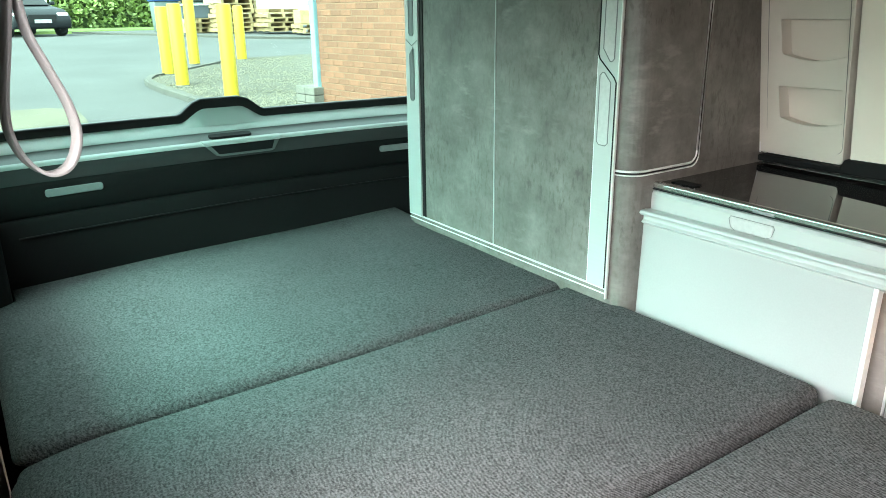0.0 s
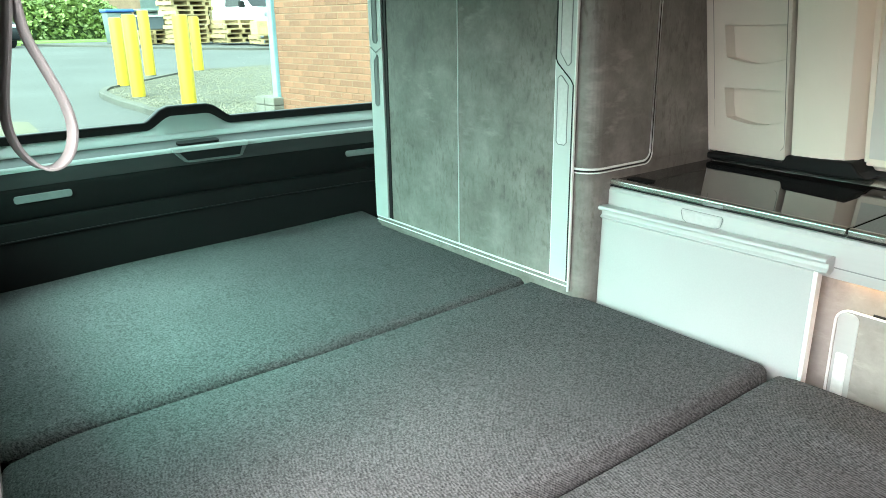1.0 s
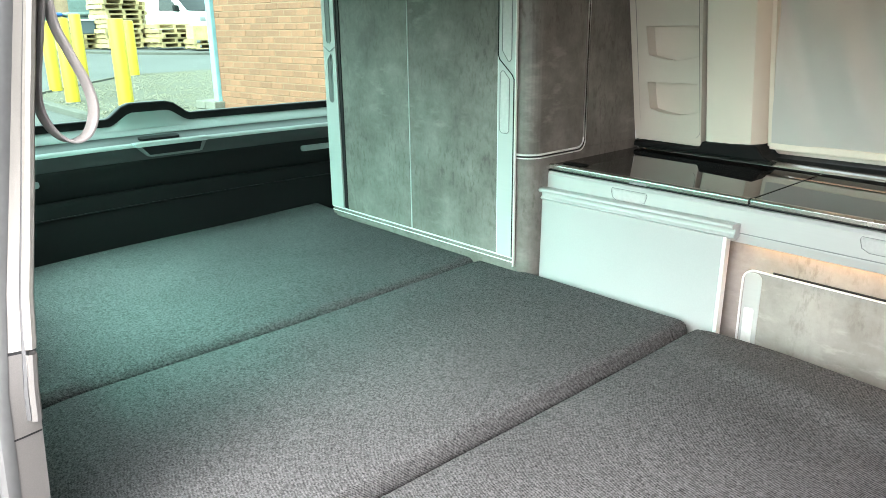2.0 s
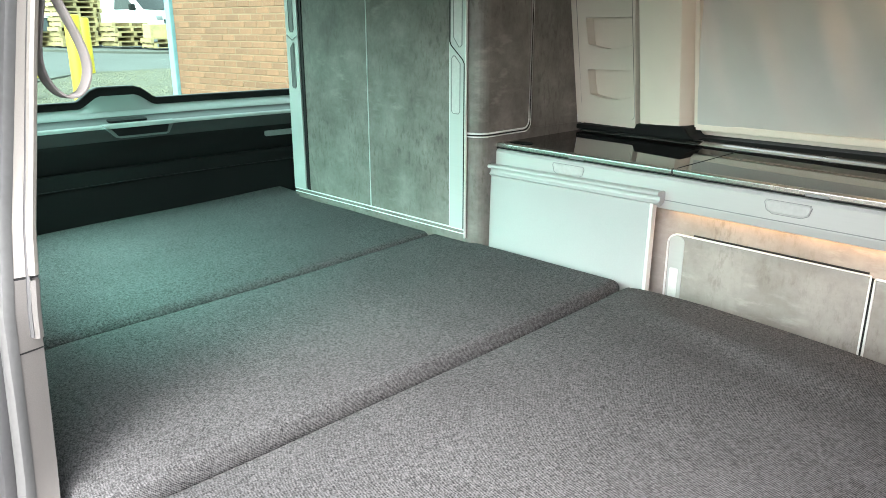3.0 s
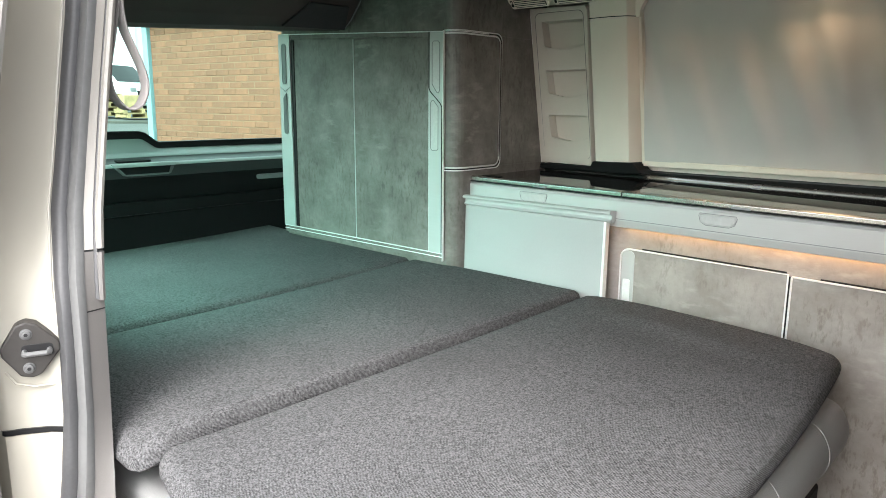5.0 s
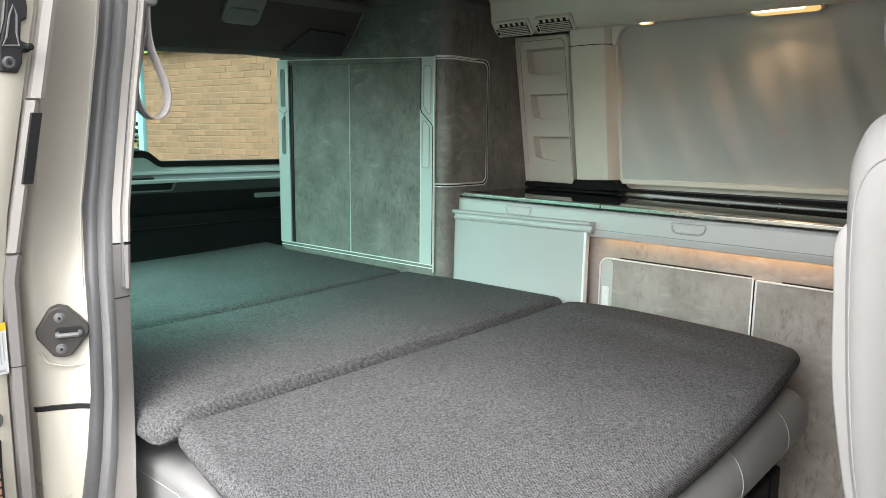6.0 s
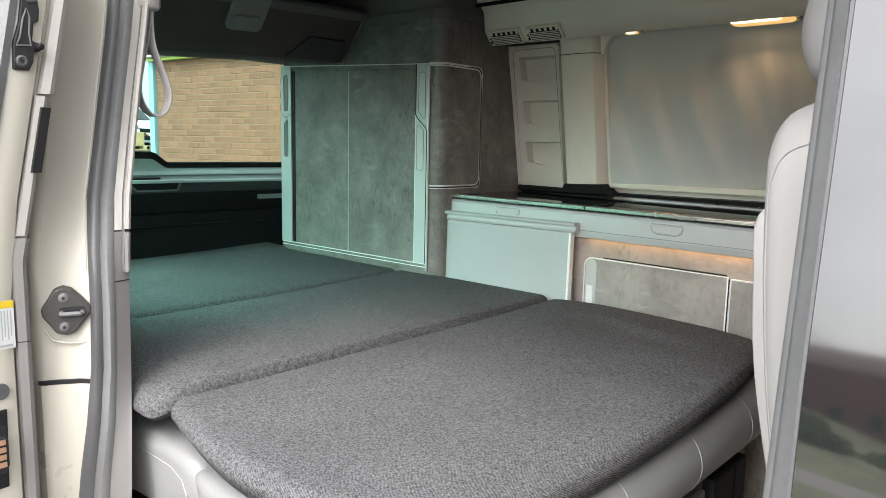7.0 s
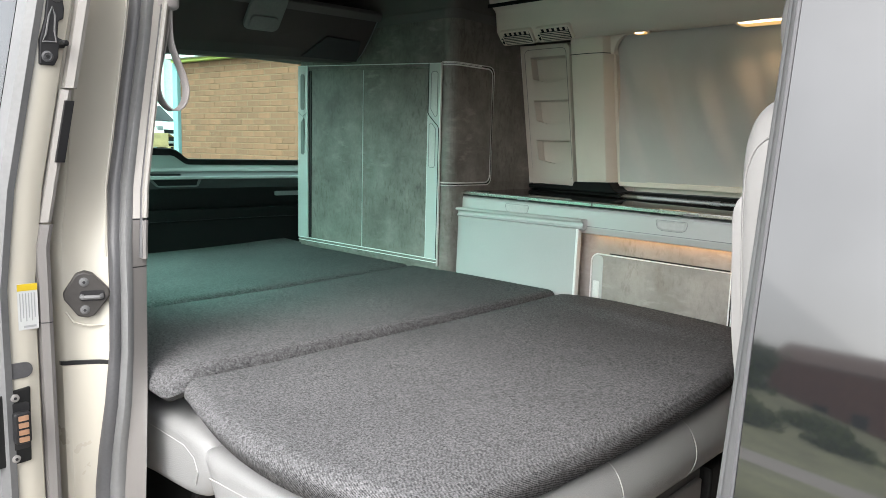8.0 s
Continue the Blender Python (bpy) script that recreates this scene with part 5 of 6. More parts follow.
# upper lock with two bolts
lock = part("upper_lock", prism([(-1.328, 1.214), (-1.304, 1.214), (-1.297, 1.228), (-1.296, 1.244), (-1.285, 1.246), (-1.285, 1.258), (-1.297, 1.262), (-1.294, 1.290), (-1.286, 1.294), (-1.284, 1.312), (-1.288, 1.345), (-1.308, 1.345), (-1.316, 1.29), (-1.326, 1.255)], "x", 1.10, 1.124, 0.002), M_BLACK, door, "black steel upper lock")
part("lock_ridge", sweep([(1.1245, -1.322, 1.252), (1.1245, -1.300, 1.254), (1.1245, -1.302, 1.272), (1.1245, -1.300, 1.298), (1.1245, -1.304, 1.312), (1.1245, -1.310, 1.296), (1.1245, -1.316, 1.265)], circle(0.0016, 6), closed=True, up=(1, 0, 0)), M_SEAL_LIGHT, lock, "worn raised edge of the lock")
part("lock_pin", lathe([(0.0055, 1.118), (0.0055, 1.142), (0.003, 1.145)], (0, -1.291, 1.252), 12, "x"), M_CHAR, lock)
for y, z in ((-1.315, 1.228), (-1.296, 1.330)):
    bolt = part("bolt", lathe([(0.0095, 1.122), (0.0095, 1.1255), (0.006, 1.127), (0.005, 1.1255)], (0, y, z), 16, "x"), M_SEAL, lock)
    part("socket", lathe([(0.0035, 1.1250), (0.0035, 1.1265)], (0, y, z), 6, "x"), M_BLACK, bolt)
part("grip_slot", loft([jrow(z, [(1.10, -1.316), (1.122, -1.322), (1.1235, -1.337), (1.10, -1.339)]) for z in (1.048, 1.052, 1.152, 1.156)]), M_BLACK, door, "black slot")
# warning label
lab = part("warning_label", box(1.1175, 1.1192, -1.380, -1.348, 0.757, 0.838, 0), M_WHITE, door, "white and yellow warning label")
part("label_band", box(1.1190, 1.1196, -1.380, -1.348, 0.826, 0.838, 0), M_YELLOW, lab, "yellow band")
for i in range(6):
    y = -1.377 + 0.0046 * i
    part("text_bar", box(1.1190, 1.1197, y, y + 0.0016, 0.772 + 0.006 * (i % 2), 0.822, 0), M_SLOT, lab)
part("text_bar", box(1.1190, 1.1197, -1.372, -1.352, 0.7605, 0.7645, 0), M_SLOT, lab)
part("oval_plug", prism(rounded(-1.405, -1.362, 0.672, 0.700, 0.013), "x", 1.116, 1.121, 0.001), M_SEAL, door)
cb = part("contact_block", prism([(-1.452, 0.516), (-1.372, 0.520), (-1.368, 0.655), (-1.41, 0.650), (-1.452, 0.632)], "x", 1.116, 1.124, 0.002), M_CHAR, door, "black contact block")
part("contact_recess", prism(rounded(-1.412, -1.372, 0.545, 0.630, 0.006), "x", 1.121, 1.1248, 0.0006), M_BLACK, cb)
housing = part("contact_housing", prism(rounded(-1.400, -1.373, 0.558, 0.615, 0.006), "x", 1.120, 1.138, 0.003), M_BLACK, cb)
for i in range(4):
    z = 0.5625 + 0.0128 * i
    part("contact", box(1.136, 1.1405, -1.394, -1.378, z, z + 0.009, 0.001), M_COPPER, housing, "copper contact")
for y, z in ((-1.394, 0.640), (-1.397, 0.530)):
    bolt = part("bolt", lathe([(0.007, 1.123), (0.007, 1.127), (0.0045, 1.128)], (0, y, z), 14, "x"), M_LATCH, cb)
    part("socket", lathe([(0.0028, 1.1275), (0.0028, 1.1286)], (0, y, z), 6, "x"), M_BLACK, bolt)

# ---------------------------------------------------------------- front edge of the opening and the cab door
bp = thing("front_door_pillar", (2.3, -1.18, 0.0), "grey sealed pillar edge with a cream painted strip", "pillar", kind="structure")
BZ = [-0.1, 0.3, 0.6, 0.8, 0.95, 1.1, 1.14, 1.25, 1.4, 1.6]


def brow(z, pts):
    return [(x - 0.03 * (z - 1.0), y + 0.25 * (z - 1.0), z) for x, y in pts]


part("pillar_seal", loft([brow(z, [(2.33, -1.08), (2.285, -1.11), (2.265, -1.122), (2.260, -1.131), (2.264, -1.140), (2.270, -1.143), (2.270, -1.150), (2.275, -1.158), (2.283, -1.165), (2.2915, -1.175), (2.297, -1.172)]) for z in BZ]), M_SEAL_LIGHT, bp, "mid grey rubber seal")
part("painted_strip", loft([brow(z, [(2.2915, -1.170), (2.292, -1.176), (2.3015, -1.203), (2.3025, -1.205), (2.306, -1.205), (2.316, -1.19)]) for z in (0.90, 0.95, 1.0, 1.05, 1.1, 1.142)]), M_PAINT, bp, "cream painted edge strip")
part("upper_strip", loft([brow(z, [(2.2795, -1.150), (2.285, -1.166), (2.296, -1.197), (2.299, -1.203), (2.305, -1.2065), (2.316, -1.2065)]) for z in (1.147, 1.25, 1.4, 1.6)]), M_SEAL_LIGHT, bp)
part("inner_cover", loft([brow(z, [(2.33, -1.08), (2.40, -1.06), (2.62, -1.06)]) for z in BZ], (0, -0.03, 0)), M_GREYTRIM, bp)
def glass_y(z):
    return -1.226 + 0.18 * (z - 0.95)


def glass_x(z):
    return 2.298 - 0.03 * (z - 1.0) + 0.32 * max(0.0, -1.2125 + 0.25 * (z - 1.0) - glass_y(z))


part("glass_edge", loft([[(glass_x(z) - 0.0015, glass_y(z) + 0.006, z), (glass_x(z) - 0.0015, glass_y(z) - 0.001, z), (glass_x(z) + 0.001, glass_y(z) - 0.0012, z), (glass_x(z) + 0.001, glass_y(z) + 0.006, z)] for z in BZ]), M_SEAL, bp)
cabdoor = thing("front_door", (2.8, -1.22, -0.2), "closed front door with reflective dark tinted glass", "door")
part("glass_panel", loft([[(glass_x(z), glass_y(z), z), (3.40, glass_y(z) - 0.01, z)] for z in (0.55, 0.9, 1.2, 1.5, 1.7)], (0, 0.005, 0)), M_PRIVACY, cabdoor, "dark reflective tinted glass")
part("door_skin", loft([[(2.306, -1.282, z), (3.40, -1.29, z)] for z in (-0.3, 0.2, 0.545)], (0, 0.03, 0)), M_PAINT, cabdoor)

# ---------------------------------------------------------------- yard behind the van
WD = Vector((0.995, 0.0998, 0.0))
WP = Vector((-7.1, 3.08, 0.0))


M_BRICK = material("orange_brown_brick", (0.142, 0.062, 0.035), 0.85, vary=0.16, scale=9, grain=160, bump=0.4, random_vary=0.16, grain_vary=0.1)
M_MORTAR = material("pale_mortar", (0.165, 0.098, 0.062), 0.9, vary=0.1, grain=200, bump=0.4)
M_BLUE = material("pale_blue_steel_paint", (0.17, 0.29, 0.32), 0.5, vary=0.08)
M_STONE = material("grey_blockwork", (0.11, 0.105, 0.09), 0.9, vary=0.15, grain=60, bump=0.5)
M_GRAVEL = material("mixed_gravel", (0.060, 0.055, 0.040), 0.9, vary=0.25, scale=14, grain=90, bump=0.6, grain_vary=0.3)
M_KERB = material("concrete_kerb", (0.062, 0.060, 0.052), 0.85, vary=0.12, grain=90, bump=0.4, random_vary=0.08)
M_LEAF = material("hedge_leaves", (0.08, 0.13, 0.03), 0.6, vary=0.4, scale=3, grain=12, grain_vary=0.3)
M_GRASS = material("mown_grass", (0.09, 0.13, 0.03), 0.9, vary=0.25, scale=2, grain=40, grain_vary=0.3)
M_WHITECAR = material("white_van_paint", (0.78, 0.79, 0.78), 0.3, vary=0.02, coat=0.6)
M_DARKCAR = material("dark_grey_car_paint", (0.012, 0.014, 0.017), 0.4, vary=0.05, spec=0.3)
M_WOOD = material("weathered_pallet_wood", (0.34, 0.25, 0.13), 0.8, vary=0.2, scale=5, grain=60, stretch=(0.2, 1, 1), random_vary=0.2)
M_TYRE = material("tyre_rubber", (0.018, 0.018, 0.019), 0.8)
M_CLAD = material("pale_cladding", (0.55, 0.56, 0.56), 0.6, vary=0.05)
M_BLUEBIN = material("blue_plastic", (0.03, 0.10, 0.32), 0.5, vary=0.08)
M_FASCIA = material("yellow_green_fascia", (0.55, 0.62, 0.16), 0.5, vary=0.06)
M_REDBRICK = material("far_red_brick", (0.30, 0.13, 0.10), 0.9, vary=0.2, scale=3, grain=30, grain_vary=0.2)
M_FARBRICK = material("far_brown_brick", (0.24, 0.15, 0.10), 0.9, vary=0.15, scale=3, grain=30, grain_vary=0.15)
M_BANK = material("pale_rough_grass", (0.21, 0.22, 0.12), 0.9, vary=0.3, scale=0.5, grain=6, grain_vary=0.25)
M_LANE = material("pale_lane_surface", (0.36, 0.34, 0.31), 0.9, vary=0.08, scale=1)
M_BARK = material("bark", (0.10, 0.075, 0.05), 0.9, vary=0.3, grain=40, bump=0.6)

bld = thing("brick_building", tuple(WP), "orange-brown brick building with a pale blue corner post", "building", kind="structure")
LEN, TOPZ, BASEZ = 9.0, 2.16, -0.45


def wall_prism(a0, a1, d0, d1, z0, z1, r=0.0):
    n = Vector((WD.y, -WD.x, 0))
    return spread(box(a0, a1, d0, d1, z0, z1, r), lambda c: WP + WD * c.x + n * c.y + Vector((0, 0, c.z)))


part("mortar_wall", wall_prism(0.0, LEN, -0.25, 0.0075, BASEZ, TOPZ), M_MORTAR, bld)
part("fascia", wall_prism(-0.1, LEN, -0.3, 0.09, TOPZ, TOPZ + 0.10, 0.004), M_FASCIA, bld, "yellow-green fascia board")
part("gutter", wall_prism(-0.1, LEN, 0.09, 0.17, TOPZ + 0.035, TOPZ + 0.10, 0.01), M_CLAD, bld)
part("post", wall_prism(-0.13, -0.02, -0.05, 0.05, 0.3, TOPZ, 0.006), M_BLUE, bld, "pale blue steel corner post")
for i in range(3):
    for j in range(2):
        part("base_block", wall_prism(-0.42 + 0.24 * j, -0.19 + 0.24 * j, -0.12, 0.16, 0.06 + 0.105 * i, 0.16 + 0.105 * i, 0.01), M_STONE, bld)

# gravel bed with its kerb
BED = [(-11.9, 2.02), (-11.5, 1.84), (-10.9, 1.78), (-10.2, 1.80), (-9.4, 1.88), (-8.2, 2.12), (-7.0, 2.30), (-5.6, 2.45), (-4.0, 2.6), (-2.5, 2.75)]


def bed_edge(x):
    return float(np.interp(x, [p[0] for p in BED], [p[1] for p in BED]))


def bed_z(x, y):
    rise = 0.14 * math.exp(-((x + 7.0) ** 2 + (y - 3.0) ** 2) / 3.0)
    return ground_z(x) + 0.07 + rise


rows = []
for i in range(40):
    x = -14.5 + 12.0 * i / 39
    y0 = bed_edge(x) + 0.05 if x > -11.9 else 2.02 + (-11.9 - x) * 1.02
    y1 = 3.2 + 0.1 * (x + 7) if x > -7.0 else 3.2 + (-7.0 - x) * 0.52 + 0.3
    y1 = max(y1, y0 + 0.05)
    rows.append([(x, y0 + (y1 - y0) * j / 8, bed_z(x, y0 + (y1 - y0) * j / 8) + 0.02 * noise.noise(Vector((x * 3, j * 0.7, 0)))) for j in range(9)])
gravel = thing("gravel_bed", (-8, 2.5, 0), "raised bed of mixed beige gravel beside the building", "gravel", kind="structure")
part("gravel_base", loft(rows, (0, 0, -0.15)), M_GRAVEL, gravel)


def scatter_mesh(name, count, place, size, mat):
    """Many small stones or leaves as one mesh."""
    rng = random.Random(name)
    vs, fs = [], []
    for k in range(count):
        c = place(rng)
        if c is None:
            continue
        r = size * rng.uniform(0.5, 1.3)
        b = len(vs)
        tw = rng.uniform(0, 6.28)
        ca, sa = math.cos(tw) * r, math.sin(tw) * r
        h = r * rng.uniform(0.4, 0.8)
        vs += [(c[0] + ca, c[1] + sa, c[2]), (c[0] - sa, c[1] + ca * 0.8, c[2]), (c[0] - ca, c[1] - sa, c[2]), (c[0] + sa, c[1] - ca * 0.8, c[2]), (c[0] + sa * 0.2, c[1], c[2] + h)]
        fs += [(b, b + 1, b + 4), (b + 1, b + 2, b + 4), (b + 2, b + 3, b + 4), (b + 3, b, b + 4)]
    me = bpy.data.meshes.new(name)
    me.from_pydata(vs, [], fs)
    me.materials.append(mat)
    return me


def on_bed(rng):
    x = rng.uniform(-14.2, -4.5)
    y0 = bed_edge(x) + 0.12 if x > -11.9 else 2.1 + (-11.9 - x) * 1.02
    y1 = 3.1 + 0.1 * (x + 7) if x > -7.0 else 3.4 + (-7.0 - x) * 0.52
    if y1 <= y0:
        return None
    y = rng.uniform(y0, y1)
    return (x, y, bed_z(x, y))


M_PEBBLE = material("pale_pebbles", (0.096, 0.088, 0.064), 0.85, vary=0.4, scale=30, grain=90, grain_vary=0.3)
peb = new("pebbles", scatter_mesh("pebbles", 6000, on_bed, 0.028, M_PEBBLE))
peb.parent = gravel
peb.matrix_parent_inverse = Matrix.Translation(-Vector(gravel.location))
tagged(peb, "loose pale pebbles", kind="stuff")

kerb = thing("kerb", (-9, 1.9, 0), "pale concrete kerb stones round the gravel bed", "kerb", kind="structure")
x = -11.9
while x < -3.0:
    x2 = x + (0.45 if x < -10.5 else 0.9)
    a, b = Vector((x + 0.006, bed_edge(x), 0)), Vector((x2 - 0.006, bed_edge(x2), 0))
    za, zb = ground_z(x), ground_z(x2)
    rowsk = []
    for p, z in ((a, za), (b, zb)):
        rowsk.append([(p.x, p.y + dy, z + dz) for dy, dz in ((0.0, -0.1), (0.0, 0.085), (0.015, 0.10), (0.125, 0.10), (0.125, -0.1))])
    bmk = loft(rowsk)
    part("kerb_stone", bmk, M_KERB, kerb)
    x = x2
for k in range(5):
    p, q = Vector((-11.9 - 0.42 * k, 2.02 + 0.43 * k, 0)), Vector((-12.31 - 0.42 * k, 2.44 + 0.43 * k, 0))
    part("kerb_stone", loft([[(v.x + d * 0.7, v.y + d * 0.7, ground_z(v.x) + h) for d, h in ((0, -0.1), (0, 0.085), (0.015, 0.1), (0.125, 0.1), (0.125, -0.1))] for v in (p, q)]), M_KERB, kerb)

for px, py, h in ((-10.52, 2.22, 1.36), (-8.82, 2.44, 1.42), (-12.1, 2.42, 1.26), (-13.58, 3.34, 1.34), (-14.01, 4.49, 1.2)):
    z = ground_z(px) - 0.02
    b = thing("bollard", (px, py, z), "tall round yellow-painted steel bollard by the gravel bed", "bollard", group="yellow bollards")
    part("post", lathe([(0.105, 0.0), (0.105, h - 0.03), (0.098, h - 0.008), (0.07, h)], (px, py, z), 20), M_YELLOW, b)
    part("foot_stain", lathe([(0.1065, 0.0), (0.1065, 0.10), (0.1055, 0.101)], (px, py, z), 20), M_STONE, b, "scuffed dirty foot")


# ---- vehicles in the yard, built pointing along x
def placed(name, m, label, category, group="", kind=""):
    ob = new(name)
    ob.empty_display_size = 0.1
    ob.matrix_basis = m
    return tagged(ob, label, category, group, kind)


def lpart(name, bm, mat, parent, label=""):
    ob = new(name, to_mesh(name, bm, mat))
    ob.parent = parent
    return tagged(ob, label)


def wheels(car, pts, r, w):
    for x, y in pts:
        t = lpart("wheel", lathe([(r * 0.62, -w / 2), (r * 0.95, -w / 2), (r, -w / 2 + 0.03), (r, w / 2 - 0.03), (r * 0.95, w / 2), (r * 0.62, w / 2)], (x, y, r), 24, "y"), M_TYRE, car)
        lpart("rim", lathe([(0.05, -w / 2 - 0.004), (r * 0.6, -w / 2 + 0.01), (r * 0.6, w / 2 - 0.01), (0.05, w / 2 + 0.004)], (x, y, r), 14, "y"), M_ALU, t, "alloy rim")


def saloon(m):
    car = placed("car", m, "dark grey parked hatchback facing the yard", "car")
    low = [(-2.1, 0.28), (-2.15, 0.6), (-2.05, 0.92), (-0.9, 0.98), (0.75, 0.98), (1.75, 0.84), (2.08, 0.66), (2.14, 0.5), (2.1, 0.24)]
    lpart("body", smooth(bevel(prism(low, "y", -0.9, 0.9), 0.09, 4), 50), M_DARKCAR, car)
    cabin = [(-1.95, 0.93), (-1.55, 1.36), (-0.9, 1.45), (0.05, 1.43), (0.95, 0.97)]
    lpart("cabin", spread(smooth(bevel(prism(cabin, "y", -0.8, 0.8), 0.06, 3), 50), lambda c: Vector((c.x, c.y * (1 - 0.35 * max(0, c.z - 0.95)), c.z))), M_DARKCAR, car)
    lpart("windscreen", loft([[(0.98, -0.72, 0.99), (1.02, 0, 0.99), (0.98, 0.72, 0.99)], [(0.14, -0.6, 1.42), (0.17, 0, 1.43), (0.14, 0.6, 1.42)]], (-0.05, 0, -0.02)), M_GLOSS, car, "dark windscreen")
    for s in (-1, 1):
        lpart("side_window", loft([[(-1.6, s * 0.80, 0.99), (0.75, s * 0.80, 0.99)], [(-1.3, s * 0.672, 1.36), (0.05, s * 0.672, 1.38)]], (0, -s * 0.02, 0)), M_GLOSS, car)
        lpart("headlight", smooth(bevel(box(1.93, 2.09, s * 0.5, s * 0.84, 0.62, 0.73, 0), 0.03, 3), 50), M_ALU_LIGHT, car, "clear headlight")
        lpart("mirror", smooth(bevel(box(0.55, 0.68, s * 0.88, s * 1.03, 0.98, 1.1, 0), 0.03, 3), 50), M_DARKCAR, car)
    lpart("grille", box(2.08, 2.15, -0.42, 0.42, 0.45, 0.68, 0.01), M_BLACK, car)
    lpart("number_plate", box(2.14, 2.165, -0.26, 0.26, 0.42, 0.53, 0.004), M_WHITE, car, "white plate")
    wheels(car, [(1.35, -0.82), (1.35, 0.82), (-1.3, -0.82), (-1.3, 0.82)], 0.32, 0.22)
    return car


def panel_van(m):
    van = placed("white_van", m, "white panel van parked beyond the pallets", "van")
    prof = [(-2.6, 0.35), (-2.62, 1.9), (-2.5, 2.0), (0.7, 2.0), (0.95, 1.93), (1.75, 1.22), (2.35, 1.05), (2.5, 0.85), (2.52, 0.4), (2.4, 0.3)]
    lpart("body", spread(smooth(bevel(prism(prof, "y", -0.98, 0.98), 0.09, 4), 50), lambda c: Vector((c.x, c.y * (1 - 0.08 * max(0, c.z - 1.1)), c.z))), M_WHITECAR, van)
    lpart("windscreen", loft([[(1.74, -0.82, 1.25), (1.80, 0, 1.26), (1.74, 0.82, 1.25)], [(1.02, -0.74, 1.88), (1.07, 0, 1.90), (1.02, 0.74, 1.88)]], (-0.04, 0, -0.01)), M_GLOSS, van, "dark windscreen")
    for s in (-1, 1):
        lpart("side_window", loft([[(0.35, s * 0.972, 1.24), (1.55, s * 0.972, 1.24)], [(0.4, s * 0.93, 1.74), (0.95, s * 0.93, 1.74)]], (0, -s * 0.03, 0)), M_GLOSS, van)
        lpart("headlight", smooth(bevel(box(2.22, 2.5, s * 0.62, s * 0.95, 0.82, 1.02, 0), 0.04, 3), 50), M_SLOT, van, "large headlight")
        lpart("mirror", smooth(bevel(box(1.35, 1.5, s * 0.97, s * 1.2, 1.2, 1.45, 0), 0.04, 3), 50), M_CHAR, van)
        lpart("rub_strip", box(-2.4, 1.0, s * 0.97, s * 0.995, 0.62, 0.72, 0.01), M_CHAR, van)
    lpart("grille", box(2.44, 2.54, -0.6, 0.6, 0.72, 0.88, 0.01), M_CHAR, van)
    lpart("lower_grille", box(2.44, 2.54, -0.6, 0.6, 0.42, 0.58, 0.01), M_CHAR, van)
    wheels(van, [(1.7, -0.88), (1.7, 0.88), (-1.6, -0.88), (-1.6, 0.88)], 0.34, 0.24)
    return van


under = thing("chassis", (1.55, -0.36, -0.55), "dark underbody of the camper on four wheels", "chassis", kind="structure")
part("underbody", box(-0.25, 3.4, -1.22, 0.52, -0.30, -0.052, 0.02), M_CHAR, under)
for wx in (0.35, 2.95):
    for wy in (-1.16, 0.46):
        wr = 0.33
        wz = ground_z(wx) + wr
        tyre = part("wheel", lathe([(wr * 0.6, -0.1), (wr * 0.95, -0.1), (wr, -0.07), (wr, 0.07), (wr * 0.95, 0.1), (wr * 0.6, 0.1)], (wx, wy, wz), 28, "y"), M_TYRE, under)
        part("rim", lathe([(0.05, -0.085), (wr * 0.59, -0.07), (wr * 0.59, 0.07), (0.05, 0.085)], (wx, wy, wz), 20, "y"), M_ALU, tyre, "alloy rim")
saloon(pose(-27.3, 1.6, ground_z(-27), 0, 0, 14))
saloon(pose(-31.0, -0.3, ground_z(-31), 0, 0, 10))
panel_van(pose(-28.6, 11.6, ground_z(-28.6) + 0.06, 0, 0, 20))


# pallets
def pallet(m):
    p = placed("pallet", m, "weathered wooden pallet in a stack in the yard", "pallet", group="stacked pallets")
    for i in range(7):
        y = -0.5 + 0.145 * i
        lpart("deck_board", box(-0.6, 0.6, y, y + 0.1, 0.122, 0.144, 0), M_WOOD, p)
    for x in (-0.6, -0.05, 0.5):
        lpart("stringer", box(x, x + 0.1, -0.5, 0.47, 0.022, 0.12, 0), M_WOOD, p)
    for y in (-0.5, -0.06, 0.37):
        lpart("bottom_board", box(-0.6, 0.6, y, y + 0.1, 0.0, 0.02, 0), M_WOOD, p)
    return p


rng = random.Random(7)
first = None
for sx, sy, n, tw in ((-22.9, 7.35, 12, 12), (-23.9, 7.9, 10, 10), (-22.3, 8.75, 5, 8), (-23.4, 6.25, 3, 20), (-21.2, 9.55, 2, -5), (-20.9, 10.8, 1, 10)):
    for k in range(n):
        m = pose(sx + rng.uniform(-0.05, 0.05), sy + rng.uniform(-0.06, 0.06), ground_z(sx) + 0.062 + 0.146 * k, 0, 0, 90 + tw + rng.uniform(-4, 4))
        if first is None:
            first = pallet(m)
        else:
            copy_thing(first, m)
gz = ground_z(-21.2) + 0.062 + 0.292
crate = thing("cardboard_box", (-21.2, 9.3, gz), "brown cardboard box on the low pallet stack", "box")
part("carton", box(-21.5, -20.95, 9.0, 9.6, gz + 0.002, gz + 0.43, 0.015), M_WOOD, crate)
part("flap", spread(box(-21.5, -20.95, 9.62, 9.80, gz + 0.42, gz + 0.43, 0.002), lambda c: Vector((c.x, c.y, c.z - 0.6 * (c.y - 9.6)))), M_WOOD, crate)
gz = ground_z(-23.4) + 0.062 + 0.438
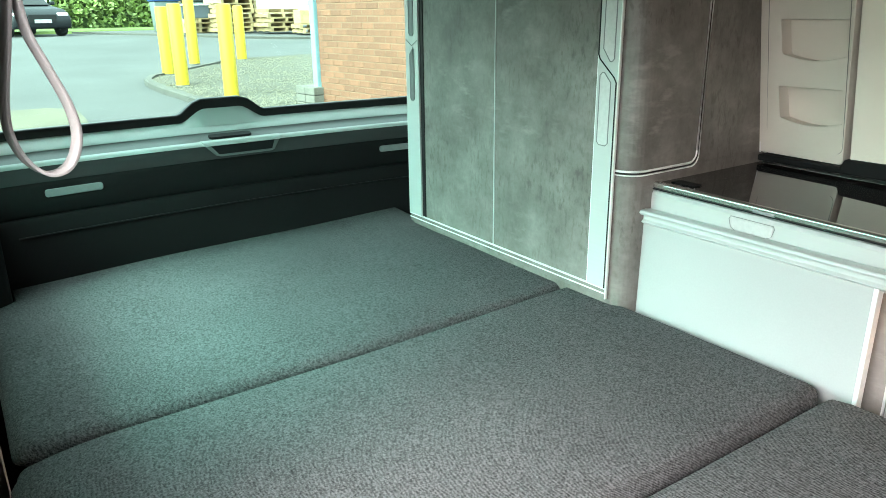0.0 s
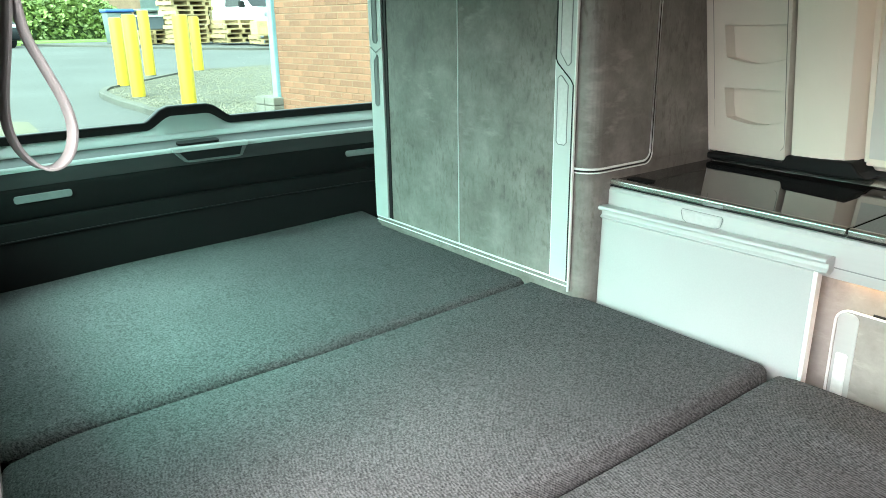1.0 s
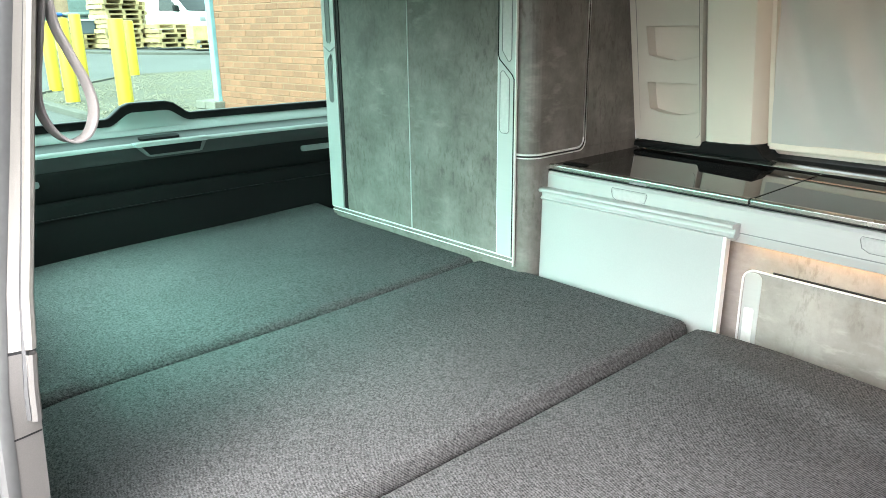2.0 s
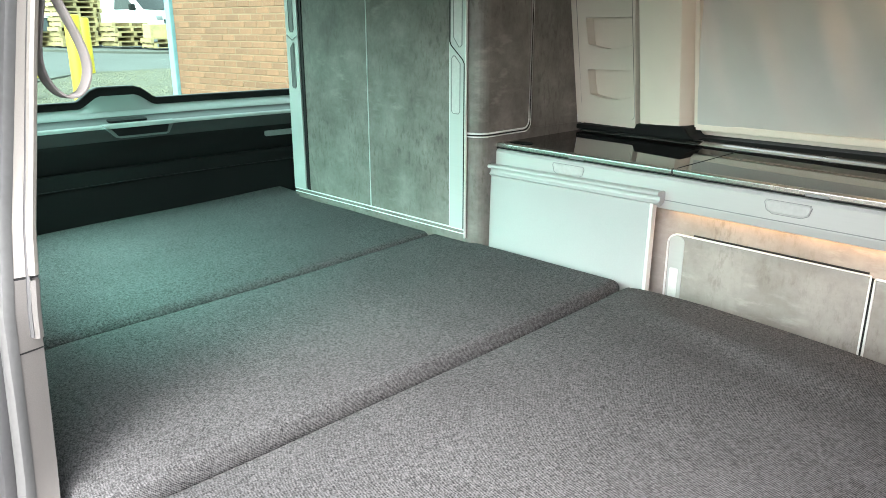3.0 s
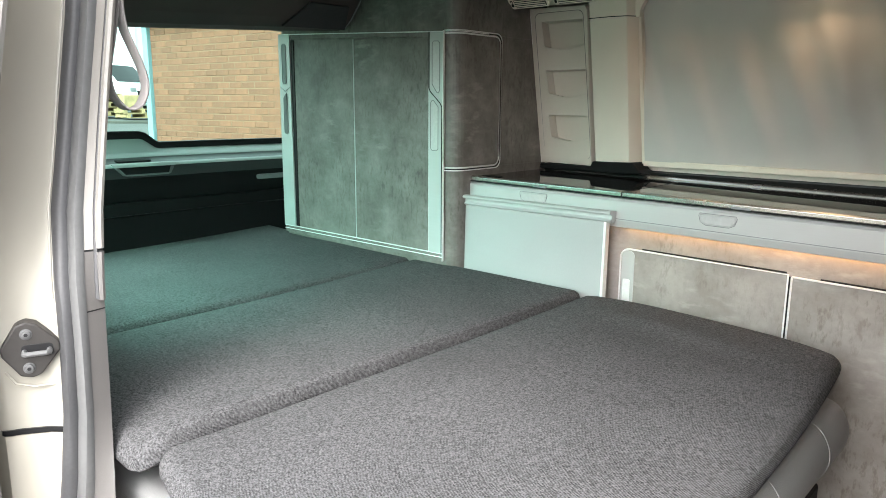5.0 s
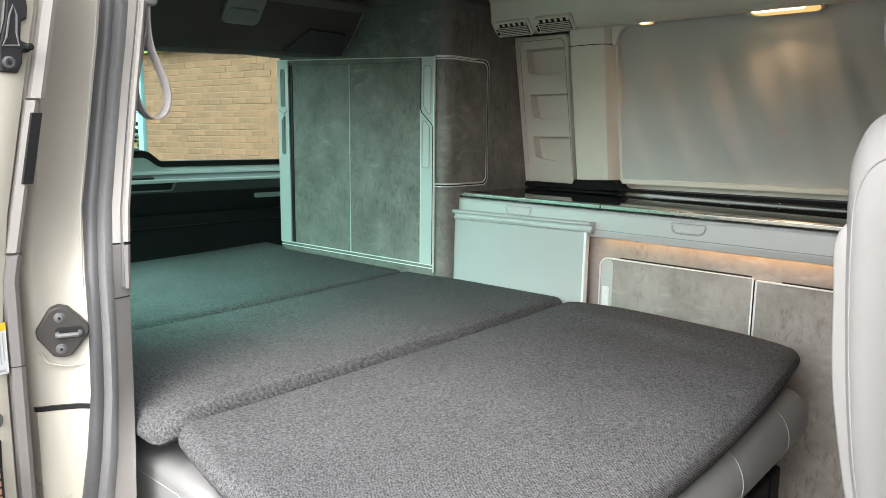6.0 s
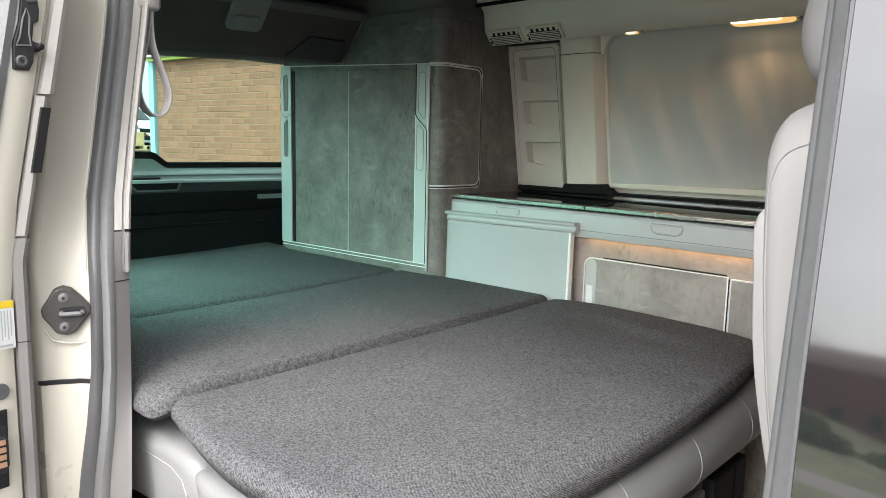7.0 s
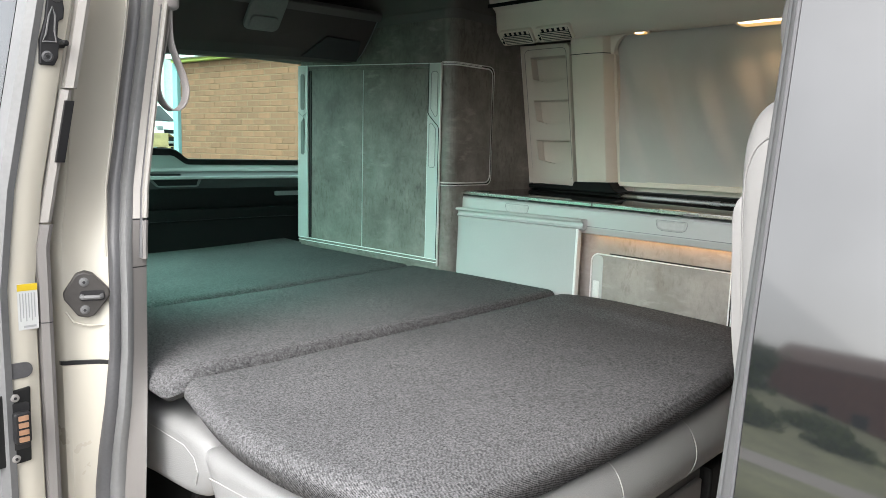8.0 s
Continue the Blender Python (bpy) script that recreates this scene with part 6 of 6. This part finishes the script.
M_CRATE = material("dark_blue_grey_plastic", (0.05, 0.065, 0.08), 0.6, vary=0.1)
crate = thing("plastic_crate", (-23.4, 6.25, gz), "dark blue-grey plastic crate on a pallet", "crate")
part("tub", box(-23.8, -23.0, 5.85, 6.75, gz + 0.002, gz + 0.42, 0.03), M_CRATE, crate)
part("rim", box(-23.84, -22.96, 5.81, 6.79, gz + 0.40, gz + 0.45, 0.01), M_CLAD, crate, "pale rim")
EDGEP = [(-33.0, 2.2), (-29.0, 3.5), (-25.5, 4.2), (-22.6, 5.1), (-20.8, 6.6), (-19.7, 8.2), (-19.2, 11.0), (-19.0, 16.0)]
far_pave = thing("pavement", (-24, 8, 0.7), "raised asphalt apron with a concrete kerb behind the yard", "pavement", kind="structure")
part("apron", loft([[(x, y, ground_z(x) + 0.06) for x, y in EDGEP], [(x - 0.6 if x > -30 else x, y + 0.6, ground_z(x) + 0.06) for x, y in EDGEP], [(-33.0 + 0.2 * i, 20.0, ground_z(-30) + 0.06) for i in range(8)]], (0, 0, -0.2)), M_ASPHALT, far_pave)
for (xa, ya), (xb, yb) in zip(EDGEP, EDGEP[1:]):
    part("kerb_stone", loft([[(x + dx, y - dx, ground_z(x) + h) for dx, h in ((0.06, -0.1), (0.06, 0.062), (0.05, 0.07), (-0.04, 0.07), (-0.04, -0.1))] for x, y in ((xa, ya), (xb, yb))]), M_KERB, far_pave)
M_SLAB = material("sandy_concrete", (0.088, 0.080, 0.054), 0.9, vary=0.15, scale=1.5, grain=70, bump=0.3, grain_vary=0.15)
solo("concrete_slab", loft([[(x, y, ground_z(x) + 0.008) for y in np.linspace(-4.0, y1, 6)] for x, y1 in ((-9.6, 0.1), (-9.35, 0.42), (-8.6, 0.42), (-7.6, 0.35), (-6.0, 0.3), (-4.0, 0.2))], (0, 0, -0.05)), M_SLAB, "pale sandy concrete slab in the asphalt", "pavement", kind="structure")


M_BINGREY = material("grey_green_plastic", (0.10, 0.13, 0.125), 0.5, vary=0.08)


def wheelie(x, y, lid, label):
    z = ground_z(x) + 0.062
    b = thing("waste_bin", (x, y, z), label, "bin", group="waste bins")
    part("body", smooth(bevel(spread(box(x - 0.35, x + 0.35, y - 0.42, y + 0.42, z, z + 1.0, 0), lambda c: Vector((x + (c.x - x) * (0.85 + 0.15 * (c.z - z)), y + (c.y - y) * (0.88 + 0.12 * (c.z - z)), c.z))), 0.04, 2), 50), M_BINGREY, b)
    part("lid", smooth(bevel(box(x - 0.40, x + 0.40, y - 0.47, y + 0.47, z + 1.003, z + 1.12, 0), 0.05, 3), 50), lid, b)


wheelie(-25.4, 5.95, M_BLUEBIN, "grey waste container with a blue lid")
wheelie(-25.2, 6.95, M_BINGREY, "grey waste container with a grey lid")
wheelie(-25.0, 7.9, M_BINGREY, "grey waste container with a grey lid")

# far kerb, verge, hedge and fence
solo("verge", loft([[(x, y, ground_z(x) + h) for y in (-20, 0, 6, 10)] for x, h in ((-28.9, 0.0), (-29.0, 0.10), (-34, 0.16), (-60, 0.5))]), M_GRASS, "grass verge behind the yard", "grass", kind="structure")


def leaf_cloud(name, count, place, size, mat):
    """Small bent leaves as one mesh."""
    rng = random.Random(name)
    vs, fs = [], []
    for k in range(count):
        c = Vector(place(rng))
        r = size * rng.uniform(0.6, 1.4)
        u = Vector((rng.gauss(0, 1), rng.gauss(0, 1), rng.gauss(0, 0.7))).normalized()
        w = u.cross(Vector((rng.gauss(0, 1), rng.gauss(0, 1), rng.gauss(0, 1)))).normalized()
        b = len(vs)
        vs += [tuple(c - u * r), tuple(c + w * r * 0.55), tuple(c + u * r), tuple(c - w * r * 0.55)]
        fs += [(b, b + 1, b + 2), (b, b + 2, b + 3)]
    me = bpy.data.meshes.new(name)
    me.from_pydata(vs, [], fs)
    me.materials.append(mat)
    return me


def hedge(cx, cy, lx, ly, h, count, size, mat, label, z0=None, seed=0):
    z0 = ground_z(cx) if z0 is None else z0
    hd = thing("hedge", (cx, cy, z0), label, "hedge")

    def top(x, y):
        return h * (0.72 + 0.28 * noise.noise(Vector((x * 0.55 + seed, y * 0.55, 1.0)))) + 0.12 * noise.noise(Vector((x * 2.3, y * 2.3, seed)))

    core = []
    for i in range(15):
        y = cy - ly / 2 + ly * i / 14
        core.append([(cx + lx / 2 * 0.86 * math.cos(radians(a)), y, z0 + top(cx, y) * 0.86 * max(0.0, math.sin(radians(a)))) for a in range(0, 181, 20)])
    part("core", loft(core), M_SHADE_LEAF, hd)

    def place(rng):
        y = cy + rng.uniform(-0.5, 0.5) * ly
        a = radians(rng.uniform(0, 180))
        e = rng.uniform(0.84, 1.06)
        x = cx + lx / 2 * e * math.cos(a)
        return (x, y, z0 + top(x, y) * e * math.sin(a) ** 0.7)
    lf = new("foliage", leaf_cloud("foliage_%g_%g" % (cx, cy), count, place, size, mat))
    lf.parent = hd
    lf.matrix_parent_inverse = Matrix.Translation(-Vector(hd.location))
    tagged(lf, "dense small leaves", kind="stuff")
    return hd


# Darker leaf green for the cores: shade between the leaves as colour.
M_SHADE_LEAF = material("inner_foliage", (0.045, 0.075, 0.02), 0.9, vary=0.3, scale=4)
M_LEAF2 = material("yellow_green_leaves", (0.13, 0.18, 0.045), 0.6, vary=0.35, scale=2, grain=10, grain_vary=0.3)
hedge(-33.5, 5.7, 3.0, 4.6, 2.4, 6500, 0.12, M_LEAF2, "thick green hedge behind the far kerb")
hedge(-35.0, -2.0, 3.0, 8.0, 2.0, 4000, 0.14, M_LEAF, "dark green hedge beside the fence")

fence = thing("palisade_fence", (-33.5, 1.0, ground_z(-33.5)), "blue-grey steel palisade fence behind the parked cars", "fence", kind="structure")
for i in range(44):
    y = -3.5 + 0.17 * i
    z = ground_z(-33.5) + 0.1
    part("pale", prism([(y, z), (y + 0.07, z), (y + 0.07, z + 2.3), (y + 0.035, z + 2.4), (y, z + 2.3)], "x", -33.53, -33.5, 0), M_CLAD, fence)
for h in (0.4, 2.0):
    part("rail", box(-33.5, -33.45, -3.6, 4.1, ground_z(-33.5) + h, ground_z(-33.5) + h + 0.06, 0), M_CLAD, fence)

# far industrial unit behind the van
far = thing("industrial_unit", (-42, 14, ground_z(-42)), "far brown brick industrial unit with pale cladding and dark windows", "building")
gz = ground_z(-42)
part("brick_wall", box(-50, -42, 7.0, 14.6, gz, gz + 7.0, 0), M_FARBRICK, far)
part("pale_wall", box(-50, -42.1, 14.6, 34, gz, gz + 9.0, 0), M_CLAD, far, "pale cladding")
part("white_panel", box(-42.1, -41.95, 16.6, 19.6, gz + 2.4, gz + 8.0, 0.02), M_WHITECAR, far, "white cladding panel")
for y0, y1 in ((11.6, 13.4), (16.7, 19.4)):
    d = part("roller_door", box(-42.12, -41.93, y0, y1, gz, gz + 2.3, 0.01), M_BINGREY, far, "dark roller door")
    for i in range(5):
        part("slat", box(-41.93, -41.915, y0 + 0.05, y1 - 0.05, gz + 0.44 * i + 0.02, gz + 0.44 * i + 0.42, 0.004), M_BINGREY, d)
for z0 in (0.9, 2.9):
    for y0 in (14.9, 20.4, 22.2):
        w = part("window", box(-42.13, -41.98, y0, y0 + 1.4, gz + z0, gz + z0 + 1.3, 0.01), M_WHITECAR, far)
        part("pane", box(-41.99, -41.97, y0 + 0.08, y0 + 0.68, gz + z0 + 0.08, gz + z0 + 1.22, 0), M_GLOSS, w)
        part("pane", box(-41.99, -41.97, y0 + 0.74, y0 + 1.32, gz + z0 + 0.08, gz + z0 + 1.22, 0), M_GLOSS, w)

# ---- what lies behind the camera: path, verge, hedges and houses
solo("grass_strip", loft([[(x, y, ground_z(x) + h) for y, h in ((-24.2, 0.0), (-24.0, 0.08), (-15.0, 0.08), (-14.8, 0.0))] for x in (-40, -22.5, -9.5, -0.5, 40)]), M_BANK, "mown grass strip beside the road", "grass", kind="structure")
solo("path", loft([[(x, y - 0.12 * x, ground_z(x) + 0.012) for y in (-32.5, -28.0, -23.3)] for x in (-40, -22.5, -9.5, -0.5, 20)]), M_LANE, "pale paved lane beyond the grass strip", "path", kind="structure")


def bank_z(x, y):
    d = max(0.0, -32.5 - y)
    return ground_z(x) - 0.03 + 0.11 * min(d, 22) * (1.0 + 0.5 * max(-1.0, min(1.0, -(x + 9) / 8)))


solo("grass_bank", loft([[(x, y - 0.12 * x, bank_z(x, y)) for y in (-80, -62, -55, -50, -44, -40, -36, -32.6)] for x in (-50, -30, -22, -16, -12, -8, -4, 0, 10, 20)]), M_BANK, "green bank rising beyond the lane", "grass", kind="structure")


def bush(cx, cy, r, h, z0, label, mat):
    t = thing("bush", (cx, cy, z0), label, "bush", group="bushes on the bank")
    rows = []
    for i in range(7):
        e = radians(-10 + 100 * i / 6)
        rows.append([(cx + 0.85 * r * math.cos(e) * math.cos(radians(a)) * (1 + 0.2 * noise.noise(Vector((cx + a * 0.03, i, 0)))), cy + 0.85 * r * math.cos(e) * math.sin(radians(a)), z0 + 0.9 * h * max(0, math.sin(e))) for a in range(0, 361, 30)])
    # The core's darker green paints the shade inside the bush.
    part("core", loft(rows), M_SHADE_LEAF, t)

    def place(rng):
        a, e = rng.uniform(0, 6.283), math.asin(rng.uniform(0, 1))
        k = rng.uniform(0.85, 1.1) * (1 + 0.25 * noise.noise(Vector((cx + math.cos(a) * 2, math.sin(a) * 2, e * 2))))
        return (cx + r * k * math.cos(e) * math.cos(a), cy + r * k * math.cos(e) * math.sin(a), z0 + h * k * math.sin(e))
    lf = new("foliage", leaf_cloud("bush_%g_%g" % (cx, cy), 1500, place, 0.13, mat))
    lf.parent = t
    lf.matrix_parent_inverse = Matrix.Translation(-Vector(t.location))
    tagged(lf, kind="stuff")


for bx, by, br, bh in ((-12, -40, 2.2, 1.2), (-7.5, -42, 1.8, 0.8), (-16, -44, 3.0, 1.5), (-10, -46, 2.2, 0.9), (-20, -40, 3.0, 1.5), (-4, -44, 2.0, 0.7), (1, -42, 2.0, 0.8), (-14.5, -36.5, 2.0, 0.8)):
    bush(bx, by, br, bh, bank_z(bx, by) - 0.1, "rounded green bush on the grass bank", M_LEAF2)


def house(x0, x1, y0, y1, h, label):
    hs = thing("brick_house", ((x0 + x1) / 2, (y0 + y1) / 2, 0.3), label, "house", group="houses on the bank")
    part("wall", box(x0, x1, y0, y1, 0.2, 0.5 + h, 0), M_REDBRICK, hs)
    ym = (y0 + y1) / 2
    part("roof", prism([(y0 - 0.3, 0.5 + h), (y1 + 0.3, 0.5 + h), (ym, 0.5 + h + 1.8)], "x", x0 - 0.2, x1 + 0.2), M_ROOF, hs)
    n = int((x1 - x0) / 2.6)
    for i in range(n):
        x = x0 + 0.9 + 2.6 * i
        for z in (2.6,):
            w = part("window", box(x, x + 1.1, y1 - 0.05, y1 + 0.05, z, z + 1.1, 0.01), M_ROOF, hs)
            part("pane", box(x + 0.07, x + 1.03, y1 + 0.045, y1 + 0.055, z + 0.07, z + 1.03, 0), M_GLOSS, w)


M_ROOF = material("brown_roof_tiles", (0.2, 0.13, 0.11), 0.85, vary=0.2, scale=4, grain=14, grain_vary=0.25)
house(-17.0, -3.0, -66, -58, 5.9, "low red brick house with a brown tiled roof")
house(-1.5, 14, -67, -59, 5.6, "low red brick house with a brown tiled roof")


def tree(x, y, z, h, r, n):
    t = thing("tree", (x, y, z), "broad leafy tree on the bank behind the road", "tree", group="trees on the bank")
    rng = random.Random(str((x, y)))
    part("trunk", lathe([(0.2, 0), (0.15, h * 0.25), (0.11, h * 0.5), (0.05, h * 0.8)], (x, y, z), 10), M_BARK, t)
    tips = []
    for i in range(9):
        a = 0.7 * i
        b = Vector((x, y, z + h * (0.35 + 0.05 * i)))
        e = b + Vector((math.cos(a) * r * rng.uniform(0.5, 0.9), math.sin(a) * r * rng.uniform(0.5, 0.9), h * rng.uniform(0.1, 0.28)))
        tips.append(e)
        part("limb", sweep([b, b.lerp(e, 0.5) + Vector((0, 0, 0.15)), e], circle(0.04, 6)), M_BARK, t)

    def place(g):
        c = g.choice(tips)
        d = Vector((g.gauss(0, 1), g.gauss(0, 1), g.gauss(0, 0.8)))
        return c + d * r * 0.28
    lf = new("crown", leaf_cloud("crown_%g" % x, n, place, 0.24, M_LEAF))
    lf.parent = t
    lf.matrix_parent_inverse = Matrix.Translation(-Vector(t.location))
    tagged(lf, "open crown of small green leaves")


tree(-17, -52, 1.6, 4.2, 2.0, 7000)
tree(-9, -72, 1.6, 6.5, 2.4, 7000)
tree(6, -74, 1.6, 6.5, 2.6, 7000)

# ---------------------------------------------------------------- bricks of the near building
bw, bh, bd, j = 0.215, 0.065, 0.03, 0.010
full = to_mesh("brick", box(0, bw, -0.02, bd - 0.02, 0, bh, 0.004, 1), M_BRICK)
half = to_mesh("brick", box(0, (bw - j) / 2, -0.02, bd - 0.02, 0, bh, 0.004, 1), M_BRICK)
nrm = Vector((WD.y, -WD.x, 0))
base = Matrix.Translation(-Vector(bld.location))
rotz = Matrix.Rotation(math.atan2(WD.y, WD.x), 4, "Z")
rng = random.Random(5)
rest = bmesh.new()
courses = int((TOPZ - 0.0) / (bh + j))
for c in range(courses):
    z = TOPZ - (c + 1) * (bh + j)
    a = 0.0
    k = 0
    while a < 5.5:
        short = (k == 0 and c % 2 == 1)
        ln = (bw - j) / 2 if short else bw
        out = rng.uniform(-0.002, 0.003)
        place = WP + WD * a + nrm * (0.008 + out) * -1 + Vector((0, 0, z))
        m = Matrix.Translation(place - Vector(bld.location)) @ rotz
        if a < 2.25:
            piece("brick", half if short else full, bld, m)
        else:
            w = Matrix.Translation(place) @ rotz
            vs = [rest.verts.new(w @ Vector(p)) for p in ((0, -0.02, 0), (ln, -0.02, 0), (ln, -0.02, bh), (0, -0.02, bh), (0, 0.01, 0), (ln, 0.01, 0), (ln, 0.01, bh), (0, 0.01, bh))]
            for f in ((0, 1, 2, 3), (0, 4, 5, 1), (3, 2, 6, 7), (0, 3, 7, 4), (1, 5, 6, 2)):
                rest.faces.new([vs[i] for i in f])
        a += ln + j
        k += 1
tagged(part("bricks", rest, M_BRICK, bld), kind="stuff")
